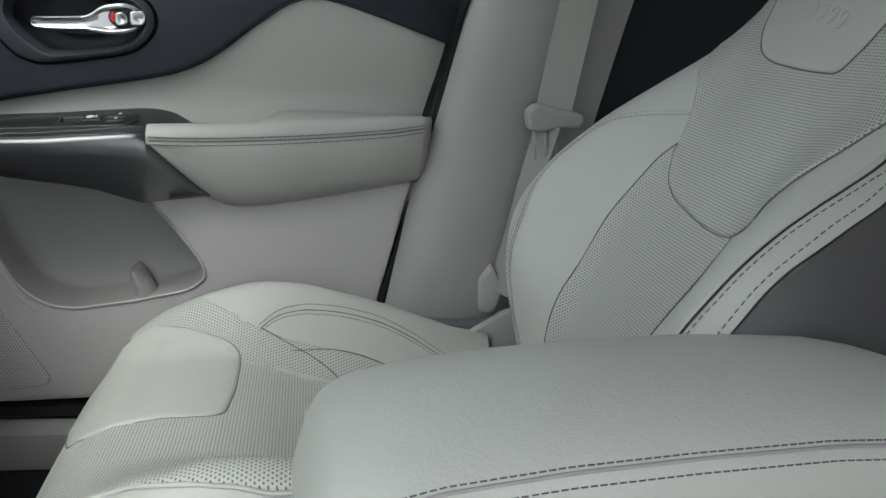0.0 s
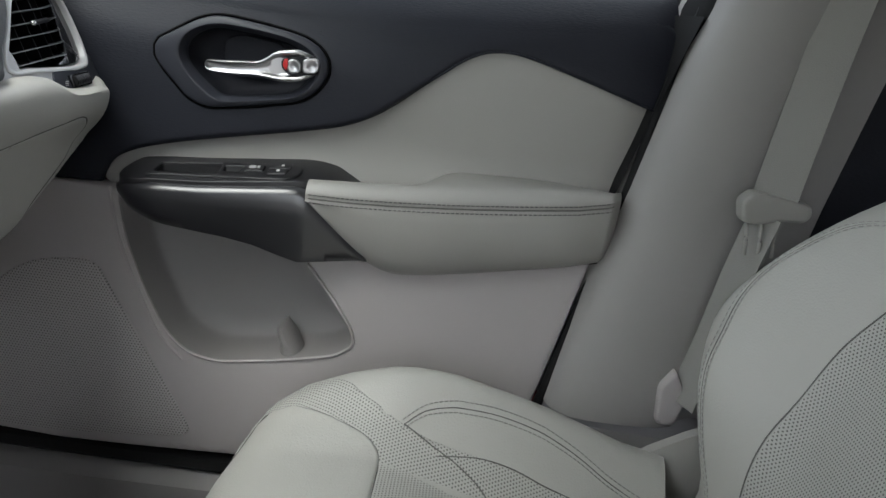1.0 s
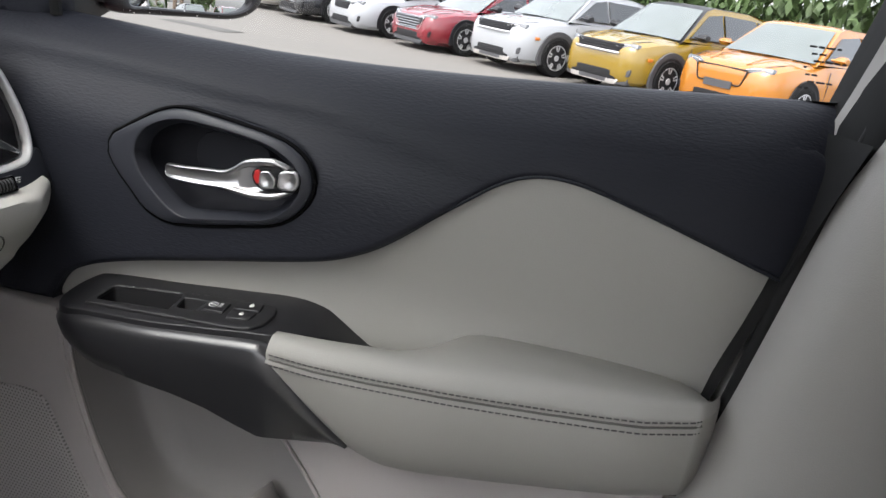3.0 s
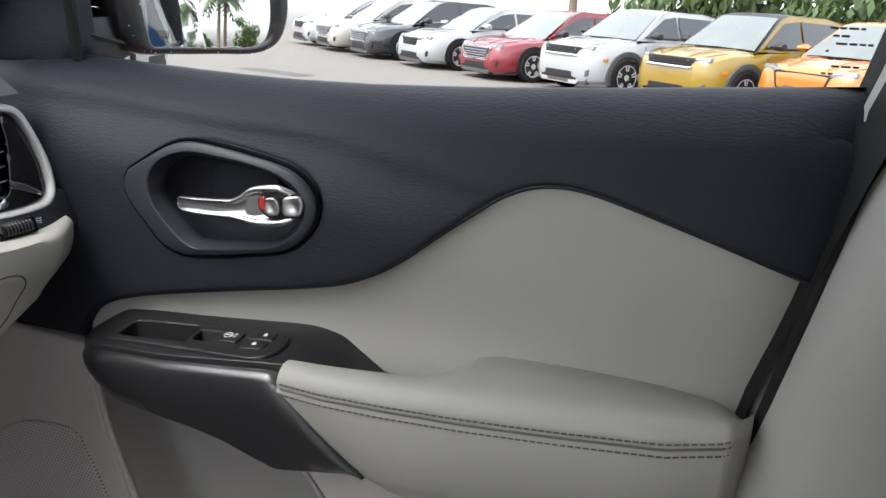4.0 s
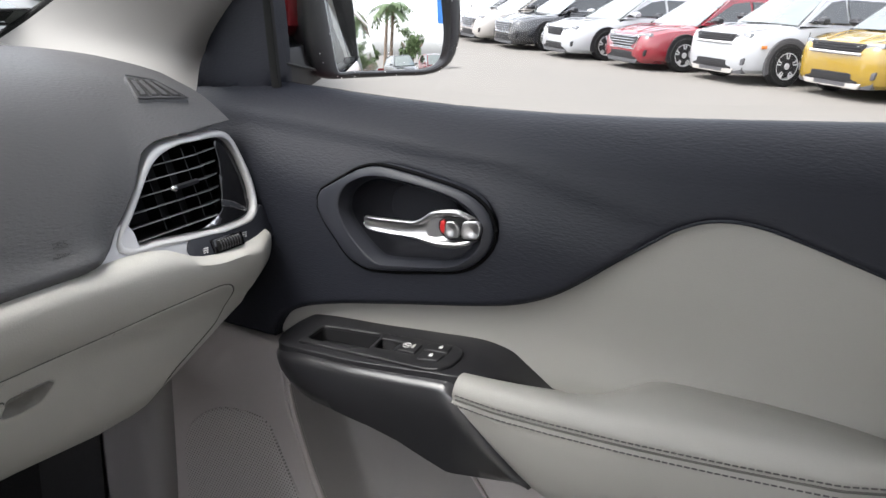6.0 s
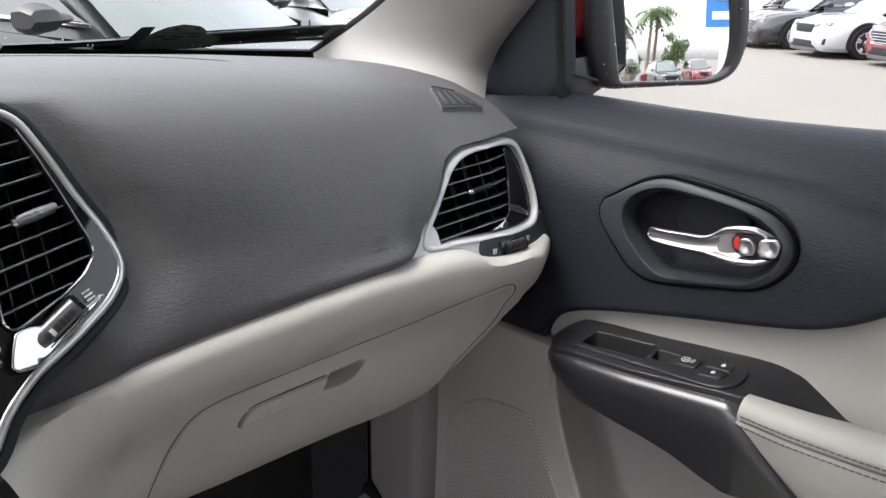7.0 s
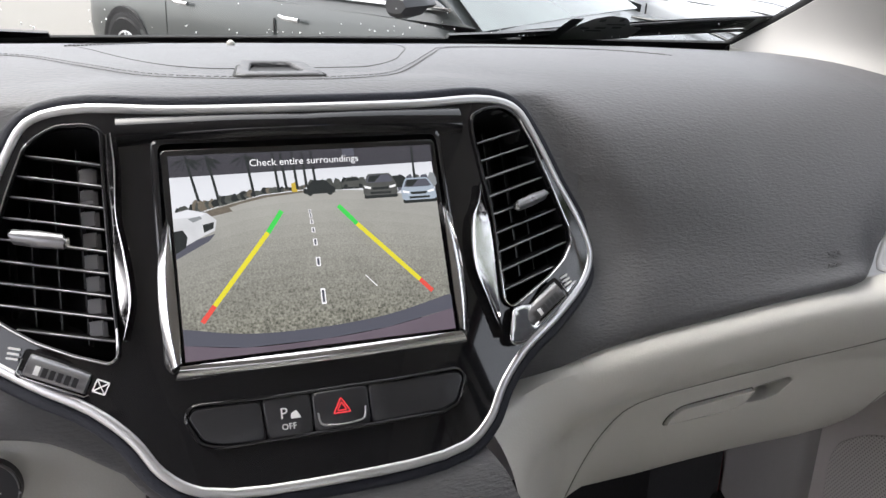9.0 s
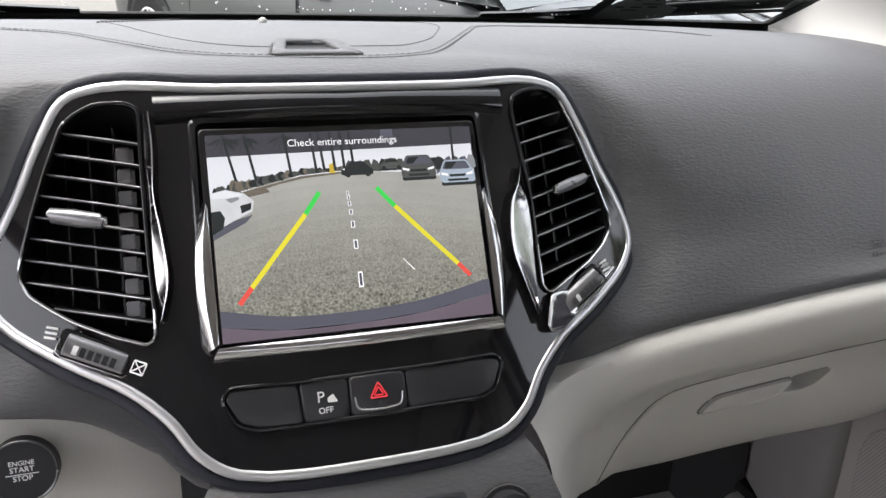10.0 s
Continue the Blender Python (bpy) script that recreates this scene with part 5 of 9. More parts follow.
defroster = panel("side_defroster", rounded(defr, 0.005, 3), lambda x, y: (x, y, pad_z(x, y) + 0.0030 + 0.10 * (y - 0.062)), (0, 0, 1), PAD, dash, "grey slotted side defroster", step=0.006, bulge=0.001, depth=0.008)
d0, d1, d2, d3 = [np.array(p) for p in defr]
across = lambda a, b: (d3 + (d2 - d3) * a) * (1 - b) + (d0 + (d1 - d0) * a) * b
for k in range(4):
    low, high = 0.08 + 0.22 * k, 0.26 + 0.22 * k
    hole = [across(low, 0.86), across(high, 0.86), across(high, 0.14), across(low, 0.14)]
    panel("slot", rounded(hole, 0.001, 2), lambda x, y: (x, y, pad_z(x, y) + 0.0041 + 0.10 * (y - 0.062)), (0, 0, 1), SEAM, defroster, step=0.01, bulge=0.0, depth=0.0008)
    blade = [across(low + 0.03, 0.80), across(high - 0.05, 0.80), across(high - 0.05, 0.16), across(low + 0.03, 0.16)]
    panel("vane", rounded(blade, 0.001, 2), lambda x, y: (x, y, pad_z(x, y) + 0.0046 + 0.14 * (y - 0.062)), (0, 0, 1), ROLLER, defroster, step=0.01, bulge=0.0, depth=0.0008)
tube("rim", [Vector((x, y, pad_z(x, y) + 0.0045 + 0.10 * (y - 0.062))) for x, y in inset(rounded(defr, 0.005, 3), 0.0008)], 0.0009, PAD, defroster, closed=True)

# speaker cover in the dash top with a stitched border
cover = [(-0.30, 0.262), (-0.2277, 0.205), (-0.186, 0.182), (-0.142, 0.129), (-0.104, 0.0925), (-0.067, 0.076), (-0.029, 0.0695), (0.009, 0.065), (0.051, 0.0675), (0.081, 0.080), (0.110, 0.115), (0.1525, 0.193), (0.190, 0.256), (0.25, 0.262), (0.342, 0.249), (0.417, 0.198)]
line = curve(cover, 5)
top = lambda x, y, lift=0.0: Vector((x, y, pad_z(x, y) + lift))
for d in (0.0, 0.0085):
    stitching("stitching", [top(p[0] * (1 - d), p[1] + d, 0.0006) for p in line], THREAD_D, dash, 0.0036, 0.0016, 0.00030)
tube("groove", [top(p[0], p[1] + 0.003, -0.0005) for p in line], 0.0009, SEAM, dash)
inner = curve([(-0.16, 0.345), (0.14, 0.345), (0.149, 0.282), (0.120, 0.19), (0.098, 0.142), (0.07, 0.115), (0.04, 0.112), (-0.05, 0.112), (-0.09, 0.135), (-0.14, 0.24)], 4, True)
tube("cover_gap", [top(p[0], p[1], -0.0003) for p in inner], 0.0008, SEAM, dash, closed=True)
HUD = rounded([(-0.029, 0.122), (-0.036, 0.079), (0.030, 0.079), (0.018, 0.120)], 0.007, 4)
HUD_IN = rounded([(-0.021, 0.113), (-0.025, 0.089), (0.015, 0.089), (0.008, 0.112)], 0.003, 3)
hud = panel("light_sensor_frame", HUD, lambda x, y: top(x, y, 0.0022 + 0.07 * (y - 0.079)), (0, 0, 1), PAD, dash, "charcoal raised sensor frame", step=0.006, bulge=0.002, depth=0.008, holes=[HUD_IN])
tube("frame_gap", [top(p[0], p[1], 0.0002) for p in inset(HUD, -0.0012)], 0.0013, SEAM, dash, closed=True)
panel("sensor_window", inset(HUD_IN, -0.001), lambda x, y: top(x, y, 0.0008), (0, 0, 1), VENT, hud, "dark sensor window", step=0.01, bulge=0.0, depth=0.0005)
bm = bmesh.new()
bmesh.ops.create_uvsphere(bm, u_segments=14, v_segments=8, radius=0.0042, matrix=Matrix.Translation(top(-0.02, 0.30, 0.001)))
part("sun_sensor", bm, VINYL, dash, "small pale sun sensor dome")
for k in range(22):
    box("grille_slot", (-0.0012, -0.004, 0), (0.0012, 0.004, 0.0008), SEAM, dash, m=Matrix.Translation(top(-0.165 + 0.0032 * k, 0.29 + 0.003 * k, 0.0002)))
# raised airbag mark on the pad


def pad_y(x, z):
    return lerp_rows(z, [(p[2], p[1]) for p in pad_section(x) if p[1] < 0.06])


for words, z, size in (("SRS", 1.1415, 0.0095), ("AIRBAG", 1.1335, 0.0062)):
    text_into("raised_word", words, size, Matrix.Translation((0.452, pad_y(0.452, z) - 0.0004, z)) @ Matrix.Rotation(radians(61), 4, 'X'), PAD, dash)

# ---- centre stack: a leaning, gently bowed face ----
LEAN = radians(28.1)
UPV, OUTV = Vector((0, math.sin(LEAN), math.cos(LEAN))), Vector((0, -math.cos(LEAN), math.sin(LEAN)))


def stack(u, v, off=0.0):
    return Vector((u, 0, 1.25)) + UPV * v + OUTV * (off - 0.9 * u * u)


def flat_stack(u, v, off=0.0):
    return Vector((u, 0, 1.25)) + UPV * v + OUTV * off


def on_stack(off):
    return lambda u, v: stack(u, v, off)


centre = thing("centre_stack", "piano black centre stack with screen, vents and chrome rim", "centre console")
panel("rim", rim, on_stack(0.0), OUTV, SATIN, centre, "satin chrome outline rim", step=0.05, bulge=0.0028, depth=0.04, holes=[inset(rim, 0.0068)])
panel("outer_lip", inset(rim, -0.0075), on_stack(-0.0035), OUTV, DARK, centre, "charcoal border", step=0.05, bulge=0.003, depth=0.05, holes=[inset(rim, 0.0003)])
WELL = [(-0.096, 0.014), (0.096, 0.014), (0.0985, -0.128), (0.094, -0.134), (-0.094, -0.134), (-0.0985, -0.128)]
well = rounded(WELL, 0.006, 4)
VENT_R = [(0.1250, 0.0254), (0.1381, 0.0313), (0.1538, 0.0335), (0.1658, 0.0274), (0.1758, 0.0072), (0.1870, -0.0228), (0.1943, -0.0444), (0.2002, -0.0617), (0.1992, -0.0726), (0.1889, -0.0853), (0.1725, -0.0973), (0.1548, -0.1066), (0.1407, -0.1145), (0.1340, -0.1164), (0.1291, -0.1109), (0.1293, -0.0811), (0.1299, -0.0488), (0.1262, -0.0119), (0.1233, 0.0149)]
VENT_L = [(-0.1240, 0.0230), (-0.1246, -0.0154), (-0.1244, -0.0677), (-0.1232, -0.1053), (-0.1240, -0.1187), (-0.1284, -0.1221), (-0.1476, -0.1147), (-0.1693, -0.1035), (-0.1816, -0.0945), (-0.1940, -0.0845), (-0.1992, -0.0719), (-0.1965, -0.0585), (-0.1896, -0.0353), (-0.1817, -0.0119), (-0.1701, 0.0167), (-0.1615, 0.0235), (-0.150, 0.0285), (-0.132, 0.0275)]
vent_hole = rounded(VENT_R, 0.004, 3)
vent_left = rounded(VENT_L, 0.004, 3)
BUTTONS = [(-0.085, -0.153), (-0.04, -0.1545), (0.04, -0.1545), (0.085, -0.153), (0.090, -0.160), (0.082, -0.176), (0.070, -0.180), (0.0, -0.180), (-0.070, -0.180), (-0.082, -0.176), (-0.090, -0.160)]
buttons = rounded(BUTTONS, 0.004, 3)
fascia = panel("fascia", inset(rim, 0.0065), on_stack(-0.0015), OUTV, PIANO, centre, "glossy piano black fascia", step=0.0055, bulge=0.0, depth=0.0, holes=[well, vent_hole, vent_left, buttons])
# screen well with sloped glossy sides
bm = bmesh.new()
loft_into(bm, [[stack(p[0], p[1], 0.0) for p in well], [stack(p[0], p[1], 0.002) for p in inset(well, 0.0012)], [stack(p[0] * 0.955, (p[1] + 0.06) * 0.945 - 0.06, -0.0065 + 0.9 * p[0] ** 2) for p in well]], closed=True)
part("screen_well", bm, PIANO, centre, "glossy screen surround", 60)
for s in (-1, 1):
    near = curve([(0.0885, -0.045), (0.0882, -0.08), (0.0880, -0.110), (0.0885, -0.127)], 6)
    away = curve([(0.0905, -0.038), (0.0965, -0.062), (0.0985, -0.105), (0.0950, -0.131)], 6)
    loft("side_blade", [[flat_stack(s * (a[0] + (b[0] - a[0]) * u), a[1] + (b[1] - a[1]) * u, 0.0035 * math.sin(math.pi * (0.1 + 0.8 * u)) - 0.006 + 0.004 * (1 - u)) for u in np.linspace(0, 1, 8)] for a, b in zip(near, away)], POLISHED, centre, "polished blade beside the screen", sharp=80)
loft("lower_blade", [[stack(u * (0.955 + 0.045 * k), -0.1292 - 0.0078 * k, 0.0005 + 0.9 * u * u * (1 - 0.6 * k) + 0.0022 * math.sin(math.pi * k) ** 0.7) for k in np.linspace(0, 1, 8)] for u in np.linspace(-0.093, 0.093, 31)], POLISHED, centre, "polished ledge under the screen", sharp=80)

# smooth brow over the screen
loft("brow", [[stack(u, v0 + (v1 - v0) * k, -0.0012 + 0.0042 * math.sin(math.pi * k) ** 0.7) for k in np.linspace(0, 1, 9)] for u, v0, v1 in [(u, 0.0115, lerp_rows(abs(u), [(0, 0.0262), (0.08, 0.0288), (0.115, 0.031)])) for u in np.linspace(-0.115, 0.115, 25)]], PIANO, centre, "glossy brow over the screen", sharp=80)

# vents of the stack
def row_ends(poly, rise, v):
    """Where a slanting row crosses an outline."""
    us = np.linspace(min(p[0] for p in poly), max(p[0] for p in poly), 160)
    ok = us[inside(poly, np.column_stack([us, v + rise * us]))]
    return (ok[0], ok[-1]) if len(ok) > 12 else None


for s in (1, -1):
    hole = vent_hole if s > 0 else vent_left
    vent = panel("vent_rim", inset(hole, -0.0012), on_stack(0.0008), OUTV, PIANO, centre, "piano black centre air vent", step=0.05, bulge=0.0008, depth=0.004, holes=[inset(hole, 0.0012)])
    mid = np.mean(hole, 0)
    bm = bmesh.new()
    loft_into(bm, [[stack(*(mid + (p - mid) * k), -d) for p in hole] for d, k in ((0.001, 1.0), (0.03, 0.96), (0.05, 0.9))], closed=True)
    bm.faces.new(list(bm.verts)[-len(hole):])
    part("duct", bm, VENT, vent)
    # the thin bright line along the outer and lower edge
    edge = [np.array(p) for p in hole]
    far = [abs(p[0]) + 0.35 * (0.03 - p[1]) > 0.168 for p in edge]
    first = next(i for i in range(len(edge)) if far[i] and not far[i - 1])
    run = [edge[(first + i) % len(edge)] for i in range(sum(far))]
    tube("bright_line", [stack(p[0], p[1], 0.0012) for p in run], 0.0007, CHROME, vent, sides=5)
    rise = 0.30 if s > 0 else -0.272
    for k in range(9):
        base_v = (0.0135 if s > 0 else 0.0100) - 0.0138 * k - rise * 0.155 * s
        ends = row_ends(inset(hole, 0.0015), rise, base_v)
        if ends is None:
            continue
        us = np.linspace(*ends, 8)
        loft("slat", [[stack(u, base_v + rise * u, -0.005) + OUTV * d + UPV * e for d, e in ((0.0, 0.0), (-0.001, 0.0010), (-0.018, 0.004), (-0.018, 0.0025), (-0.001, -0.0010))] for u in us], VENT, vent, closed=True, caps=True)
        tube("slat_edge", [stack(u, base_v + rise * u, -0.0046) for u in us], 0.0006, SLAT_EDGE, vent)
        # short guide tabs behind the rows, at the end next to the screen
        if s < 0 and 0 < k:
            for du, mat, wide in ((0.0115, ROLLER, 0.0040), (0.0065, TRIM, 0.0016)):
                u = -0.1245 - du
                loft("guide_tab", [[stack(u + q, base_v + rise * u + w, -0.0125) for q in (-wide, wide)] for w in (0.0025, 0.0118)], mat, vent)
    for u in (0.142, 0.157, 0.172, 0.186):
        top_v = lerp_rows(u, [(0.14, 0.02), (0.17, 0.012), (0.19, -0.03)])
        bot_v = lerp_rows(u, [(0.14, -0.108), (0.16, -0.098), (0.19, -0.082)])
        loft("vane", [[stack(s * u + q, v, -0.030) + OUTV * d for q, d in ((-0.0005, 0.008), (0.0005, 0.008), (0.0005, -0.014), (-0.0005, -0.014))] for v in (top_v, bot_v)], BLACK, vent, closed=True, caps=True)
    ku, kv, half_u, half_v, lean = (0.1665, -0.0388, 0.0150, 0.0046, 0.33) if s > 0 else (-0.1640, -0.0412, 0.0160, 0.0056, -0.25)
    sec = []
    for q, r in ((-1.0, 0.35), (-0.9, 0.85), (0.0, 1.0), (0.9, 0.85), (1.0, 0.35)):
        sec.append([stack(ku + half_u * q, kv + lean * half_u * q, 0.001) + OUTV * (0.0045 * math.cos(a)) + UPV * (half_v * r * math.sin(a)) for a in np.linspace(0, 2 * math.pi, 12, endpoint=False)])
    loft("slider", sec, ROLLER, vent, "smoked silver vent slider", closed=True, caps=True)
    box("jewel", (-0.0022, -0.002, -0.0022), (0.0022, 0.002, 0.0022), CHROME, vent, m=Matrix.Translation(stack(ku - half_u, kv - lean * half_u * s * s, 0.0025) if s > 0 else stack(ku + half_u, kv + lean * half_u, 0.0025)), bevel=0.0008)
    # thumb wheel below the vent, along the rim
    wu, wv, ang = (0.1613, -0.1172, radians(34)) if s > 0 else (-0.1575, -0.1235, radians(-26.5))
    wc = stack(wu, wv, 0.001)
    axes = Matrix((Vector((math.cos(ang), 0, 0)) + UPV * math.sin(ang), OUTV, UPV * math.cos(ang) - Vector((math.sin(ang), 0, 0)))).transposed().to_4x4()
    turn = Matrix.Translation(wc) @ axes
    surround = box("wheel_frame", (-0.0225, -0.003, -0.0088), (0.0225, 0.0012, 0.0088), PIANO, centre, m=turn, bevel=0.0025)
    tube("bright_line", [turn @ Vector((x, 0.0012, z)) for x, z in ((-0.0215, 0.002), (-0.0215, -0.0060), (-0.0180, -0.0080), (0.0185, -0.0080), (0.0215, -0.0050), (0.0215, 0.002))], 0.0006, CHROME, surround)
    bm = bmesh.new()
    loft_into(bm, [[turn @ Vector((x, 0.0006 + r * math.cos(a), 0.0066 * math.sin(a))) for a in np.linspace(-1.45, 1.45, 11)] for x, r in ((-0.0185, 0.0005), (-0.0172, 0.0042), (0.0172, 0.0042), (0.0185, 0.0005))])
    roller = part("thumb_wheel", bm, ROLLER, surround, "smoked silver ribbed thumb wheel")
    for k in range(6):
        x = -0.0110 + 0.0044 * k
        bm = bmesh.new()
        loft_into(bm, [[turn @ Vector((x + q, 0.0010 + 0.0043 * math.cos(a), 0.0066 * math.sin(a))) for a in np.linspace(-0.75, 0.15, 5)] for q in (-0.0015, 0.0015)])
        part("rib", bm, WHITE if k == (0 if s < 0 else 1) else BLACK, roller)
    for u, v in (((0.1881, -0.1002),) if s > 0 else ((-0.1822, -0.1079),)):
        for k in range(3):
            m = Matrix.Translation(stack(u, v, 0.0004)) @ axes
            box("mark", (-0.0033, 0, -0.0037 + 0.0030 * k), (0.0033, 0.0004, -0.0023 + 0.0030 * k), WHITE, surround, m=m @ Matrix.Rotation(radians(10 * s), 4, 'Y'))
    if s < 0:
        m = Matrix.Translation(stack(-0.1346, -0.1345, 0.0004)) @ axes
        for a, b in (((-1, -1), (1, -1)), ((1, -1), (1, 1)), ((1, 1), (-1, 1)), ((-1, 1), (-1, -1)), ((-1, -1), (1, 1)), ((-1, 1), (1, -1))):
            tube("mark", [m @ Vector((0.0036 * a[0], 0.0002, 0.0036 * a[1])), m @ Vector((0.0036 * b[0], 0.0002, 0.0036 * b[1]))], 0.0005, WHITE, surround, sides=4)
    # the polished guide wing beside the vent
    if s > 0:
        near = curve([(0.1238, -0.0270), (0.1252, -0.0406), (0.1268, -0.0568), (0.1262, -0.0849), (0.1252, -0.1007), (0.1240, -0.1241), (0.1236, -0.1372)], 6)
        away = curve([(0.1222, -0.0262), (0.1170, -0.0405), (0.1099, -0.0504), (0.1060, -0.0640), (0.1060, -0.0860), (0.1116, -0.1038), (0.1215, -0.1360)], 6)
    else:
        near = curve([(-0.1225, 0.0200), (-0.1230, -0.0020), (-0.1228, -0.0337), (-0.1222, -0.0600), (-0.1215, -0.0861), (-0.1210, -0.1100)], 6)
        away = curve([(-0.1175, 0.0190), (-0.1164, -0.0020), (-0.1180, -0.0337), (-0.1146, -0.0585), (-0.1130, -0.0861), (-0.1195, -0.1090)], 6)
    loft("polished_wing", [[stack(*(a + (b - a) * u), 0.0068 * u ** 1.15 * (1 - max(0.0, (u - 0.88) / 0.12) ** 2) - 0.0004) for u in np.linspace(0, 1, 13)] for a, b in zip(near, away)], POLISHED, centre, "polished vent wing", sharp=80)
    if s > 0:
        corner = [(0.1335, -0.1178), (0.1290, -0.1300), (0.1262, -0.1405), (0.1300, -0.1440), (0.1420, -0.1430), (0.1540, -0.1355), (0.1700, -0.1235), (0.1900, -0.1105), (0.2020, -0.1015), (0.1980, -0.1000), (0.1860, -0.1070), (0.1700, -0.1175), (0.1450, -0.1150)]
        panel("polished_corner", rounded(corner, 0.003, 3), lambda u, v: stack(u, v, 0.0006 + 0.26 * max(0.0, 0.150 - u)), OUTV, POLISHED, centre, "polished corner under the vent", step=0.004, bulge=0.0016, depth=0.003)

# button strip
strip = panel("button_tray", inset(buttons, 0.0006), on_stack(-0.004), OUTV, VENT, centre, "button strip", step=0.02, bulge=0.0, depth=0.0)
tube("button_rim", [stack(p[0], p[1], 0.0) for p in buttons], 0.0013, PIANO, centre, "glossy rim", closed=True)
KEY_SHAPES = [[(-0.085, -0.155), (-0.046, -0.1555), (-0.044, -0.1795), (-0.069, -0.1785), (-0.080, -0.175), (-0.088, -0.160)],
        [(-0.0445, -0.1555), (-0.0155, -0.1555), (-0.0155, -0.1790), (-0.0425, -0.1795)],
        [(-0.0145, -0.1555), (0.0205, -0.1555), (0.0205, -0.1790), (-0.0145, -0.1790)],
        [(0.0215, -0.1555), (0.084, -0.155), (0.088, -0.160), (0.080, -0.175), (0.069, -0.1785), (0.0215, -0.1790)]]
keys = []
for k, pts in enumerate(KEY_SHAPES):
    keys.append(panel("button", rounded(pts, 0.003, 3), on_stack(0.0002 + (0.0006 if k == 2 else 0)), OUTV, BLACK, centre, ("blank black button", "black parking sensor button", "black hazard button with red triangle", "blank black button")[k], step=0.012, bulge=0.0012, depth=0.004))
STACK_M = Matrix((Vector((1, 0, 0)), UPV, OUTV)).transposed().to_4x4()
place_text = lambda u, v, off: Matrix.Translation(stack(u, v, off)) @ STACK_M
text_into("letter", "P", 0.0095, place_text(-0.0325, -0.1655, 0.0008), WHITE, keys[1])
text_into("word", "OFF", 0.0052, place_text(-0.0300, -0.1735, 0.0008), WHITE, keys[1])
panel("car_mark", rounded([(-0.0285, -0.1690), (-0.0285, -0.1660), (-0.0250, -0.1640), (-0.0222, -0.1690)], 0.0008, 2), on_stack(0.0008), OUTV, WHITE, keys[1], step=0.01, bulge=0.0, depth=0.0003)
for k in (1.0, 0.55):
    tri = [(0.0030 + 0.0062 * k * math.sin(a), -0.1668 + 0.0062 * k * math.cos(a)) for a in (0, 2 * math.pi / 3, 4 * math.pi / 3)]
    tube("hazard_mark", [stack(u, v, 0.0010) for u, v in rounded(tri, 0.0008, 2)], 0.00042, RED_LIT, keys[2], "red triangle", closed=True)
tube("chrome_lip", [stack(u, v, 0.0012) for u, v in curve([(-0.0120, -0.168), (-0.0105, -0.1748), (-0.0045, -0.1765), (0.0110, -0.1765), (0.0165, -0.1748), (0.0180, -0.168)], 4)], 0.0006, SATIN, keys[2])

# screen: glass slab and the lit reversing picture drawn on it
SCR_B = material("screen slab", (0.005, 0.005, 0.006), 0.08, coat=0.6)


def flat(off):
    return lambda u, v: Vector((u, 0, 1.25)) + UPV * v + OUTV * off


screen = panel("screen", rounded([(-0.0905, 0.006), (0.0905, 0.006), (0.0895, -0.1315), (-0.0895, -0.1315)], 0.003, 3), flat(-0.0062), OUTV, SCR_B, centre, "lit touchscreen showing the reversing camera", step=0.05, bulge=0.0006, depth=0.006)


def lit(name, colour, power=0.15, **more):
    return material(name, colour, 0.25, emit=power, spec=0.3, **more)


LIT = {"sky": lit("lit sky", (0.72, 0.75, 0.78)), "band": lit("lit grey band", (0.06, 0.06, 0.07)), "mid": lit("lit middle road", (0.34, 0.335, 0.32), fleck=0.9, fleck_size=0.0008, blotch=0.2, blotch_size=0.02), "road": lit("lit road", (0.26, 0.255, 0.24), fleck=1.3, fleck_size=0.0011, blotch=0.2, blotch_size=0.03), "far": lit("lit far road", (0.44, 0.44, 0.425), fleck=0.5, fleck_size=0.0006, blotch=0.15, blotch_size=0.02),
       "dark": lit("lit dark", (0.03, 0.035, 0.035)), "green": lit("lit green", (0.06, 0.62, 0.10)), "yellow": lit("lit yellow", (0.72, 0.66, 0.05)), "red": lit("lit red line", (0.75, 0.10, 0.08)),
       "white": lit("lit white", (0.85, 0.86, 0.87), 0.17), "bumper": lit("lit bumper", (0.10, 0.105, 0.13)), "below": lit("lit lower band", (0.14, 0.115, 0.14), blotch=0.3, blotch_size=0.03), "grey": lit("lit grey", (0.25, 0.27, 0.28)), "olive": lit("lit olive car", (0.085, 0.09, 0.085), blotch=0.3, blotch_size=0.004), "ice": lit("lit pale blue car", (0.36, 0.43, 0.50)), "pale": lit("lit pale car", (0.60, 0.62, 0.63), blotch=0.2, blotch_size=0.006), "shrub": lit("lit shrubs", (0.075, 0.082, 0.075), fleck=0.8, fleck_size=0.0016, blotch=0.3, blotch_size=0.006), "verge": lit("lit verge", (0.16, 0.14, 0.11), fleck=0.6, fleck_size=0.001), "tail": lit("lit amber", (0.55, 0.40, 0.06))}
LEVEL = [0]


def draw(name, pts, mat, label="", smooth=False):
    LEVEL[0] += 1
    pts = [np.array(p, float) for p in pts]
    if smooth:
        pts = curve(pts, 4, True)
    return panel(name, pts, flat(-0.0060 + 0.00002 * LEVEL[0]), OUTV, LIT[mat], screen, label, step=0.05, bulge=0.0, depth=0.0)


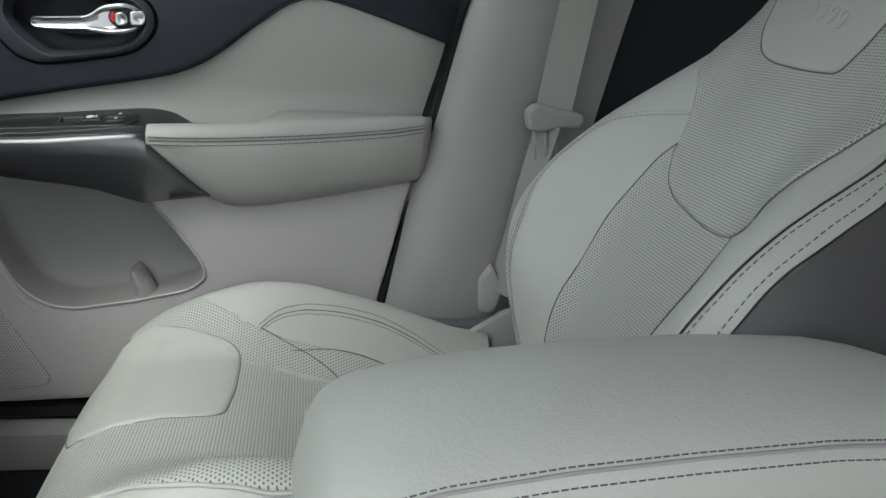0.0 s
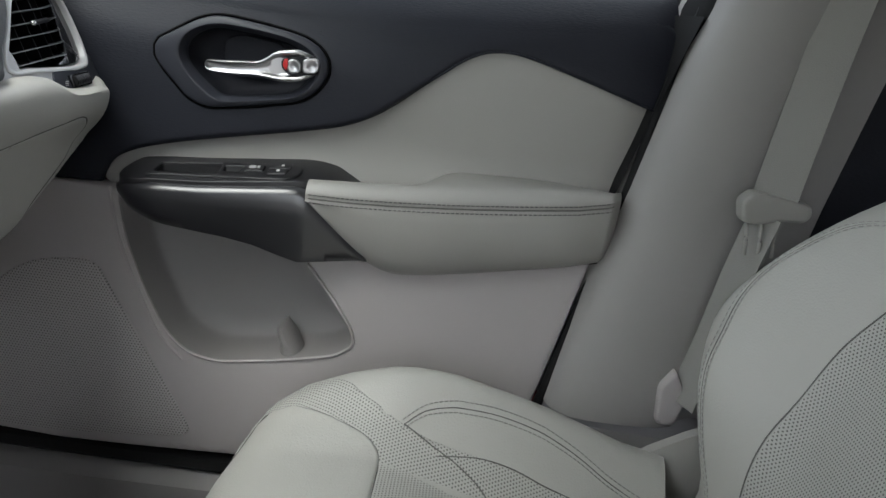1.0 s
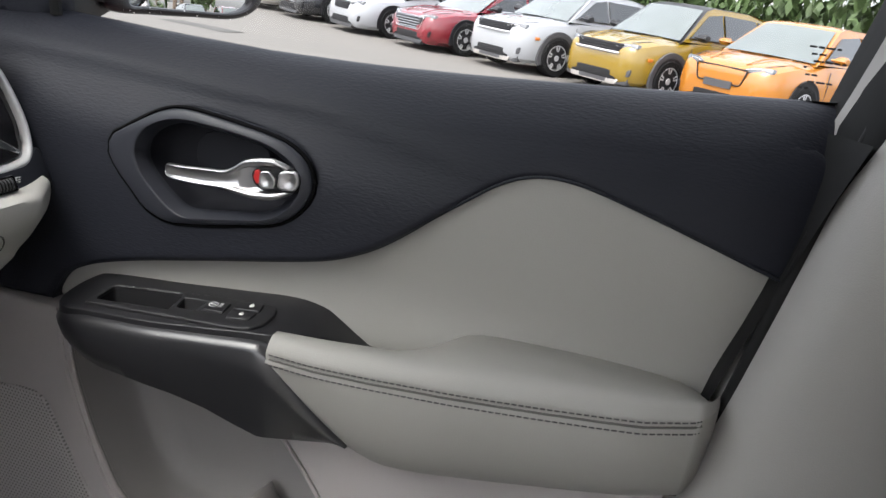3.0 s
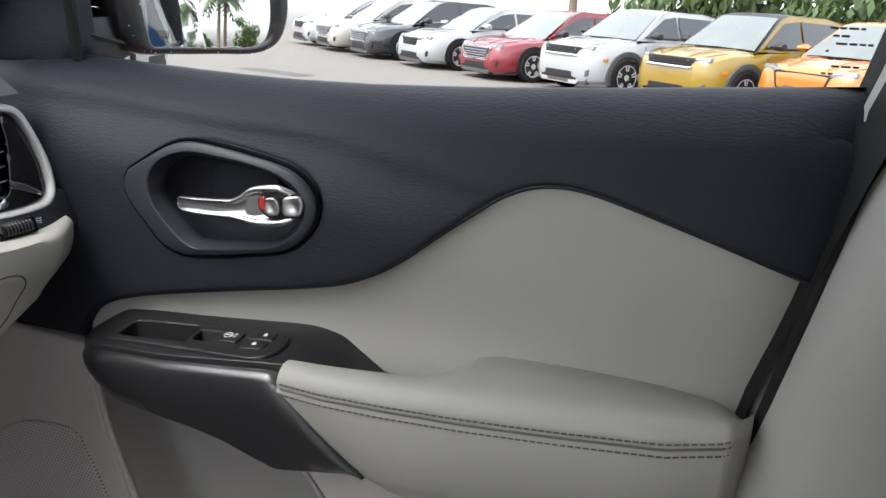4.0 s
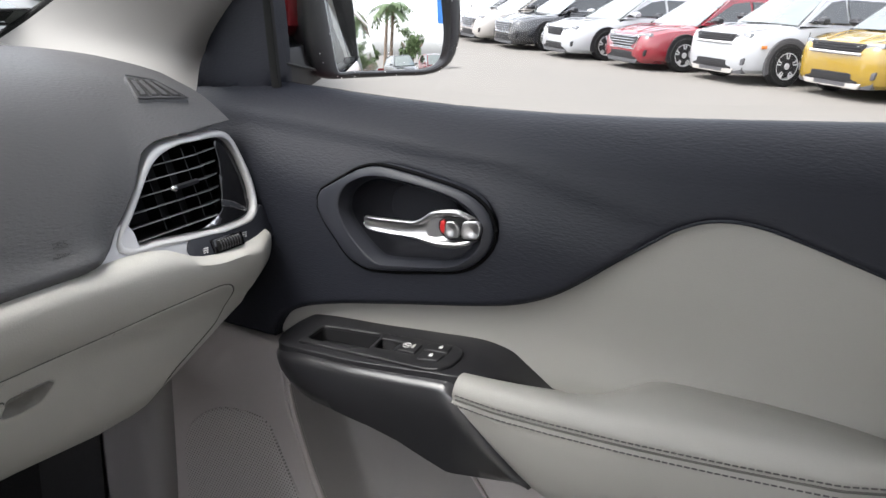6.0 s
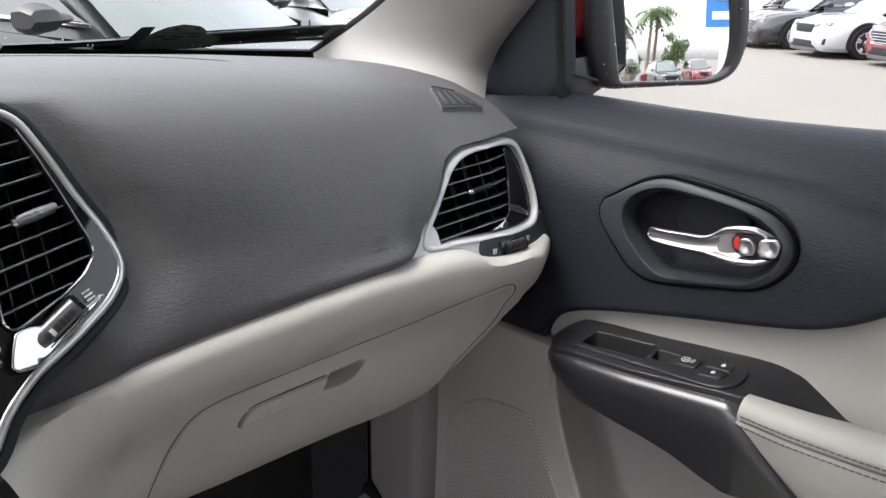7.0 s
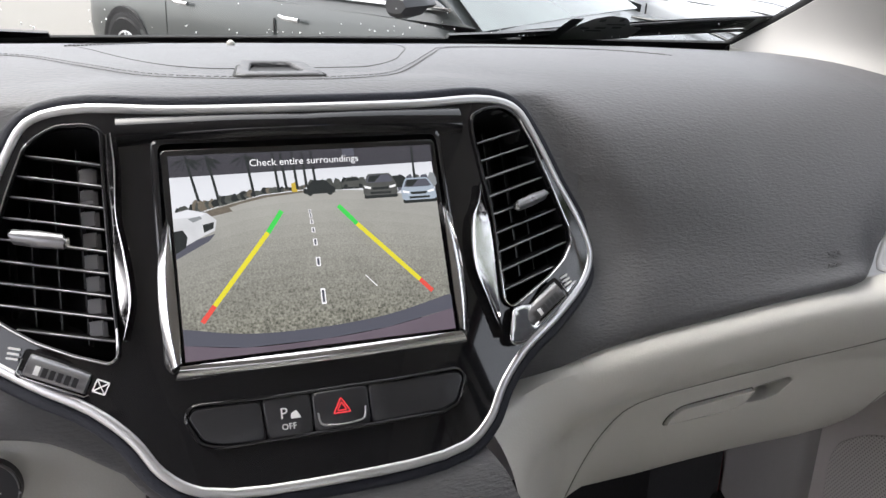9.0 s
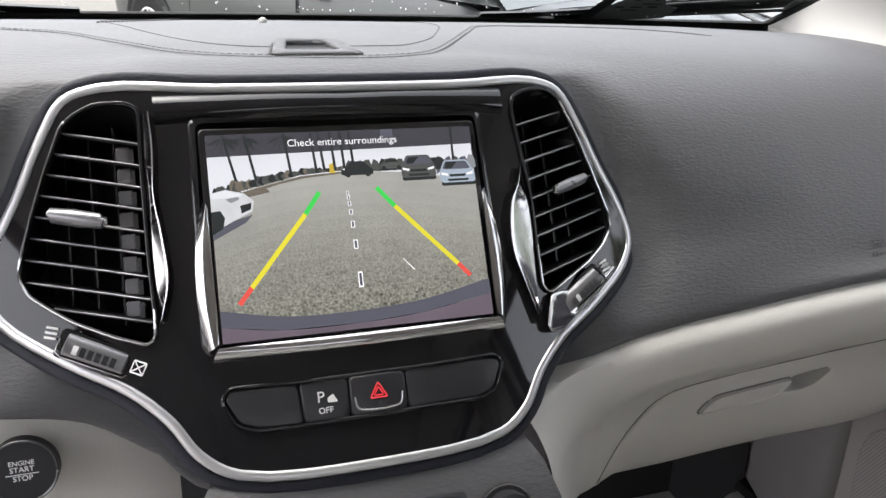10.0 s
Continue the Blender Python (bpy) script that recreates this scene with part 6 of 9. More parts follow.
L, R, T, B = -0.0862, 0.0865, 0.0015, -0.1268
draw("picture_sky", [(L, T), (R, T), (R, -0.035), (L, -0.035)], "sky")
ROAD_TOP = [(L, -0.042), (-0.07, -0.036), (-0.045, -0.029), (-0.01, -0.026), (0.03, -0.027), (0.06, -0.031), (R, -0.037)]
BANDS = 11
for k in range(BANDS):
    g = k / (BANDS - 1)
    LIT["road_%d" % k] = lit("lit road", (0.385 - 0.18 * g, 0.388 - 0.182 * g, 0.355 - 0.185 * g), fleck=0.25 + 1.9 * g * g, fleck_size=0.0005 + 0.0012 * g, blotch=0.12 + 0.1 * g, blotch_size=0.02)
    edge = curve([(u, v - (0.075 + v * 0.35 + 0.01) * g**1.1 * 1.05) for u, v in ROAD_TOP], 4)
    draw("picture_road", edge + [np.array(p) for p in ((R, B + 0.01), (L, B + 0.01))], "road_%d" % k)
draw("picture_verge", [(L, -0.0400), (-0.06, -0.0335), (-0.03, -0.0268), (0.0, -0.0250), (0.0, -0.0262), (-0.028, -0.0283), (-0.045, -0.0315), (-0.052, -0.0335), (-0.05, -0.0360), (L, -0.0425)], "verge")
scrub = random.Random(12)
for k in range(46):
    u = L + 0.004 + 0.0020 * k
    v = float(np.interp(u, [L, -0.06, -0.03, 0.005], [-0.0385, -0.0318, -0.0258, -0.0240]))
    h = float(np.interp(u, [L, -0.05, -0.02, 0.005], [0.0075, 0.0055, 0.0032, 0.0025])) * scrub.uniform(0.55, 1.25)
    draw("picture_shrub", [(max(L, u + 0.0026 * math.cos(a) * scrub.uniform(0.7, 1.1)), v + h * (0.4 + 0.6 * math.sin(a)) * scrub.uniform(0.75, 1.1)) for a in np.linspace(0, 2 * math.pi, 9, endpoint=False)], scrub.choice(("shrub", "shrub", "dark", "verge" if k % 3 else "shrub")))
for k in range(16):
    u = 0.002 + 0.0055 * k
    draw("picture_far_car", [(u - 0.003, -0.0262 - 0.0004 * k * (k > 10)), (u - 0.0028, -0.0225 + scrub.uniform(0, 0.002)), (u - 0.001, -0.0198 + scrub.uniform(0, 0.0022)), (u + 0.0018, -0.0198 + scrub.uniform(0, 0.0015)), (u + 0.003, -0.0225), (u + 0.0031, -0.0265)], scrub.choice(("dark", "shrub", "grey", "olive", "bumper")))
draw("picture_hydrant", [(-0.0118, -0.0262), (-0.0118, -0.0205), (-0.0085, -0.0195), (-0.0082, -0.0262)], "tail")
draw("caption_band", [(L, T), (R, T), (R, -0.0105), (L, -0.0125)], "band")
draw("picture_bumper", curve([(L, -0.1070), (-0.05, -0.1140), (-0.01, -0.1155), (0.04, -0.1125), (R, -0.1030)], 4) + [np.array(p) for p in ((R, -0.1130), (0.04, -0.1205), (0.0, -0.1230), (-0.05, -0.1225), (L, -0.1170))], "bumper")
draw("picture_lower", curve([(L, -0.1170), (-0.05, -0.1225), (0.0, -0.1230), (0.04, -0.1205), (R, -0.1130)], 4) + [np.array(p) for p in ((R, B), (L, B))], "below")
for u, lean, h in ((-0.070, 0.006, 0.030), (-0.058, 0.005, 0.030), (-0.036, 0.003, 0.028), (-0.020, 0.002, 0.027), (-0.015, 0.002, 0.026), (-0.008, 0.0015, 0.026), (-0.002, 0.001, 0.025), (0.004, 0.001, 0.024), (0.072, -0.0005, 0.026)):
    draw("picture_palm", [(u - lean - 0.0007, T - 0.0005), (u - lean + 0.0007, T - 0.0005), (u + 0.0009, T - h), (u - 0.0009, T - h)], "dark")
for u in (-0.076, -0.064, -0.040):
    for k in range(6):
        a = radians(200 + 28 * k)
        draw("picture_frond", [(u, -0.0006), (u + 0.006 * math.cos(a) + 0.0008, min(T - 0.0004, -0.0002 + 0.005 * math.sin(a))), (u + 0.0105 * math.cos(a) + 0.0002, min(T - 0.0004, -0.0025 + 0.0085 * math.sin(a))), (u + 0.006 * math.cos(a) - 0.0004, min(T - 0.0006, -0.0024 + 0.0055 * math.sin(a)))], "dark")
draw("picture_sign", [(0.024, T - 0.0003), (0.032, T - 0.0003), (0.032, -0.004), (0.024, -0.004)], "bumper")


def drawn_car(u, v, s, body, flip=1):
    draw("picture_car", [(u + flip * s * p, v + s * q) for p, q in ((-1.0, 0.05), (-0.98, 0.35), (-0.75, 0.50), (-0.45, 0.85), (0.35, 0.88), (0.68, 0.55), (0.98, 0.42), (1.0, 0.08), (0.8, 0.0), (-0.85, 0.0))], body)
    draw("picture_car_window", [(u + flip * s * p, v + s * q) for p, q in ((-0.65, 0.52), (-0.42, 0.78), (0.30, 0.80), (0.55, 0.55))], "dark")
    for p in (-0.65, 0.6):
        draw("picture_wheel", [(u + flip * s * p + 0.19 * s * math.cos(a), v + 0.07 * s + 0.19 * s * math.sin(a)) for a in np.linspace(0, 2 * math.pi, 12, endpoint=False)], "dark")


def drawn_front(u, v, s, body, lean=0.0):
    """A car seen from its front, s half its width."""
    at = lambda pts: [(u + s * p + lean * q * s, v + s * q) for p, q in pts]
    both = lambda half: half + [(-p, q) for p, q in half[::-1]]
    draw("picture_shade", at(both([(1.02, 0.06), (0.9, -0.05)])), "dark")
    draw("picture_wheel", at(both([(0.95, 0.30), (0.97, -0.02), (0.70, -0.02)])), "dark")
    draw("picture_car", at(both([(0.60, 1.38), (0.72, 1.25), (0.92, 0.86), (1.0, 0.72), (1.0, 0.22), (0.86, 0.12)])), body)
    draw("picture_car_window", at(both([(0.55, 1.30), (0.64, 1.22), (0.80, 0.90), (0.60, 0.86)])), "bumper")
    draw("picture_car_window", at([(-0.70, 0.92), (-0.55, 1.26), (0.10, 1.28), (-0.30, 0.90)]), "dark")
    draw("picture_grille", at(both([(0.50, 0.58), (0.42, 0.44)])), "dark")
    draw("picture_grille", at(both([(0.62, 0.32), (0.56, 0.20)])), "dark")
    for sx in (-1, 1):
        draw("picture_car_lamp", at([(sx * 0.52, 0.60), (sx * 0.92, 0.70), (sx * 0.90, 0.56), (sx * 0.56, 0.50)]), "white")


drawn_car(0.006, -0.0285, 0.0105, "dark", -1)
draw("picture_car_lamp", [(-0.0040, -0.0243), (-0.0020, -0.0238), (-0.0022, -0.0250)], "sky")
drawn_car(0.029, -0.0255, 0.008, "olive")
drawn_car(0.060, -0.0275, 0.0095, "dark")
drawn_front(0.047, -0.0335, 0.0118, "olive")
drawn_front(0.0738, -0.0385, 0.0122, "ice", -0.06)
draw("picture_shade", [(L, -0.055), (-0.075, -0.0535), (-0.062, -0.0500), (-0.066, -0.0545), (L, -0.0645)], "bumper")
draw("picture_white_car", [(L, -0.0355), (-0.077, -0.0335), (-0.066, -0.0365), (-0.0605, -0.0415), (-0.062, -0.0480), (-0.070, -0.0515), (-0.080, -0.0565), (L, -0.058)], "pale", smooth=False)
draw("picture_hood", [(L, -0.0358), (-0.077, -0.0340), (-0.067, -0.0368), (-0.070, -0.0385), (L, -0.0390)], "sky")
draw("picture_car_lamp", [(-0.0775, -0.0395), (-0.070, -0.0382), (-0.0690, -0.0400), (-0.0745, -0.0420)], "grey")
draw("picture_grille", [(-0.0690, -0.0440), (-0.0622, -0.0425), (-0.0628, -0.0465), (-0.0685, -0.0490)], "dark")
draw("picture_wheel", [(L, -0.047), (-0.081, -0.0465), (-0.0785, -0.051), (-0.080, -0.0575), (L, -0.061)], "dark")
for a, b, mat in (((-0.0200, -0.0385), (-0.0300, -0.0520), "green"), ((-0.0300, -0.0520), (-0.0665, -0.0950), "yellow"), ((-0.0665, -0.0950), (-0.0745, -0.1045), "red"), ((0.0170, -0.0375), (0.0280, -0.0505), "green"), ((0.0280, -0.0505), (0.0660, -0.0915), "yellow"), ((0.0660, -0.0915), (0.0735, -0.1000), "red")):
    a, b = np.array(a), np.array(b)
    n = np.array((-(b - a)[1], (b - a)[0]))
    n = n / np.linalg.norm(n) * 0.0015
    draw("guide_line", [a + n, b + n, b - n, a - n], mat)
for k, (u, v, h) in enumerate(((-0.0020, -0.0400, 0.0012), (-0.0018, -0.0430, 0.0013), (-0.0016, -0.0470, 0.0014), (-0.0012, -0.0525, 0.0016), (-0.0008, -0.0605, 0.0022), (-0.0003, -0.0735, 0.0030), (0.0004, -0.0960, 0.0050))):
    w = 0.0008 + 0.00012 * k
    draw("centre_dash", [(u - w, v - h), (u + w, v - h), (u + w, v + h), (u - w, v + h)], "white")
    draw("centre_dash_core", [(u - 0.55 * w, v - 0.8 * h), (u + 0.55 * w, v - 0.8 * h), (u + 0.55 * w, v + 0.8 * h), (u - 0.55 * w, v + 0.8 * h)], "bumper")
draw("picture_stick", [(0.0290, -0.0850), (0.0297, -0.0850), (0.0365, -0.0930), (0.0357, -0.0930)], "white")
text_into("caption", "Check entire surroundings", 0.0066, Matrix.Translation(flat(-0.0058 + 0.00002 * (LEVEL[0] + 6))(-0.0015, -0.0062)) @ STACK_M, LIT["white"], screen, thick=0.0, label="white caption on the screen")

# lower stack: charcoal apron with dial and buttons, start button on the light panel beside the column
loft("apron", [[stack(u, v, -0.006 + 0.9 * u * u * 0.5 + d) for u in np.linspace(-1, 1, 19) * lerp_rows(v, [(-0.42, 0.126), (-0.33, 0.124), (-0.27, 0.122), (-0.246, 0.118), (-0.225, 0.110), (-0.204, 0.098)])] for v, d in ((-0.204, -0.012), (-0.213, -0.002), (-0.225, 0.002), (-0.25, 0.004), (-0.33, 0.004), (-0.42, 0.004))], PAD, centre, "charcoal lower stack")
dial_m = Matrix.Translation(stack(0.076, -0.2535, 0.004)) @ STACK_M
bm = bmesh.new()
for r, z0, z1 in ((0.0185, 0.0, 0.004), (0.0155, 0.004, 0.015)):
    bmesh.ops.create_cone(bm, cap_ends=True, segments=36, radius1=r, radius2=r - 0.001, depth=z1 - z0, matrix=dial_m @ Matrix.Translation((0, 0, (z0 + z1) / 2)))
dial = part("dial", bm, BLACK, centre, "black rotary dial with chrome ring")
tube("ring", [dial_m @ Vector((0.0185 * math.cos(a), 0.0185 * math.sin(a), 0.003)) for a in np.linspace(0, 2 * math.pi, 36, endpoint=False)], 0.0011, CHROME, dial, closed=True)
panel("lower_button", rounded([(0.018, -0.234), (0.052, -0.236), (0.052, -0.25), (0.018, -0.25)], 0.003, 3), lambda u, v: stack(u, v, 0.001 + 0.45 * u * u), OUTV, BLACK, centre, "black button", step=0.02, bulge=0.0015, depth=0.004)

driver_panel = loft("driver_panel", [[(x, y + 0.02, z) for y, z in ((-0.020, smooth_rows(x, LIP) - 0.006), (-0.034, smooth_rows(x, LIP) - 0.010), (-0.040, smooth_rows(x, LIP) - 0.03), (-0.045, smooth_rows(x, LIP) - 0.06), (-0.045, 0.98), (-0.045, 0.92), (-0.04, 0.80))] for x in np.arange(-0.40, -0.115, 0.02)], DASH_LIGHT, dash, "light grey panel by the steering column")
start_m = Matrix.Translation((-0.2069, -0.036, 1.058)) @ Matrix.Rotation(radians(78), 4, 'X')
bm = bmesh.new()
bmesh.ops.create_cone(bm, cap_ends=True, segments=40, radius1=0.0202, radius2=0.0191, depth=0.008, matrix=start_m)
start_ob = part("start_button", bm, BLACK, dash, "round black start button with white words")
tube("ring", [start_m @ Vector((0.0194 * math.cos(a), 0.0194 * math.sin(a), 0.0042)) for a in np.linspace(0, 2 * math.pi, 40, endpoint=False)], 0.001, TRIM, start_ob, closed=True)
for words, v, size in (("ENGINE", 0.0056, 0.0040), ("START", 0.0015, 0.0046), ("STOP", -0.0040, 0.0046)):
    text_into("word", words, size, start_m @ Matrix.Translation((0, v, 0.0043)), WHITE, start_ob)
box("line", (-0.009, -0.0016, 0.0041), (0.009, -0.0012, 0.0045), WHITE, start_ob, m=start_m)


# ---- passenger seat ----
seat = thing("passenger_seat", "light grey leather passenger seat with perforated panels", "car seat")
SX = 0.355


def cushion_z(x, y):
    u = x - SX
    nose = -0.237 - 0.08 * u * u - 0.5 * abs(u)**3
    back = nose - y
    z = lerp_rows(back, [(-0.01, 0.60), (0.0, 0.655), (0.005, 0.698), (0.018, 0.731), (0.04, 0.753), (0.075, 0.769), (0.12, 0.776), (0.17, 0.776), (0.21, 0.768), (0.26, 0.752), (0.36, 0.728), (0.55, 0.705)])
    a = abs(u)
    rise = lerp_rows(y, [(-0.80, 0.055), (-0.70, 0.062), (-0.60, 0.085), (-0.50, 0.085), (-0.44, 0.070), (-0.38, 0.050), (-0.32, 0.030), (-0.28, 0.016), (-0.25, 0.0)])
    w = lerp_rows(a, [(0.0, 0.0), (0.105, 0.0), (0.15, 0.35), (0.19, 0.85), (0.212, 1.0), (0.23, 0.93), (0.246, 0.6), (0.254, 0.2)])
    fall = lerp_rows(a, [(0.2, 0.0), (0.235, 0.010), (0.248, 0.028), (0.256, 0.06), (0.258, 0.12)])
    return z + rise * w - fall


def cushion_point(x, y):
    return (x, y, cushion_z(x, y))


us = [SX + s * a for s, a in [(-1, q) for q in (0.258, 0.256, 0.252, 0.246, 0.238, 0.228, 0.218, 0.208, 0.196, 0.184, 0.17, 0.155, 0.14, 0.125, 0.11, 0.09, 0.06, 0.03)] + [(1, q) for q in (0.0, 0.03, 0.06, 0.09, 0.11, 0.125, 0.14, 0.155, 0.17, 0.184, 0.196, 0.208, 0.218, 0.228, 0.238, 0.246, 0.252, 0.256, 0.258)]]


def nose_y(x):
    u = x - SX
    return -0.237 - 0.08 * u * u - 0.5 * abs(u)**3


rows = []
for back in (0.0, 0.003, 0.007, 0.012, 0.02, 0.03, 0.042, 0.056, 0.075, 0.1, 0.125, 0.15, 0.175, 0.2, 0.225, 0.25, 0.275, 0.3, 0.33, 0.36, 0.39, 0.42, 0.45, 0.5):
    rows.append([cushion_point(x, nose_y(x) - back) for x in us])
bm = bmesh.new()
loft_into(bm, [[(x, nose_y(x) + 0.02 - 0.02, 0.52) for x in us]] + rows)
cushion = part("seat_cushion", bm, LEATHER, seat, "light grey leather seat cushion")


def cushion_sheet(name, outline, mat, lift, label, bulge=0.003):
    return panel(name, outline, lambda x, y: Vector(cushion_point(x, y)) + Vector((0, 0, lift)), (0, 0.25, 1), mat, seat, label, step=0.012, bulge=bulge, depth=0.004)


PERF = [(0.165, -0.272), (0.25, -0.247), (SX, -0.242), (0.46, -0.246), (0.545, -0.268), (0.560, -0.31), (0.559, -0.355), (0.528, -0.399), (0.508, -0.440), (0.501, -0.48), (0.501, -0.53), (0.500, -0.565), (0.493, -0.61), (0.478, -0.70), (0.242, -0.70), (0.20, -0.62), (0.150, -0.55), (0.126, -0.49), (0.128, -0.438), (0.140, -0.387), (0.154, -0.33)]
cushion_sheet("perforated_panel", curve(PERF, 3, True), LEATHER_PERF, 0.0015, "perforated leather cushion middle")
PATCH = [(0.318, -0.268), (0.321, -0.345), (0.325, -0.405), (0.334, -0.4165), (0.386, -0.4225), (0.455, -0.4225), (0.472, -0.420), (0.487, -0.403), (0.502, -0.373), (0.516, -0.343), (0.533, -0.308), (0.538, -0.276), (0.45, -0.254), (0.38, -0.249)]
tube("seam", [Vector(cushion_point(*p)) + Vector((0, 0, 0.0012)) for p in rounded(PATCH, 0.012, 3)], 0.0009, FOLD, seat, closed=True)
cushion_sheet("cushion_patch", rounded(PATCH, 0.012, 3), LEATHER, 0.0042, "smooth leather front patch", 0.004)


def on_cushion(pts, lift):
    return [Vector(cushion_point(x, y)) + Vector((0, 0, lift)) for x, y in curve(pts, 8)]


SIDE = [(0.506, -0.440), (0.5225, -0.463), (0.530, -0.486), (0.534, -0.510), (0.5375, -0.548), (0.536, -0.599), (0.529, -0.639), (0.517, -0.676), (0.505, -0.72)]
for d in (-0.0045, 0.0045):
    stitching("stitching", on_cushion([(x + d, y) for x, y in SIDE], 0.0012), THREAD_G, seat, label="grey thread stitching")
tube("seam", on_cushion(SIDE, -0.0002), 0.0007, FOLD, seat)
tube("seam", on_cushion([(0.486, -0.480), (0.492, -0.500), (0.499, -0.530), (0.500, -0.565), (0.494, -0.605), (0.480, -0.70)], 0.0012), 0.0008, FOLD, seat)
# crease across the perforated middle
tube("seam", on_cushion([(0.507, -0.442), (0.495, -0.474), (0.484, -0.508), (0.464, -0.54), (0.42, -0.565), (SX, -0.572), (0.28, -0.562)], 0.0014), 0.0008, FOLD, seat)
tube("piping", on_cushion([(0.160, -0.285), (0.152, -0.335), (0.138, -0.387), (0.126, -0.438), (0.124, -0.49), (0.148, -0.55)], 0.001), 0.0020, LEATHER, seat)
# cushion base below
loft("seat_base", [[(SX + s, y, 0.62) for s in (-0.25, 0.25)] + [(SX + s, y, 0.44) for s in (0.23, -0.23)] for y in (-0.27, -0.85)], BLACK, seat, "black seat base", closed=True, caps=True)

# backrest in its own leaning frame: u across, w up the back, h out of it
RECLINE = radians(27)
BACK_O, BACK_W, BACK_H = Vector((0.335, -0.765, 0.74)), Vector((0, -math.sin(RECLINE), math.cos(RECLINE))), Vector((0, math.cos(RECLINE), math.sin(RECLINE)))
HALF = [(-0.08, 0.20), (0.02, 0.207), (0.08, 0.218), (0.134, 0.246), (0.19, 0.284), (0.26, 0.279), (0.33, 0.262), (0.40, 0.235), (0.45, 0.208), (0.475, 0.192), (0.50, 0.178), (0.55, 0.160), (0.62, 0.145), (0.68, 0.13)]


def back_h(u, w):
    half = smooth_rows(w, HALF)
    a = abs(u)
    rise = smooth_rows(w, [(-0.08, 0.0), (0.02, 0.006), (0.08, 0.052), (0.13, 0.083), (0.19, 0.094), (0.26, 0.088), (0.34, 0.066), (0.42, 0.034), (0.48, 0.012), (0.54, 0.0), (0.68, 0.0)])
    if u < 0:
        rise = smooth_rows(w, [(-0.08, 0.0), (0.02, 0.006), (0.08, 0.052), (0.13, 0.083), (0.19, 0.094), (0.26, 0.084), (0.34, 0.054), (0.42, 0.020), (0.48, 0.004), (0.54, 0.0), (0.68, 0.0)])
    k = a / half
    lift = smooth_rows(k, [(0.0, 0.0), (0.30, 0.02), (0.42, 0.16), (0.55, 0.55), (0.68, 0.88), (0.78, 1.0), (0.88, 0.93), (0.95, 0.70), (0.985, 0.4), (1.0, 0.12)])
    edge = lerp_rows(k, [(0.0, 0.0), (0.8, 0.002), (0.9, 0.008), (0.96, 0.018), (0.99, 0.034), (1.0, 0.05)])
    crown = 0.012 * math.cos(min(1.0, k) * math.pi / 2) * math.sin(min(1.0, max(0.0, w / 0.5)) * math.pi)
    return rise * lift - edge + crown


def back_point(u, w, lift=0.0):
    return BACK_O + Vector((u, 0, 0)) + BACK_W * w + BACK_H * (back_h(u, w) + lift)


ks = np.concatenate([-np.array((1.0, 0.992, 0.975, 0.95, 0.92, 0.88, 0.84, 0.79, 0.74, 0.68, 0.62, 0.56, 0.5, 0.44, 0.38, 0.3, 0.2, 0.1)), (0.0,), np.array((0.1, 0.2, 0.3, 0.38, 0.44, 0.5, 0.56, 0.62, 0.68, 0.74, 0.79, 0.84, 0.88, 0.92, 0.95, 0.975, 0.992, 1.0))])
secs = []
for w in np.arange(-0.08, 0.681, 0.02):
    half = smooth_rows(w, HALF)
    side = [BACK_O + Vector((s * half * 0.97, 0, 0)) + BACK_W * w - BACK_H * 0.12 for s in (-1, 1)]
    secs.append([side[0]] + [back_point(k * half, w) for k in ks] + [side[1]])
loft("backrest", secs, LEATHER, seat, "light grey leather backrest with side bolsters", closed=True, caps=True)


def back_sheet(name, outline, mat, lift, label, bulge=0.003):
    return panel(name, outline, lambda u, w: back_point(u, w, lift), BACK_H, mat, seat, label, step=0.014, bulge=bulge, depth=0.004)


MID = [(0.084, 0.02), (0.104, 0.092), (0.114, 0.145), (0.121, 0.196), (0.122, 0.241), (0.116, 0.290), (0.108, 0.335), (0.099, 0.356)]
MID_NEAR = [(-0.092, 0.345), (-0.094, 0.300), (-0.087, 0.248), (-0.070, 0.172), (-0.062, 0.10), (-0.058, 0.02)]
lower = [np.array(p) for p in curve(MID, 4)] + [np.array(p) for p in curve(MID_NEAR, 4)]
back_sheet("perforated_panel", lower, LEATHER_PERF, 0.0015, "perforated leather lower back panel")
UP = [(0.098, 0.355), (0.110, 0.395), (0.118, 0.415), (0.137, 0.440), (0.152, 0.470), (0.155, 0.53), (0.140, 0.60), (0.125, 0.66)]
UP_NEAR = [(-0.135, 0.66), (-0.165, 0.58), (-0.180, 0.50), (-0.183, 0.43), (-0.178, 0.385), (-0.160, 0.346), (-0.122, 0.312), (-0.097, 0.294)]
FOOT = [(-0.088, 0.2885), (-0.065, 0.2855), (-0.030, 0.287), (-0.002, 0.291), (0.020, 0.294), (0.043, 0.299), (0.072, 0.312), (0.086, 0.326), (0.095, 0.342)]
shield = [np.array(p) for p in curve(UP, 4)] + [np.array(p) for p in curve(UP_NEAR, 4)] + [np.array(p) for p in FOOT]
back_sheet("upper_panel", shield, LEATHER_PERF, 0.0035, "perforated leather upper back panel", 0.005)
LOGO = [(0.128, 0.66), (0.118, 0.57), (0.098, 0.515), (0.074, 0.485), (0.046, 0.473), (0.0, 0.4675), (-0.052, 0.466), (-0.071, 0.469), (-0.078, 0.487), (-0.086, 0.521), (-0.098, 0.58), (-0.112, 0.66)]
low_edge = UP_NEAR[3:] + FOOT + [(0.098, 0.355)]
tube("seam", [back_point(u, w, 0.0012) for u, w in curve(low_edge, 5)], 0.0008, FOLD, seat)
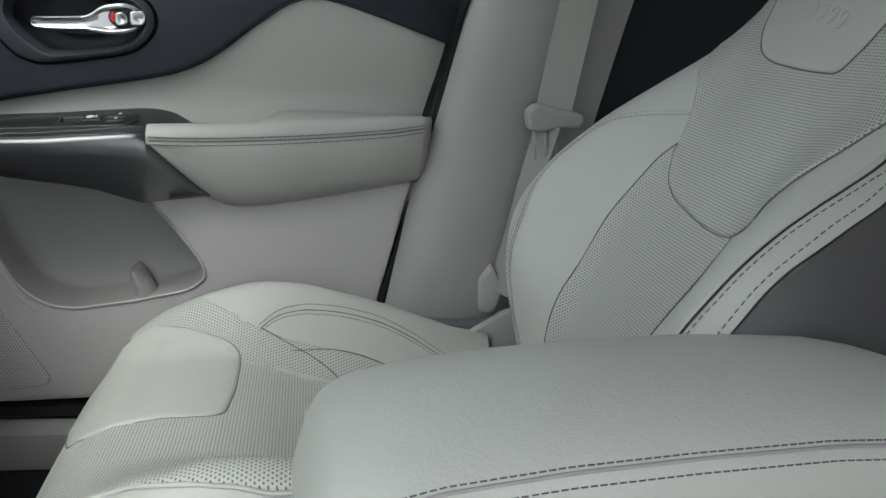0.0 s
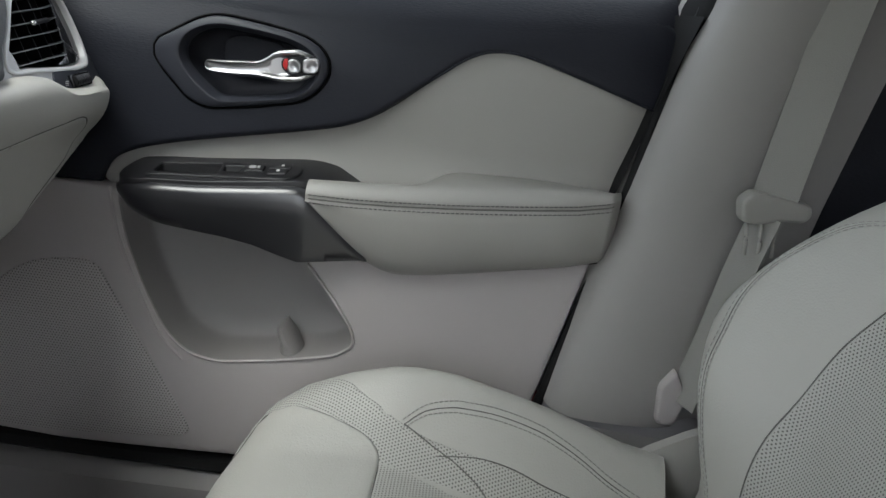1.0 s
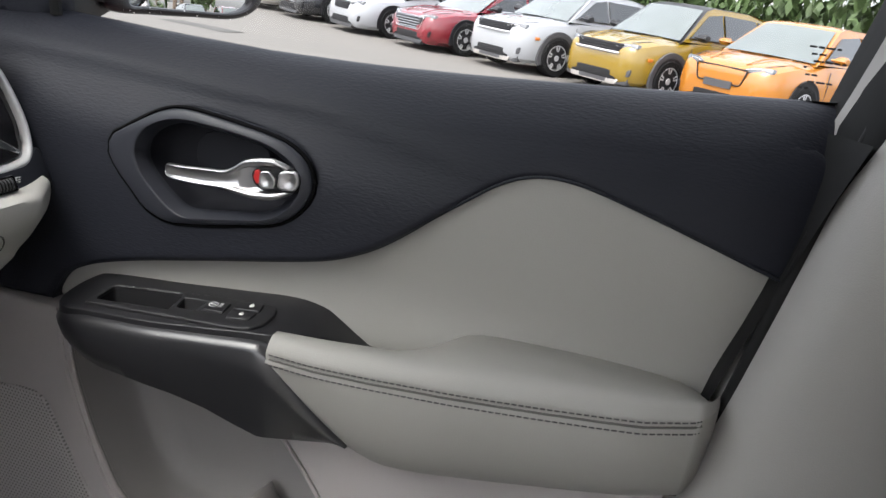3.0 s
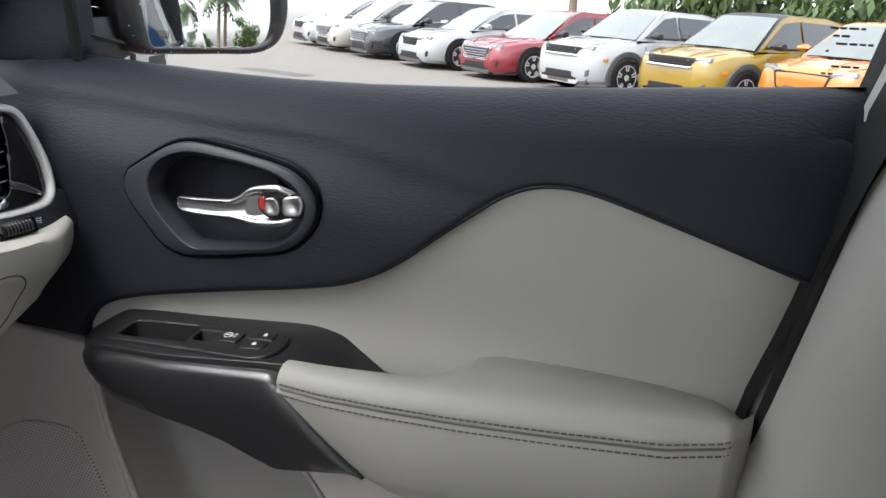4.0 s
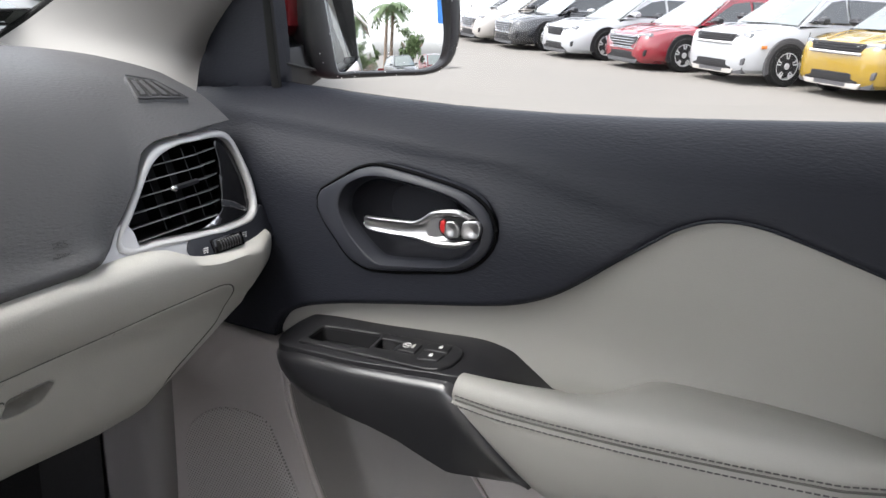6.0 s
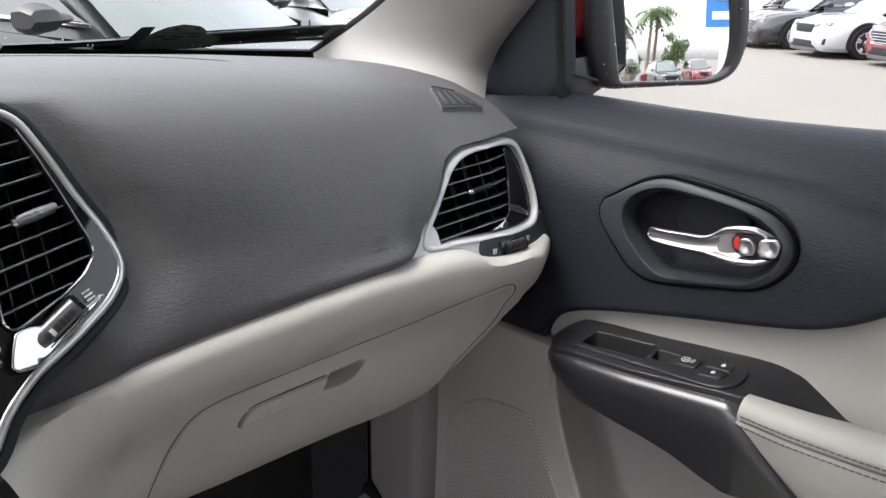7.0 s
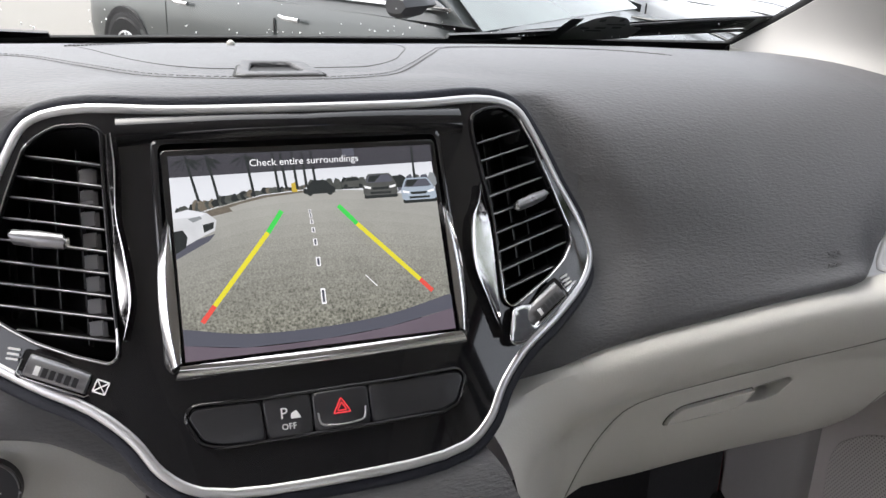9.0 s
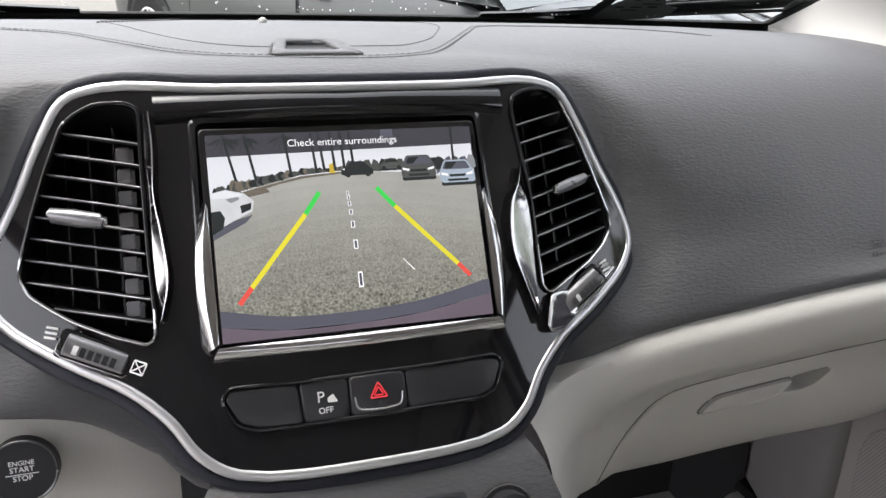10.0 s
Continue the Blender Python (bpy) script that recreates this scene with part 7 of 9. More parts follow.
back_sheet("head_patch", [np.array(p) for p in curve(LOGO, 4)], LEATHER, 0.0065, "smooth leather patch with faint embossed mark", 0.005)
tube("seam", [back_point(u, w, 0.0042) for u, w in curve(LOGO, 4)], 0.0008, FOLD, seat)
for u0, ww in ((-0.028, 0.522), (-0.010, 0.527), (0.008, 0.530), (0.026, 0.531)):
    tube("embossed_mark", [back_point(u0 + 0.006 * math.cos(a), ww + 0.009 * math.sin(a), 0.0066) for a in np.linspace(0.5, 5.2, 10)], 0.0009, LEATHER, seat)


def on_back(pts, lift):
    return [back_point(u, w, lift) for u, w in curve(pts, 8)]


WING = [(0.135, 0.0), (0.154, 0.060), (0.172, 0.110), (0.192, 0.157), (0.213, 0.218), (0.2165, 0.255), (0.210, 0.290), (0.190, 0.340), (0.155, 0.368), (0.112, 0.392)]
INNER = [(0.085, 0.02), (0.105, 0.092), (0.115, 0.145), (0.122, 0.196), (0.123, 0.241), (0.117, 0.290), (0.109, 0.335), (0.100, 0.355)]
NEAR_A = [(-0.215, 0.06), (-0.226, 0.13), (-0.229, 0.18), (-0.229, 0.233), (-0.226, 0.263), (-0.223, 0.289), (-0.220, 0.314), (-0.2185, 0.338), (-0.217, 0.362), (-0.212, 0.395), (-0.195, 0.44)]
NEAR_B = [(-0.240, 0.08), (-0.252, 0.15), (-0.256, 0.20), (-0.254, 0.232), (-0.250, 0.259), (-0.247, 0.284), (-0.2445, 0.308), (-0.241, 0.332), (-0.236, 0.362), (-0.226, 0.395)]
for path, thread, rows in ((WING, THREAD_G, (-0.0042, 0.0042)), (NEAR_A, THREAD_D, (-0.0050,)), (NEAR_B, THREAD_D, (0.0055,))):
    for d in rows:
        stitching("stitching", on_back([(u + d, w) for u, w in path], 0.0008), thread, seat, 0.0045, 0.0028, 0.0005)
    tube("seam", on_back(path, -0.0002), 0.0008, FOLD, seat)
    if thread is THREAD_D:
        # a raised fold beside the seam and the shadow under it
        if path is NEAR_A:
            tube("fold", on_back([(u + 0.0036, w) for u, w in path], -0.0008), 0.0027, LEATHER, seat, sides=10)
        tube("seam", on_back(path, 0.0003), 0.0009, SEAM, seat)
    else:
        for d in (-0.0022, 0.0022):
            tube("fold", on_back([(u + d, w) for u, w in path], -0.0006), 0.0017, LEATHER, seat, sides=8)
tube("seam", on_back(INNER, 0.0006), 0.0008, FOLD, seat)
tube("seam", on_back(MID_NEAR, 0.0006), 0.0008, FOLD, seat)
tube("seam", on_back([(0.098, 0.357), (0.111, 0.40), (0.122, 0.422), (0.139, 0.443), (0.153, 0.475)], 0.0004), 0.0007, FOLD, seat)

# dark side panel of the backrest towards the console
side = []
for w in np.arange(0.02, 0.56, 0.02):
    half, ub = smooth_rows(w, HALF), lerp_rows(w, [(u_w[1], u_w[0]) for u_w in NEAR_B] + [(0.45, -0.205), (0.60, -0.15)]) - 0.006
    ub = max(ub + 0.004, -0.965 * half)
    rim_p = BACK_O + Vector((-half - 0.007, 0, 0)) + BACK_W * w
    across = [back_point(ub + (-0.998 * half - ub) * q, w, 0.0045) for q in np.linspace(0.03, 1.0, 9)]
    side.append([back_point(ub, w, -0.001)] + across + [rim_p + BACK_H * (back_h(-half, w) - 0.004), rim_p - BACK_H * 0.06, rim_p + Vector((0.010, 0, 0)) - BACK_H * 0.12])
loft("side_panel", side, SIDE_GREY, seat, "dark grey side panel of the backrest", sharp=60)

# ---- centre armrest ----
lid = thing("storage_console", "light grey storage console with a stitched leather armrest lid", "console")
LID_DROP = [(-0.4875, 0.075), (-0.4885, 0.066), (-0.491, 0.056), (-0.497, 0.047), (-0.507, 0.038), (-0.525, 0.029), (-0.557, 0.020), (-0.617, 0.011), (-0.68, 0.005), (-0.75, 0.0), (-0.84, 0.001), (-0.87, 0.006), (-0.90, 0.016), (-0.93, 0.031), (-0.95, 0.046), (-0.967, 0.07)]


def lid_section(y):
    d = lerp_rows(y, LID_DROP)
    half = 0.106 - 0.020 * max(0, (y + 0.52) / 0.0325)**2 - 0.02 * max(0, (-0.92 - y) / 0.047)**2
    mid = 0.947 - d + 0.010 * max(0.0, (-y - 0.75))
    prof = [(-1.0, -0.060), (-1.005, -0.005), (-1.0, 0.018), (-0.985, 0.028), (-0.975, 0.038), (-0.94, 0.044), (-0.88, 0.048), (-0.75, 0.0525), (-0.4, 0.0545), (0.0, 0.0505), (0.4, 0.0420), (0.7, 0.0315), (0.85, 0.0225), (0.93, 0.013), (0.97, 0.004), (0.99, -0.006), (1.0, -0.02), (1.0, -0.060)]
    soft = 1.0 - 0.75 * max(0, (y + 0.50) / 0.0125)
    return [(half * u, y, mid + (q * soft if q > -0.02 else q)) for u, q in prof]


ys = [-0.4875, -0.4885, -0.490, -0.493, -0.497, -0.502, -0.508, -0.516, -0.526, -0.54, -0.56] + list(np.arange(-0.58, -0.90, -0.02)) + [-0.91, -0.925, -0.938, -0.948, -0.957, -0.963, -0.967]
loft("lid", [lid_section(y) for y in ys], LEATHER, lid, "padded light grey leather lid", caps=True, sharp=60)
def lid_at(y, u, lift=0.0):
    """A point of the lid at a share u of its half width."""
    sec = lid_section(y)[1:17]
    half = sec[-1][0]
    return Vector((u * half, y, lerp_rows(u, [(p[0] / half, p[2]) for p in sec]) + lift))


run_y = np.arange(-0.500, -0.945, -0.006)
for u in (-0.895, -0.962):
    stitching("stitching", [lid_at(y, u, 0.0006) for y in run_y], THREAD_D, lid, 0.0034, 0.0013, 0.00045, label="dark thread stitching")
tube("seam", [lid_at(y, -0.915, -0.0004) for y in run_y], 0.0013, material("mauve seam", (0.30, 0.27, 0.28), 0.7), lid)
stitching("stitching", [Vector(lid_section(y)[14]) + Vector((0.0006, 0, 0.0003)) for y in np.arange(-0.50, -0.945, -0.006)], THREAD_D, lid)
loft("console_box", [[(x, y, z) for x, z in ((-0.11, 0.45), (-0.115, 0.90), (0.115, 0.90), (0.11, 0.45))] for y in (-0.495, -0.96)], DASH_LIGHT, lid, "light grey console box", closed=True, caps=True)
console = tagged(loft("transmission_tunnel", [[(x, y, z) for x, z in ((-0.14, 0.44), (-0.13, z1), (0.13, z1), (0.14, 0.44))] for y, z1 in ((0.10, 0.86), (-0.10, 0.83), (-0.30, 0.80), (-0.49, 0.80))], VINYL, label="light grey centre tunnel between the seats", closed=True, caps=True), category="console")

# ---- floor, shell, windscreen ----
floor = tagged(box("floor", (-0.86, -2.4, 0.40), (0.86, 1.0, 0.44), FLOOR, label="grey carpeted cabin floor"), category="floor", kind="structure")
tagged(box("wall_front", (-0.84, 0.52, 0.44), (0.84, 0.56, 1.16), CARPET, label="dark carpeted bulkhead under the dash"), category="wall", kind="structure")
# kick panel: footwell shade is put into its darker grey
tagged(loft("trim_kick_panel", [[(x, y, 0.44), (x - 0.004, y, 0.7), (x, y, 1.0)] for x, y in ((0.718, 0.355), (0.708, 0.32), (0.696, 0.28), (0.688, 0.24), (0.685, 0.21), (0.688, 0.192), (0.697, 0.182), (0.712, 0.179), (0.73, 0.179))], KICK, label="rounded kick panel with the footwell shade in its grey"), category="kick panel", kind="structure")
tagged(loft("wall_footwell", [[(0.704, y, z) for z in (0.44, 0.7, 1.0)] for y in (0.53, 0.345)], CARPET, label="dark carpet at the front of the footwell"), category="wall", kind="structure")
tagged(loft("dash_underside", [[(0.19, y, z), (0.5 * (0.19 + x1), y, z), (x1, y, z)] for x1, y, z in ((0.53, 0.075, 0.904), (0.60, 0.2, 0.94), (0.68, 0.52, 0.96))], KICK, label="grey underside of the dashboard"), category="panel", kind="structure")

# A pillar trim: from the dash end up along the windscreen
A_IN = [(0.632, 0.372, 1.291), (0.648, 0.310, 1.325), (0.655, 0.240, 1.362), (0.645, 0.08, 1.45), (0.62, -0.12, 1.56)]
A_OUT = [(0.700, 0.130, 1.245), (0.735, 0.155, 1.286), (0.745, 0.085, 1.362), (0.73, -0.02, 1.45), (0.70, -0.16, 1.55)]
a_in, a_out = curve(A_IN, 6), curve(A_OUT, 6)
secs = []
for p, q in zip(a_in, a_out):
    p, q = Vector(p), Vector(q)
    bow = Vector((-0.012, -0.020, 0.0))
    secs.append([p + Vector((0.02, 0.03, 0.0)), p, p + (q - p) * 0.15 + bow * 0.45, p + (q - p) * 0.4 + bow * 0.9, p + (q - p) * 0.65 + bow * 0.9, p + (q - p) * 0.88 + bow * 0.45, q, q + Vector((0.03, 0.0, 0))])
tagged(loft("trim_pillar_front", secs, PILLAR, label="light grey windscreen pillar trim"), category="pillar", kind="structure")
# mirrored pillar, out of view, added to hold light off the left of the dash
tagged(loft("trim_pillar_front_left", [[Vector((-p.x, p.y, p.z)) for p in sec] for sec in secs], PILLAR, label="unseen driver side windscreen pillar, added to cut light on the dash"), category="pillar", kind="structure")
tagged(tube("trim_windscreen_seal", [Vector(p) + Vector((0.006, 0.014, 0.0)) for p in a_in], 0.006, RUBBER, label="black rubber edge of the windscreen"), category="seal", kind="structure")
tagged(loft("trim_pillar_front_base", [[Vector((0.632, 0.372, 1.18)), Vector((0.66, 0.25, 1.18)), Vector((0.70, 0.13, 1.18))], [Vector((0.632, 0.372, 1.293)), Vector((0.66, 0.25, 1.271)), Vector((0.70, 0.13, 1.247))]], DASH_LIGHT, label="light grey foot of the windscreen pillar trim"), category="pillar", kind="structure")

wind = tagged(loft("windscreen", [[(x, y + 0.10 - 0.16 * (x / 0.8)**2, z) for x in np.linspace(-0.80, 0.80, 17)] for y, z in ((0.42, 1.27), (0.10, 1.46), (-0.22, 1.63))], GLASS_TINT, label="clear curved windscreen with small spots"), category="windscreen", kind="structure")
tagged(loft("trim_frit_band", [[(x, 0.517 - 0.16 * (x / 0.8)**2 - 1.68 * (z - 1.27), z) for x in np.linspace(-0.80, 0.80, 25)] for z in (1.274, 1.2835, 1.2945)], RUBBER, label="black band along the foot of the windscreen"), category="band", kind="structure")
bm = bmesh.new()
for k in range(150):
    x, z = rnd.uniform(-0.62, 0.62), 1.30 + 0.16 * rnd.random() ** 2
    y = 0.517 - 0.16 * (x / 0.8)**2 - 1.68 * (z - 1.27) + 0.004
    bmesh.ops.create_icosphere(bm, subdivisions=1, radius=rnd.uniform(0.0005, 0.0013), matrix=Matrix.Translation((x, y, z)))
tagged(part("drops", bm, WHITE, wind, "small bright rain drops"), kind="stuff")
cowl = tagged(loft("cowl", [[(x, y - 0.14 * (x / 0.8)**2, z) for x in np.linspace(-0.80, 0.80, 17)] for y, z in ((0.475, 1.283), (0.49, 1.295), (0.505, 1.2955), (0.52, 1.27), (0.62, 1.262), (0.75, 1.24))], RUBBER, label="black cowl below the windscreen"), category="cowl", kind="structure")
tagged(loft("bonnet", [[(x, y, z - 0.06 * (x / 0.8)**2) for x in np.linspace(-0.80, 0.80, 13)] for y, z in ((0.70, 1.245), (1.0, 1.225), (1.4, 1.16), (1.75, 1.06), (1.85, 0.9))], bpy.data.materials["dark red paint"], label="dark red bonnet in front of the windscreen"), category="bonnet", kind="structure")
def on_screen(x, z, off=0.03):
    """A point off the outside of the windscreen."""
    return Vector((x, 0.517 + off - 0.16 * (x / 0.8)**2 - 1.68 * (z - 1.27), z))


def wiper(x0, x1, flip, group="windscreen wipers"):
    """A flat wiper blade lying along the cowl, its arm and the bracket that holds it."""
    w = thing("wiper", "black windscreen wiper with a grey bracket on the cowl", "wiper", group=group)
    at = lambda u, z, off=0.03: on_screen(flip * u, z, off)
    span = x1 - x0
    rise = lambda u: 0.0275 * (u - x0) / span
    bm = bmesh.new()
    loft_into(bm, [[at(u, 1.2945 + rise(u) + k * (0.006 + 0.008 * math.sin(math.pi * min(1, (u - x0) / span * 0.5 + 0.3))), 0.024 + o) for k, o in ((-0.35, 0.0), (0.0, -0.006), (0.45, -0.008), (1.0, 0.0), (0.8, 0.012), (-0.2, 0.012))] for u in np.linspace(x0, x1, 14)], closed=True, caps=True)
    blade = part("blade", bm, RUBBER, w, "black rubber blade")
    tube("spoiler_edge", [at(u, 1.2972 + rise(u) + 0.008, 0.014) for u in np.linspace(x0 + 0.02, x1 - 0.02, 12)], 0.0016, BLACK, blade)
    tube("lower_edge", [at(u, 1.2925 + 0.8 * rise(u), 0.016) for u in np.linspace(x0, x1 - 0.03, 12)], 0.0022, BLACK, blade)
    panel("end_clip", rounded([(x1 - 0.035, 1.3155), (x1 + 0.004, 1.3185), (x1 + 0.006, 1.331), (x1 - 0.035, 1.331)], 0.003, 3), lambda u, z: at(u, z, 0.015), (0, -1, 0.5), WIPER_GREY, blade, "grey end clip", step=0.01, bulge=0.002, depth=0.012)
    c0 = x0 + 0.09
    plate = [(c0 - 0.045, 1.3025), (c0 - 0.040, 1.312), (c0 - 0.034, 1.3175), (c0 - 0.022, 1.3245), (c0 - 0.005, 1.3285), (c0 + 0.016, 1.3265), (c0 + 0.026, 1.3215), (c0 + 0.030, 1.3165), (c0 + 0.042, 1.3145), (c0 + 0.048, 1.306), (c0 + 0.02, 1.3035)]
    bracket = panel("bracket", rounded(plate, 0.003, 3), lambda u, z: at(u, z, 0.008), (0, -1, 0.5), WIPER_GREY, w, "dusty grey bracket of the wiper", step=0.006, bulge=0.003, depth=0.014)
    for u, z, a, b in ((-0.012, 1.3215, 0.004, 0.0016), (0.012, 1.3225, 0.003, 0.0016), (-0.026, 1.3115, 0.006, 0.0008), (-0.006, 1.3120, 0.007, 0.0008), (0.014, 1.3128, 0.006, 0.0010), (-0.012, 1.3082, 0.010, 0.0007), (0.010, 1.3165, 0.012, 0.0006)):
        panel("slot", rounded([(c0 + u - a, z - b), (c0 + u + a, z - b), (c0 + u + a, z + b), (c0 + u - a, z + b)], 0.0005, 2), lambda p, q: at(p, q, 0.0035), (0, -1, 0.5), SEAM, bracket, step=0.004, bulge=0.0, depth=0.001)
    panel("hinge", rounded([(c0 - 0.062, 1.302), (c0 - 0.058, 1.312), (c0 - 0.052, 1.3235), (c0 - 0.036, 1.3245), (c0 - 0.041, 1.314), (c0 - 0.046, 1.302)], 0.002, 3), lambda u, z: at(u, z, 0.006), (0, -1, 0.5), BLACK, w, "black hinge", step=0.006, bulge=0.002, depth=0.016)
    arm = bmesh.new()
    loft_into(arm, [[at(u, z + dz, 0.012 + o) for dz, o in ((0.0, 0.0), (0.007, -0.003), (0.009, 0.006), (0.0, 0.010))] for u, z in ((c0 - 0.19, 1.292), (c0 - 0.12, 1.2955), (c0 - 0.07, 1.2995), (c0 - 0.045, 1.302), (c0 + 0.02, 1.304), (c0 + 0.05, 1.3045))], closed=True, caps=True)
    part("arm", arm, BLACK, w, "black steel arm")


wiper(0.365, 0.672, 1)
wiper(0.30, 0.64, -1)

# roof and the unseen rest of the shell, open at its windows
def roof(x, y):
    return (x, y, lerp_rows(y, [(-2.35, 1.60), (-2.0, 1.66), (-1.2, 1.69), (-0.5, 1.69), (-0.10, 1.66)]) - 0.05 * (x / 0.6)**2)


bm = bmesh.new()
sheet(bm, [(-0.62, -0.10), (0.62, -0.10), (0.62, -2.35), (-0.62, -2.35)], roof, (0, 0, -1), step=0.1, bulge=0.0, depth=0.03)
tagged(part("ceiling", bm, HEADLINER, label="pale cloth headliner"), category="ceiling", kind="structure")
RED_SKIN = bpy.data.materials["dark red paint"]
tagged(loft("roof_skin", [[Vector(roof(x, y)) + Vector((0, 0, 0.05 - 0.05 * (abs(x) / 0.68)**4)) for x in np.linspace(-0.68, 0.68, 15)] for y in (-0.08, -0.3, -0.7, -1.2, -1.7, -2.1, -2.38)], RED_SKIN, label="dark red painted roof"), category="roof", kind="structure")
for s, nm in ((-1, "wall_left_skin"), (1, "wall_right_skin")):
    tagged(loft(nm, [[(s * x, y, z) for x, z in ((0.800, 1.25), (0.868, 1.12), (0.905, 0.9), (0.895, 0.6), (0.845, 0.36))] for y in np.linspace(-0.80, -2.46, 8)], RED_SKIN, label="dark red painted flank of the car"), category="car body", kind="structure")
tagged(loft("wall_front_skin", [[(0.84, y, 0.36), (0.905, y, 0.9), (0.84, y, 1.20 - 0.09 * max(0, y - 0.7))] for y in np.linspace(0.30, 1.80, 8)], RED_SKIN, label="dark red painted front wing"), category="car body", kind="structure")
tagged(loft("wall_front_skin_left", [[(-0.84, y, 0.36), (-0.905, y, 0.9), (-0.84, y, 1.20 - 0.09 * max(0, y - 0.7))] for y in np.linspace(0.30, 1.80, 8)], RED_SKIN, label="dark red painted front wing"), category="car body", kind="structure")
tagged(loft("wall_rear_skin", [[(x, -2.47, z) for x in np.linspace(-0.88, 0.88, 5)] for z in (0.4, 0.8, 1.18)], RED_SKIN, label="dark red painted tailgate"), category="car body", kind="structure")
for s, nm in ((-1, "window_rear_left"), (1, "window_rear_right")):
    tagged(loft(nm, [[(s * (0.812 - 0.30 * (z - 1.235)), y, z) for z in (1.235, 1.36, 1.49)] for y in (-0.90, -1.3, -1.8, -2.40)], SIDE_GLASS, label="dark tinted rear side window"), category="window", kind="structure")
    tagged(loft(nm + "_frame", [[(s * (0.816 - 0.30 * (z - 1.235) + d), y, z) for z in (1.225, 1.36, 1.50)] for y, d in ((-0.765, -0.004), (-0.770, 0.0), (-0.895, 0.0), (-0.900, -0.004))], BLACK, label="black pillar between the side windows"), category="pillar", kind="structure")
    tagged(loft(nm + "_header", [[(s * x, y, z) for x, z in ((0.736, 1.485), (0.742, 1.50), (0.728, 1.55), (0.69, 1.62), (0.655, 1.665))] for y in np.linspace(0.0, -2.40, 7)], RED_SKIN, label="dark red painted roof side above the windows"), category="car body", kind="structure")
for s, nm in ((-1, "wall_left"), (1, "wall_right")):
    # the unseen left wall is pale for bounce and taller against rear light
    top_z = 1.50 if s < 0 else 1.42
    y0, y1 = -0.80, -2.4
    tagged(loft(nm, [[(s * x, y, z) for x, z in ((0.74, 0.42), (0.74, 0.9), (0.735, 1.22), (0.70, top_z), (0.73, top_z), (0.785, 1.22), (0.845, 0.9), (0.83, 0.40))] for y in np.linspace(y0, y1, 6)], DARK if s > 0 else VINYL, label="dark inner wall of the car below the windows" if s > 0 else "unseen inner wall behind the open driver side, pale to bounce light"), category="wall", kind="structure")
    tagged(loft(nm + "_rail", [[(s * x, y, z) for x, z in ((0.55, 1.66), (0.585, 1.58), (0.63, 1.505), (0.68, 1.49), (0.70, 1.56), (0.67, 1.68))] for y in np.linspace(0.0, -2.3, 5)], HEADLINER, label="pale roof rail above the side windows"), category="roof rail", kind="structure")
tagged(loft("trim_pillar_rear_left", [[(-x, y, z) for x, y, z in pillar_section(zz)] for zz in np.arange(0.60, 1.70, 0.1)], PLASTIC, label="light grey plastic pillar trim beside the driver door"), category="pillar", kind="structure")
tagged(box("wall_rear", (-0.84, -2.45, 0.42), (0.84, -2.40, 1.15), DARK, label="dark rear wall below the back window"), category="wall", kind="structure")
tagged(box("rear_bench_back", (-0.62, -1.95, 0.62), (0.62, -1.78, 1.16), LEATHER, label="light grey leather back of the rear bench", bevel=0.05), category="seat")

# ---- outside ----
def ground_z(x, y):
    """The lot: it falls towards the car from the far row, and rises ahead of it."""
    ahead = 0.063 * max(0.0, min(y, 14.0)) * smooth_rows(x, [(-30, 0.0), (-15, 1.0), (2.5, 1.0), (14.0, 0.0), (20.0, 0.0)])
    return 0.043 * (x - 0.9) + 0.022 * y + ahead


bm = bmesh.new()
rings = (-400, -120, -40, -15, -6, -2, 0, 1, 2, 3, 4, 5, 6, 7, 8, 9, 10, 11, 12, 13, 14, 16, 19, 22, 32, 60, 140, 400)
loft_into(bm, [[(x, y, ground_z(max(-10, min(x, 40)), max(-20, min(y, 40)))) for x in rings] for y in rings])
tagged(part("ground", bm, ASPHALT, label="pale worn asphalt of the car lot"), category="asphalt", kind="structure")

bm = bmesh.new()
loft_into(bm, [[(x, y, ground_z(x, y) + h) for x, y, h in ((11.3 + 0.55 * u, 7.55 - 1.25 * v, 0.004), (11.7 + 0.55 * u, 7.6 - 1.25 * v, 0.012), (12.1 + 0.55 * u, 7.65 - 1.25 * v, 0.004))] for u, v in ((0.0, 0.0), (0.02, 0.05), (0.0, 0.5), (-0.05, 0.95), (-0.06, 1.0))])
tagged(part("ground_patch", bm, material("patched asphalt", (0.075, 0.072, 0.067), 0.9, blotch=0.25, blotch_size=0.3, grain=0.5, grain_size=0.02), label="darker square patch in the asphalt"), category="asphalt", kind="structure")


def paint(name, colour, rough=0.25):
    return material(name, colour, rough, coat=1.0, blotch=0.03)


PAINT = {"white": paint("white paint", (0.33, 0.34, 0.355)), "yellow": paint("mustard yellow paint", (0.24, 0.155, 0.014)), "orange": paint("orange paint", (0.40, 0.15, 0.016)), "red": paint("red paint", (0.17, 0.006, 0.014)),
         "black": paint("black paint", (0.012, 0.013, 0.016)), "silver": paint("silver beige paint", (0.35, 0.33, 0.31)), "blue": paint("blue paint", (0.02, 0.05, 0.30)), "grey": material("slate grey paint", (0.022, 0.026, 0.026), 0.35, coat=0.3, blotch=0.03)}
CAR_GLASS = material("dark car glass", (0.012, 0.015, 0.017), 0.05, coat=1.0)
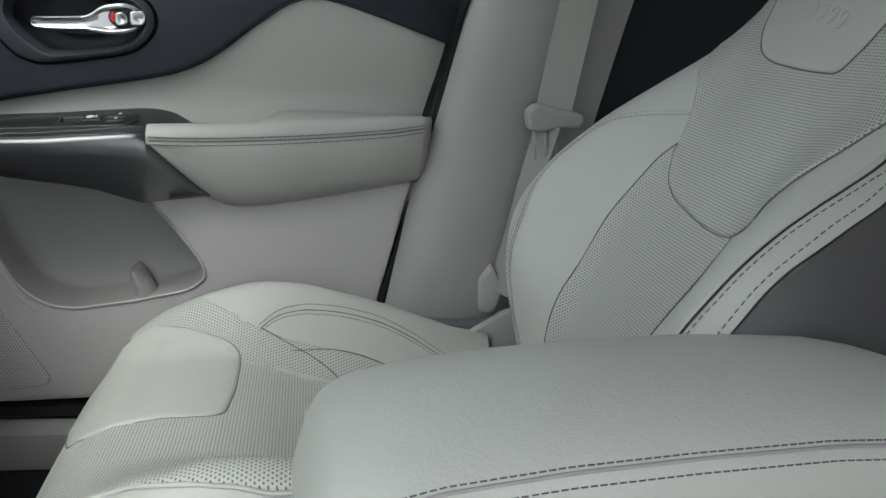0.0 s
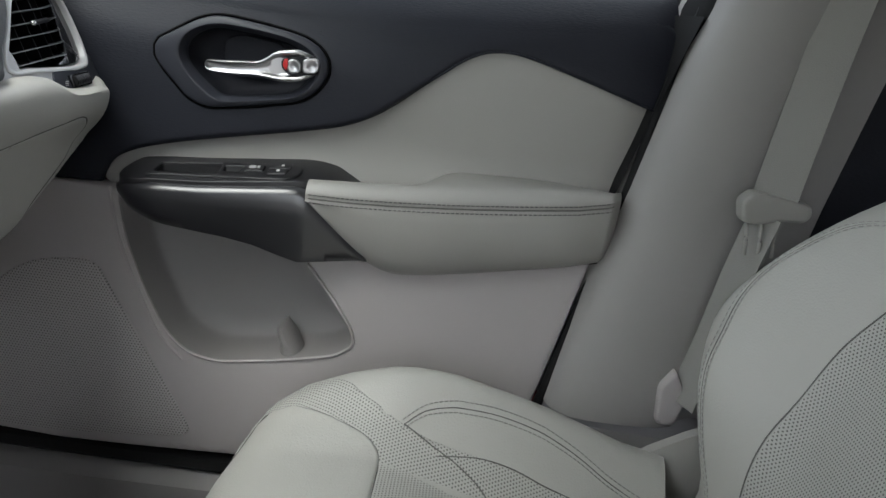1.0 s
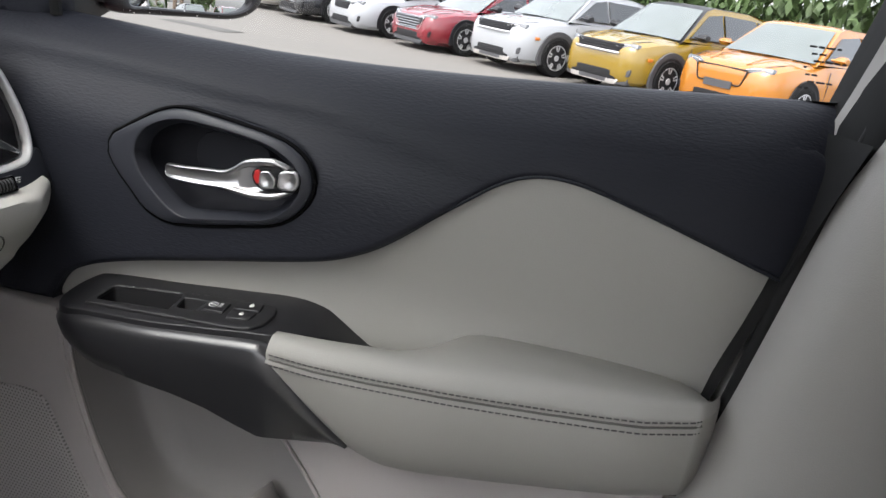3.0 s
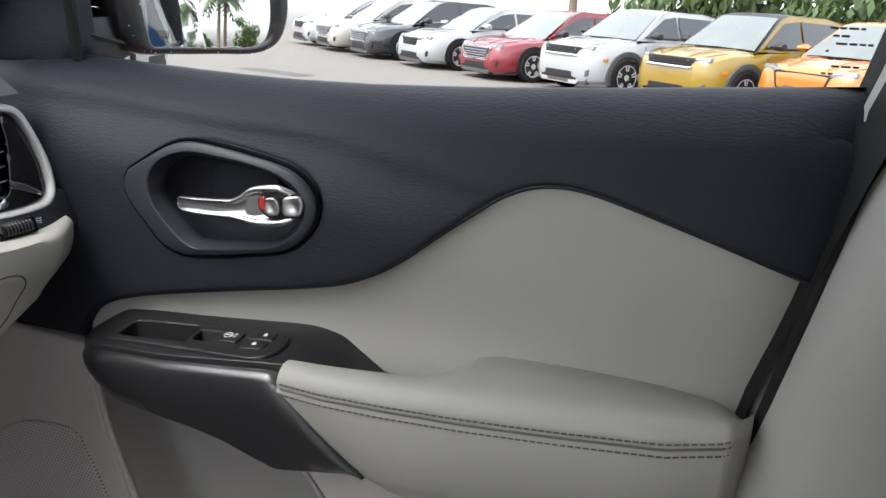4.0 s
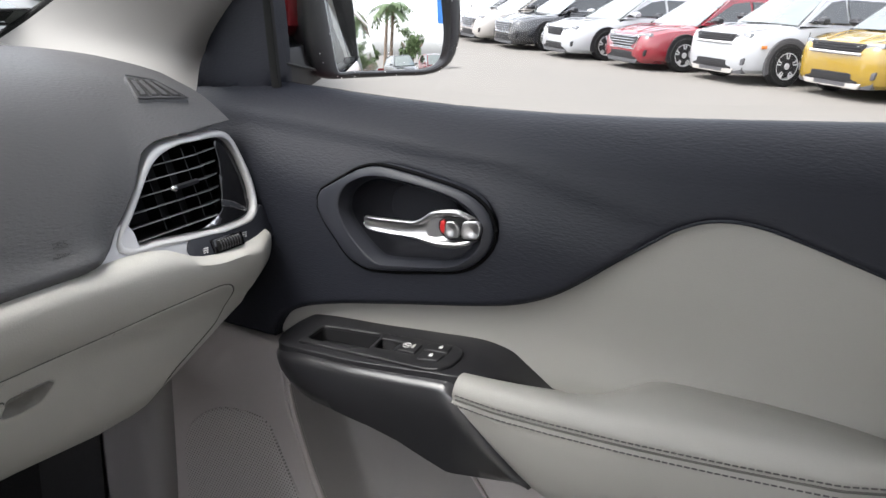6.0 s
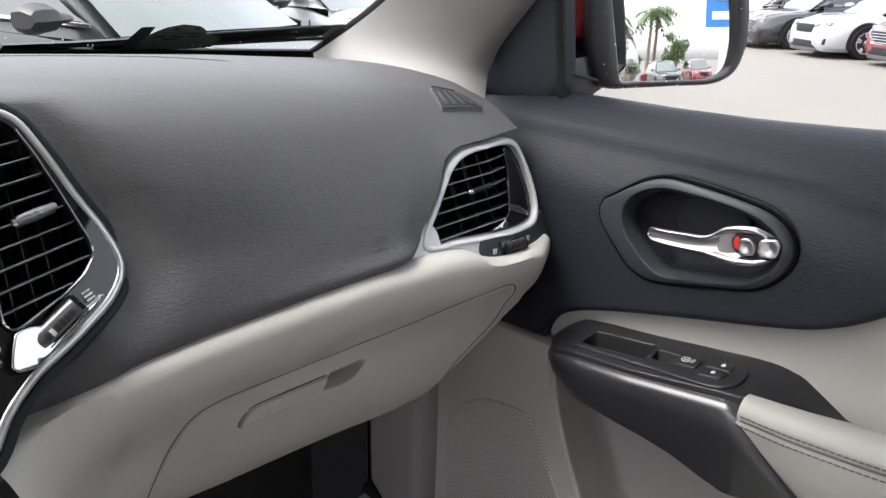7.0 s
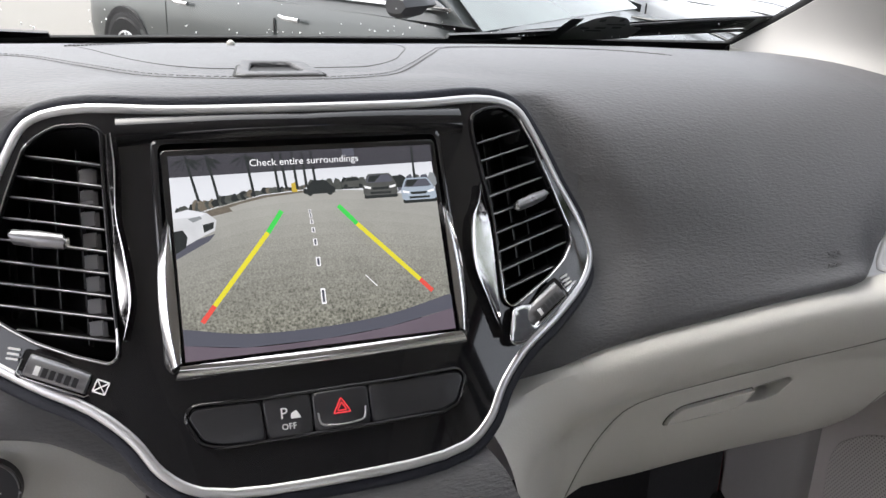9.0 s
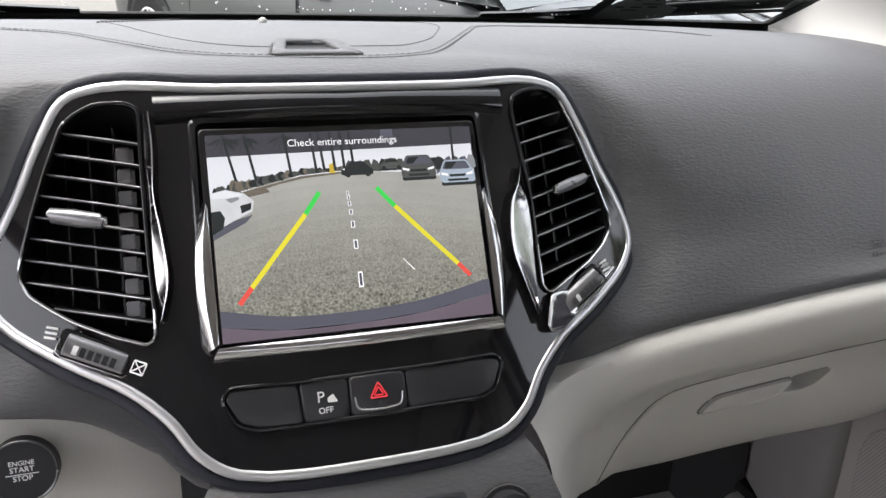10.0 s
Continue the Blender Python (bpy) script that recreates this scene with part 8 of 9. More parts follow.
# sky sheen and light from the car's inside are put into this pale base
WINDSCREEN = material("windscreen glass with painted sky sheen", (0.10, 0.118, 0.112), 0.06, coat=1.0, blotch=0.45, blotch_size=0.5)
MARKER = material("amber marker", (0.55, 0.16, 0.02), 0.3)
LAMP = material("smoked headlamp", (0.11, 0.115, 0.12), 0.1, metal=0.5, coat=1.0, blotch=0.5, blotch_size=0.05)
RIM = material("alloy", (0.55, 0.55, 0.56), 0.35, metal=0.35)
CLAD = material("grey cladding", (0.06, 0.06, 0.065), 0.6, grain=0.2)


def wheel_parts(parent, x, y, r, side, rim_mat):
    hub = Matrix.Translation((x, y, r))
    bm = bmesh.new()
    prof = [(r * 0.66, -0.10), (r * 0.93, -0.105), (r, -0.08), (r, 0.08), (r * 0.93, 0.105), (r * 0.66, 0.10)]
    loft_into(bm, [[hub @ Vector((q * math.cos(a), d, q * math.sin(a))) for q, d in prof] for a in np.linspace(0, 2 * math.pi, 29)])
    tyre = part("wheel", bm, RUBBER, parent, "black tyre on alloy rim")
    bm = bmesh.new()
    loft_into(bm, [[hub @ Vector((q * math.cos(a), side * d, q * math.sin(a))) for q, d in ((r * 0.67, 0.095), (r * 0.62, 0.10), (r * 0.60, 0.06), (r * 0.58, 0.02))] for a in np.linspace(0, 2 * math.pi, 29)])
    for k in range(5):
        a = 2 * math.pi * k / 5 + 0.3
        for da in (-0.16, 0.16):
            c, s = math.cos(a + da), math.sin(a + da)
            c2, s2 = math.cos(a), math.sin(a)
            t = Vector((-s2, 0, c2)) * 0.022
            loft_into(bm, [[hub @ (Vector((c2 * 0.05, side * 0.075, s2 * 0.05)) + t * q + Vector((0, side * e, 0))) for q, e in ((-1, 0), (-0.6, 0.014), (0.6, 0.014), (1, 0))],
                           [hub @ (Vector((c * r * 0.63, side * 0.082, s * r * 0.63)) + t * q + Vector((0, side * e, 0))) for q, e in ((-1, 0), (-0.6, 0.014), (0.6, 0.014), (1, 0))]])
    bmesh.ops.create_cone(bm, cap_ends=True, segments=16, radius1=0.07, radius2=0.05, depth=0.03, matrix=hub @ Matrix.Translation((0, side * 0.085, 0)) @ Matrix.Rotation(radians(-90 * side), 4, 'X'))
    part("rim", bm, rim_mat, tyre, "alloy rim", 40)
    bm = bmesh.new()
    bmesh.ops.create_cone(bm, cap_ends=True, segments=24, radius1=r * 0.6, radius2=r * 0.6, depth=0.02, matrix=hub @ Matrix.Translation((0, side * 0.02, 0)) @ Matrix.Rotation(radians(90), 4, 'X'))
    part("brake", bm, VENT, tyre)


def car(name, colour, label, suv=True, long=4.3, wide=1.80, high=1.58, cladding=False, grille="black", rim=None, group="cars in the lot", bold=False):
    """A parked car: nose at x = 0, facing +x, standing on z = 0."""
    c = thing(name, label, "car", group=group)
    pm = PAINT[colour]
    hw = wide / 2
    hood, belt_z = (0.98, 1.05) if suv else (0.84, 0.94)
    nose_z = hood - 0.14
    clear = 0.20 if suv else 0.15
    r = 0.345 if suv else 0.325
    front_x, rear_x = -0.86, -long + 0.80
    stations = [(0.0, 0.62, clear + 0.12, nose_z - 0.24), (-0.03, 0.74, clear + 0.04, nose_z - 0.10), (-0.10, 0.86, clear, nose_z - 0.02), (-0.28, 0.96, clear, nose_z + 0.04), (-0.6, 1.0, clear, hood - 0.03), (-1.0, 1.0, clear, hood), (-1.4, 1.0, clear, belt_z - 0.02), (-2.4, 1.0, clear, belt_z), (-long + 0.5, 1.0, clear, belt_z + 0.03), (-long + 0.12, 0.95, clear + 0.05, belt_z), (-long + 0.02, 0.86, clear + 0.12, belt_z - 0.12), (-long, 0.7, clear + 0.2, belt_z - 0.3)]
    fine = curve(stations, 3)
    secs = []
    for x, k, b, t in fine:
        w = hw * k
        half = [(0.0, t + 0.02), (0.55 * w, t + 0.015), (0.82 * w, t - 0.005), (0.93 * w, t - 0.05), (0.965 * w, t - 0.12), (0.985 * w, b + 0.62 * (t - b)), (1.0 * w, b + 0.45 * (t - b)), (0.985 * w, b + 0.22 * (t - b)), (0.95 * w, b + 0.06), (0.85 * w, b)]
        ring = [(x, y, z) for y, z in half] + [(x, -y, z) for y, z in half[::-1][:-1]]
        secs.append(ring)
    loft("body", secs, pm, c, closed=True, caps=True, sharp=30)
    # cabin: roof skin, then dark panes a little proud of it
    wb, wt = hw * 0.93, hw * 0.68
    rows = [(-1.05 if suv else -1.15, hood - 0.01, wb), (-1.72 if suv else -1.95, high - 0.06, wt + 0.02), (-1.95 if suv else -2.2, high, wt), (-long * 0.68, high, wt), (-long + (0.45 if suv else 0.95), high - 0.10, wt), (-long + (0.12 if suv else 0.30), belt_z + 0.02, wb)]

    def cabin(x):
        xs_ = [q[0] for q in rows][::-1]
        return float(np.interp(x, xs_, [q[1] for q in rows][::-1]))

    secs = []
    for x, z, w in rows:
        secs.append([(x, w if z < hood + 0.1 else wb + (w - wb) * min(1, (z - belt_z) / (high - belt_z)), z), (x, 0.6 * w, z + 0.015), (x, 0, z + 0.02), (x, -0.6 * w, z + 0.015), (x, -(w if z < hood + 0.1 else wb + (w - wb) * min(1, (z - belt_z) / (high - belt_z))), z)])
    loft("roof", secs, BLACK if colour == "yellow" else pm, c, sharp=30)
    for s in (1, -1):
        bm = bmesh.new()
        poly = [Vector((x, s * (w - 0.005), z)) for x, z, w in rows]
        base = [Vector((x, s * wb, belt_z - 0.05)) for x in (rows[-1][0], rows[0][0])]
        bm.faces.new([bm.verts.new(p) for p in poly + base])
        part("side_frame", bm, pm, c)
        wp = lambda x, z: Vector((x, s * (wb + (wt - wb) * min(1, max(0, (z - belt_z) / (high - belt_z))) + 0.008), z))
        fr = rows[0][0] - 0.22
        top_z = high - 0.09
        for pts in ([(fr, belt_z + 0.03), (rows[1][0] - 0.06, top_z - 0.05), (-long * 0.50, top_z), (-long * 0.50, belt_z + 0.03)], [(-long * 0.515, belt_z + 0.03), (-long * 0.515, top_z), (-long * 0.72, top_z - 0.01), (-long * 0.765, belt_z + 0.05)], [(-long * 0.775, belt_z + 0.07), (-long * 0.735, top_z - 0.02), (rows[4][0] + 0.02, top_z - 0.09), (-long * 0.86, belt_z + 0.09)]):
            bm = bmesh.new()
            front = [bm.verts.new(wp(*p)) for p in pts]
            rear = [bm.verts.new(wp(*p) - Vector((0, s * 0.02, 0))) for p in pts]
            bm.faces.new(front)
            for i in range(4):
                bm.faces.new((front[i], front[(i + 1) % 4], rear[(i + 1) % 4], rear[i]))
            part("side_window", bm, CAR_GLASS, c, "dark side window")
        m_x = rows[0][0] - 0.30
        mir = bmesh.new()
        loft_into(mir, [[(m_x + dx, s * (hw - 0.02 + q), belt_z + 0.05 + dz * k) for dx, dz in ((-0.05, -0.055), (-0.06, 0.0), (-0.05, 0.06), (0.0, 0.075), (0.06, 0.05), (0.08, 0.0), (0.05, -0.05), (0.0, -0.065))] for q, k in ((0.0, 0.35), (0.05, 0.4), (0.08, 0.9), (0.14, 1.0), (0.20, 0.92), (0.225, 0.55))], closed=True, caps=True)
        part("door_mirror", mir, BLACK if cladding or bold else pm, c)
        for k, x in enumerate((-long * 0.455, -long * 0.68)):
            tube("door_handle", curve([(x, s * (hw + 0.004), belt_z - 0.13), (x - 0.09, s * (hw + 0.025), belt_z - 0.125), (x - 0.18, s * (hw + 0.004), belt_z - 0.12)], 4), 0.014, CHROME if bold else pm, c)
        for x in (-long * 0.30, -long * 0.505, -long * 0.74):
            tube("door_gap", [(x, s * (hw * 0.975 + 0.004), belt_z - 0.14), (x + 0.01, s * (hw + 0.002), belt_z - 0.35), (x + 0.02, s * (hw * 0.99), clear + 0.15)], 0.006, SEAM, c, sides=4)
        tube("window_trim", [wp(x, z) for x, z in ((fr + 0.05, belt_z + 0.02), (-long * 0.5, belt_z + 0.02), (-long * 0.86, belt_z + 0.07))], 0.012, CHROME if bold else BLACK, c, sides=5)
        for x in (front_x, rear_x):
            wheel_parts(c, x, s * (hw - 0.088), r, s, rim or RIM)
            bm = bmesh.new()
            arch = [(q * math.cos(a), q * math.sin(a)) for q, a in [(r + 0.055, a) for a in np.linspace(-0.35, math.pi + 0.35, 20)]]
            secs = [[(x + px * k, s * (hw + d), r + pz * k) for px, pz in arch] for k, d in ((0.93, 0.004), (1.0, 0.012), (1.16 if cladding else 1.04, 0.012), (1.17 if cladding else 1.05, -0.03))]
            loft_into(bm, secs)
            part("wheel_arch", bm, CLAD if cladding else VENT, c)
            bm = bmesh.new()
            face = [bm.verts.new((x + px * 0.99, s * (hw + 0.004), r + pz * 0.99)) for px, pz in arch]
            bm.faces.new(face)
            part("wheel_well", bm, VENT, c)
        sill = [[(x, s * (hw * 1.0), clear + 0.18), (x, s * (hw * 1.005), clear + 0.10), (x, s * (hw * 0.94), clear - 0.02)] for x in (front_x - r - 0.06, rear_x + r + 0.06)]
        loft("side_sill", sill, CLAD if cladding else pm, c)
        # lamps
        head = [(0.40, nose_z - 0.04), (0.56, nose_z + 0.01), (0.80, nose_z + 0.02), (0.84, nose_z - 0.04), (0.74, nose_z - 0.11), (0.50, nose_z - 0.11)]
        panel("headlamp", rounded([(q * hw * 1.02, z) for q, z in head], 0.02, 3), lambda y, z: (-0.075 - 0.34 * max(0, abs(y) / hw - 0.40)**1.3 - 0.45 * max(0, z - nose_z + 0.05) + 0.062, s * y, z), (1, 0, 0), LAMP, c, "smoked glass headlamp", step=0.06, bulge=0.012, depth=0.07)
        tube("lamp_strip", [(-0.006 - 0.34 * max(0, q - 0.40)**1.3 - 0.45 * max(0, z - nose_z + 0.05), s * q * hw, z) for q, z in ((0.44, nose_z - 0.048), (0.54, nose_z - 0.022), (0.64, nose_z - 0.014), (0.70, nose_z - 0.014))], 0.006, RIM, c, "bright lamp strip", sides=5)
        panel("fog_lamp", rounded([(hw * 0.66, clear + 0.20), (hw * 0.86, clear + 0.26), (hw * 0.84, clear + 0.14), (hw * 0.68, clear + 0.12)], 0.02, 3), lambda y, z: (-0.05 - 0.12 * max(0, abs(y) / hw - 0.6) + 0.02, s * y, z), (1, 0, 0), VENT if not cladding else CLAD, c, "fog lamp recess", step=0.06, bulge=0.01, depth=0.05)
    bm = bmesh.new()
    w0 = [(rows[0][0] + 0.005, rows[0][1] + 0.03, wb - 0.05), (rows[1][0] + 0.02, rows[1][1] - 0.01, wt - 0.02)]
    loft_into(bm, [[(x, -w, z + 0.012), (x + 0.03, -w * 0.5, z + 0.022), (x + 0.04, 0, z + 0.026), (x + 0.03, w * 0.5, z + 0.022), (x, w, z + 0.012)] for x, z, w in w0])
    part("windscreen", bm, WINDSCREEN, c, "windscreen with pale sky sheen painted in")
    GR = {"black": [(0.42, nose_z - 0.03), (-0.42, nose_z - 0.03), (-0.36, nose_z - 0.20), (0.36, nose_z - 0.20)], "wide": [(0.62, nose_z - 0.05), (-0.62, nose_z - 0.05), (-0.50, nose_z - 0.30), (0.50, nose_z - 0.30)], "slim": [(0.60, nose_z - 0.005), (-0.60, nose_z - 0.005), (-0.52, nose_z - 0.14), (0.52, nose_z - 0.14)], "none": [(0.50, nose_z - 0.06), (-0.50, nose_z - 0.06), (-0.42, nose_z - 0.30), (0.42, nose_z - 0.30)]}[grille]
    gr = panel("grille", rounded([(q * hw, z) for q, z in GR], 0.03, 3), lambda y, z: (0.012 - 0.08 * (abs(y) / hw)**2 - 0.25 * max(0, z - nose_z + 0.12), y, z), (1, 0, 0), pm if grille == "none" else VENT, c, "front grille", step=0.06, bulge=0.012, depth=0.06)
    if grille == "wide":
        tube("grille_frame", [(0.018 - 0.08 * (abs(y) / hw)**2 - 0.25 * max(0, z - nose_z + 0.12), y, z) for y, z in rounded([(q * hw, z) for q, z in GR], 0.04, 3)], 0.010, CHROME, gr, "silver grille frame", closed=True)
    if grille == "none":
        tube("grille_line", [(0.020 - 0.08 * (abs(y) / hw)**2 - 0.25 * max(0, z - nose_z + 0.12), y, z) for y, z in rounded([(q * hw, z) for q, z in GR], 0.05, 3)], 0.012, VENT, gr, closed=True)
    else:
        for k in range(5 if bold else 3):
            z = nose_z - 0.07 - 0.05 * k if grille != "slim" else nose_z - 0.035 - 0.035 * k
            q = 0.38 if grille == "black" else 0.54 - 0.025 * k
            tube("grille_bar", [(0.022 - 0.08 * (abs(y) / hw)**2 - 0.25 * max(0, z - nose_z + 0.12), y, z) for y in np.linspace(-q * hw, q * hw, 7)], 0.008, CHROME if bold else VENT, gr, sides=5)
    if grille == "slim":
        tube("grille_bar", [(0.026 - 0.08 * (abs(y) / hw)**2, y, nose_z - 0.155) for y in np.linspace(-0.56 * hw, 0.56 * hw, 9)], 0.020, RIM, gr, "silver bar below the grille", sides=8)
    for q in (0.84, -0.84):
        tube("bonnet_gap", curve([(-0.16, q * hw * 0.80, nose_z + 0.028), (-0.45, q * hw * 0.93, hood - 0.055), (-0.75, q * hw * 0.985, hood - 0.03), (-1.02, q * hw * 1.0, hood - 0.012)], 4), 0.006, SEAM, c, sides=4)
        tube("bonnet_crease", curve([(-0.12, q * hw * 0.42, nose_z + 0.022), (-0.5, q * hw * 0.50, hood - 0.004), (-1.0, q * hw * 0.60, hood + 0.018)], 4), 0.010, pm, c, sides=6)
    if cladding:
        for q in (1, -1):
            box("side_marker", (-0.40, q * hw * 0.985 - 0.012, nose_z - 0.22), (-0.30, q * hw * 0.985 + 0.012, nose_z - 0.17), MARKER, c, "amber side marker", bevel=0.005)
        panel("bumper_cladding", rounded([(0.84 * hw, clear + 0.15), (-0.84 * hw, clear + 0.15), (-0.80 * hw, clear - 0.01), (0.80 * hw, clear - 0.01)], 0.03, 3), lambda y, z: (0.006 - 0.17 * (abs(y) / hw)**3, y, z), (1, 0, 0), CLAD, c, "grey lower bumper", step=0.06, bulge=0.012, depth=0.08)
    panel("lower_intake", rounded([(0.52 * hw, clear + 0.20), (-0.52 * hw, clear + 0.20), (-0.60 * hw, clear + 0.06), (0.60 * hw, clear + 0.06)], 0.02, 3), lambda y, z: (0.012 - 0.06 * (abs(y) / hw)**2, y, z), (1, 0, 0), VENT, c, "lower intake", step=0.06, bulge=0.01, depth=0.08)
    panel("skid_plate", rounded([(0.66 * hw, clear + 0.07), (-0.66 * hw, clear + 0.07), (-0.58 * hw, clear - 0.02), (0.58 * hw, clear - 0.02)], 0.02, 3), lambda y, z: (0.006 - 0.06 * (abs(y) / hw)**2, y, z), (1, 0, 0), PAINT["silver"] if cladding else CLAD, c, "lower bumper lip", step=0.06, bulge=0.01, depth=0.08)
    if grille == "none":
        box("plate", (0.0, -0.25, clear + 0.27), (0.022, 0.25, clear + 0.38), CLAD, c, "blank plate holder")
    return c


def park(c, x, y, heading):
    """Stand a car with its nose at (x, y), facing heading degrees from +x."""
    f = Vector((math.cos(radians(heading)), math.sin(radians(heading))))
    rise = lambda d: (ground_z(x + d.x, y + d.y) - ground_z(x - d.x, y - d.y)) / 2
    pitch, roll = -math.atan(rise(f)), math.atan(rise(Vector((-f.y, f.x))))
    c.matrix_basis = Matrix.Translation((x, y, ground_z(x, y))) @ Matrix.Rotation(radians(heading), 4, 'Z') @ Matrix.Rotation(pitch, 4, 'Y') @ Matrix.Rotation(roll, 4, 'X')


FACE = 140
ROW = [("orange", "orange electric hatchback parked in the row", dict(grille="none", suv=True, high=1.56, wide=1.86, long=4.6)),
       ("yellow", "mustard yellow compact SUV with black roof rails", dict(cladding=True, high=1.60, grille="slim", bold=False)),
       ("white", "white compact SUV with grey cladding", dict(cladding=True, high=1.55, grille="slim", long=4.15)),
       ("red", "red sedan with wide chrome grille", dict(suv=False, high=1.45, long=4.8, grille="wide", bold=True)),
       ("white", "white sport sedan with dark wheels", dict(suv=False, high=1.40, long=4.7, grille="black")),
       ("black", "black sedan with chrome grille", dict(suv=False, high=1.47, long=4.9, grille="wide", bold=True)),
       ("silver", "beige sedan with chrome grille", dict(suv=False, high=1.45, long=4.8, grille="wide", bold=True)),
       ("white", "white sedan parked further along the row", dict(suv=False, high=1.43, long=4.6, grille="black"))]
# where the near front wheel of each car of the row stands
STANDS = [(12.83, -2.43), (13.70, -0.47), (14.60, 1.55), (15.70, 3.58), (16.90, 5.60), (18.20, 7.60), (19.35, 9.30), (20.70, 10.90)]
for (colour, label, more), (px, py) in zip(ROW, STANDS):
    c = car("parked_car", colour, label, **more)
    h = radians(FACE)
    nose = np.array((px, py)) + 0.86 * np.array((math.cos(h), math.sin(h))) - 0.78 * np.array((-math.sin(h), math.cos(h)))
    park(c, nose[0], nose[1], FACE)
for k, (x, y, colour, turn) in enumerate(((21.0, 24.0, "red", 150), (23.2, 26.5, "blue", 150), (25.5, 29.0, "blue", 150))):
    park(car("parked_car", colour, colour + " car parked far along the lot", suv=False, high=1.45, grille="black"), x, y, turn)
# cars across in front of the windscreen, nose towards this one
park(car("parked_car", "grey", "slate grey sedan with chrome window trim", suv=False, long=5.4, high=1.46, bold=True, grille="wide"), 2.70, 2.62, -61)
for k, (colour, tall) in enumerate((("white", False), ("white", True), ("silver", False), ("white", False), ("red", False))):
    park(car("parked_car", colour, colour + " car parked across in front", suv=tall, high=1.6 if tall else 1.46, grille="black"), 2.70 + 2.2 * (k + 1) - 0.50 * max(0, k - 1), 2.92 + 1.3 * (k + 1) + (0.0, 0.0, 1.3, 1.7, 2.2)[k], -61)

# a dealer sign, trees and a far hedge behind and beyond
SIGN = material("blue sign", (0.02, 0.14, 0.42), 0.4)
sign = thing("pole_sign", "blue sign with white bars on a steel pole", "sign", (0, 0, 0))
box("panel", (5.1, -24.2, 3.4), (8.3, -24.0, 8.2), SIGN, sign, "blue panel")
box("bar", (5.6, -23.98, 3.9), (7.8, -23.95, 4.4), WHITE, sign)
tube("emblem", [(x, -23.96, z) for x, z in rounded([(5.9, 5.2), (7.5, 5.2), (7.3, 6.9), (6.1, 6.9)], 0.3, 4)], 0.09, WHITE, sign, closed=True)
box("bar", (6.3, -23.98, 5.4), (6.45, -23.95, 6.7), WHITE, sign)
box("bar", (6.95, -23.98, 5.4), (7.1, -23.95, 6.7), WHITE, sign)
box("post", (6.4, -24.2, -0.9), (7.0, -24.0, 3.4), RIM, sign)

BARK = material("bark", (0.16, 0.12, 0.09), 0.9, grain=0.8, grain_size=0.05, blotch=0.3)
LEAF = material("leaves", (0.06, 0.10, 0.03), 0.6, blotch=0.4, blotch_size=0.5)
FROND = material("palm fronds", (0.07, 0.11, 0.04), 0.6, blotch=0.3, blotch_size=0.5)


def tree(x, y, high, seed):
    rnd = random.Random(seed)
    t = thing("tree", "green leafy tree beyond the parked cars", "tree", group="trees beyond the lot")
    z0 = ground_z(x, y)
    bm = bmesh.new()
    loft_into(bm, [[(x + r * math.cos(a) + 0.1 * math.sin(z), y + r * math.sin(a), z0 + z) for a in np.linspace(0, 2 * math.pi, 9)] for z, r in ((-0.2, 0.26), (0.6, 0.18), (high * 0.35, 0.14), (high * 0.6, 0.07))])
    for k in range(7):
        a = rnd.uniform(0, 6.28)
        p = Vector((x, y, z0 + high * rnd.uniform(0.3, 0.5)))
        tube_into(bm, [p, p + Vector((math.cos(a), math.sin(a), 1.0)) * high * 0.12, p + Vector((math.cos(a) * 1.4, math.sin(a) * 1.4, 1.3)) * high * 0.2], 0.05, 5)
    part("trunk", bm, BARK, t, "brown trunk and limbs")
    bm = bmesh.new()
    blobs = [(Vector((x + rnd.uniform(-1, 1) * high * 0.3, y + rnd.uniform(-1, 1) * high * 0.3, z0 + high * rnd.uniform(0.45, 0.95))), high * rnd.uniform(0.10, 0.2)) for _ in range(14)]
    for c, r in blobs:
        for _ in range(130):
            d = Vector((rnd.gauss(0, 1), rnd.gauss(0, 1), rnd.gauss(0, 0.8))).normalized() * r * rnd.uniform(0.6, 1.05)
            n = Vector((rnd.gauss(0, 1), rnd.gauss(0, 1), rnd.gauss(0, 1))).normalized()
            s = n.cross(Vector((0, 0, 1))).normalized() * rnd.uniform(0.05, 0.10)
            l = n.cross(s).normalized() * rnd.uniform(0.10, 0.2)
            p = c + d
            bm.faces.new([bm.verts.new(q) for q in (p - l, p + s, p + l, p - s)])
    part("crown", bm, LEAF, t, "green leaves")


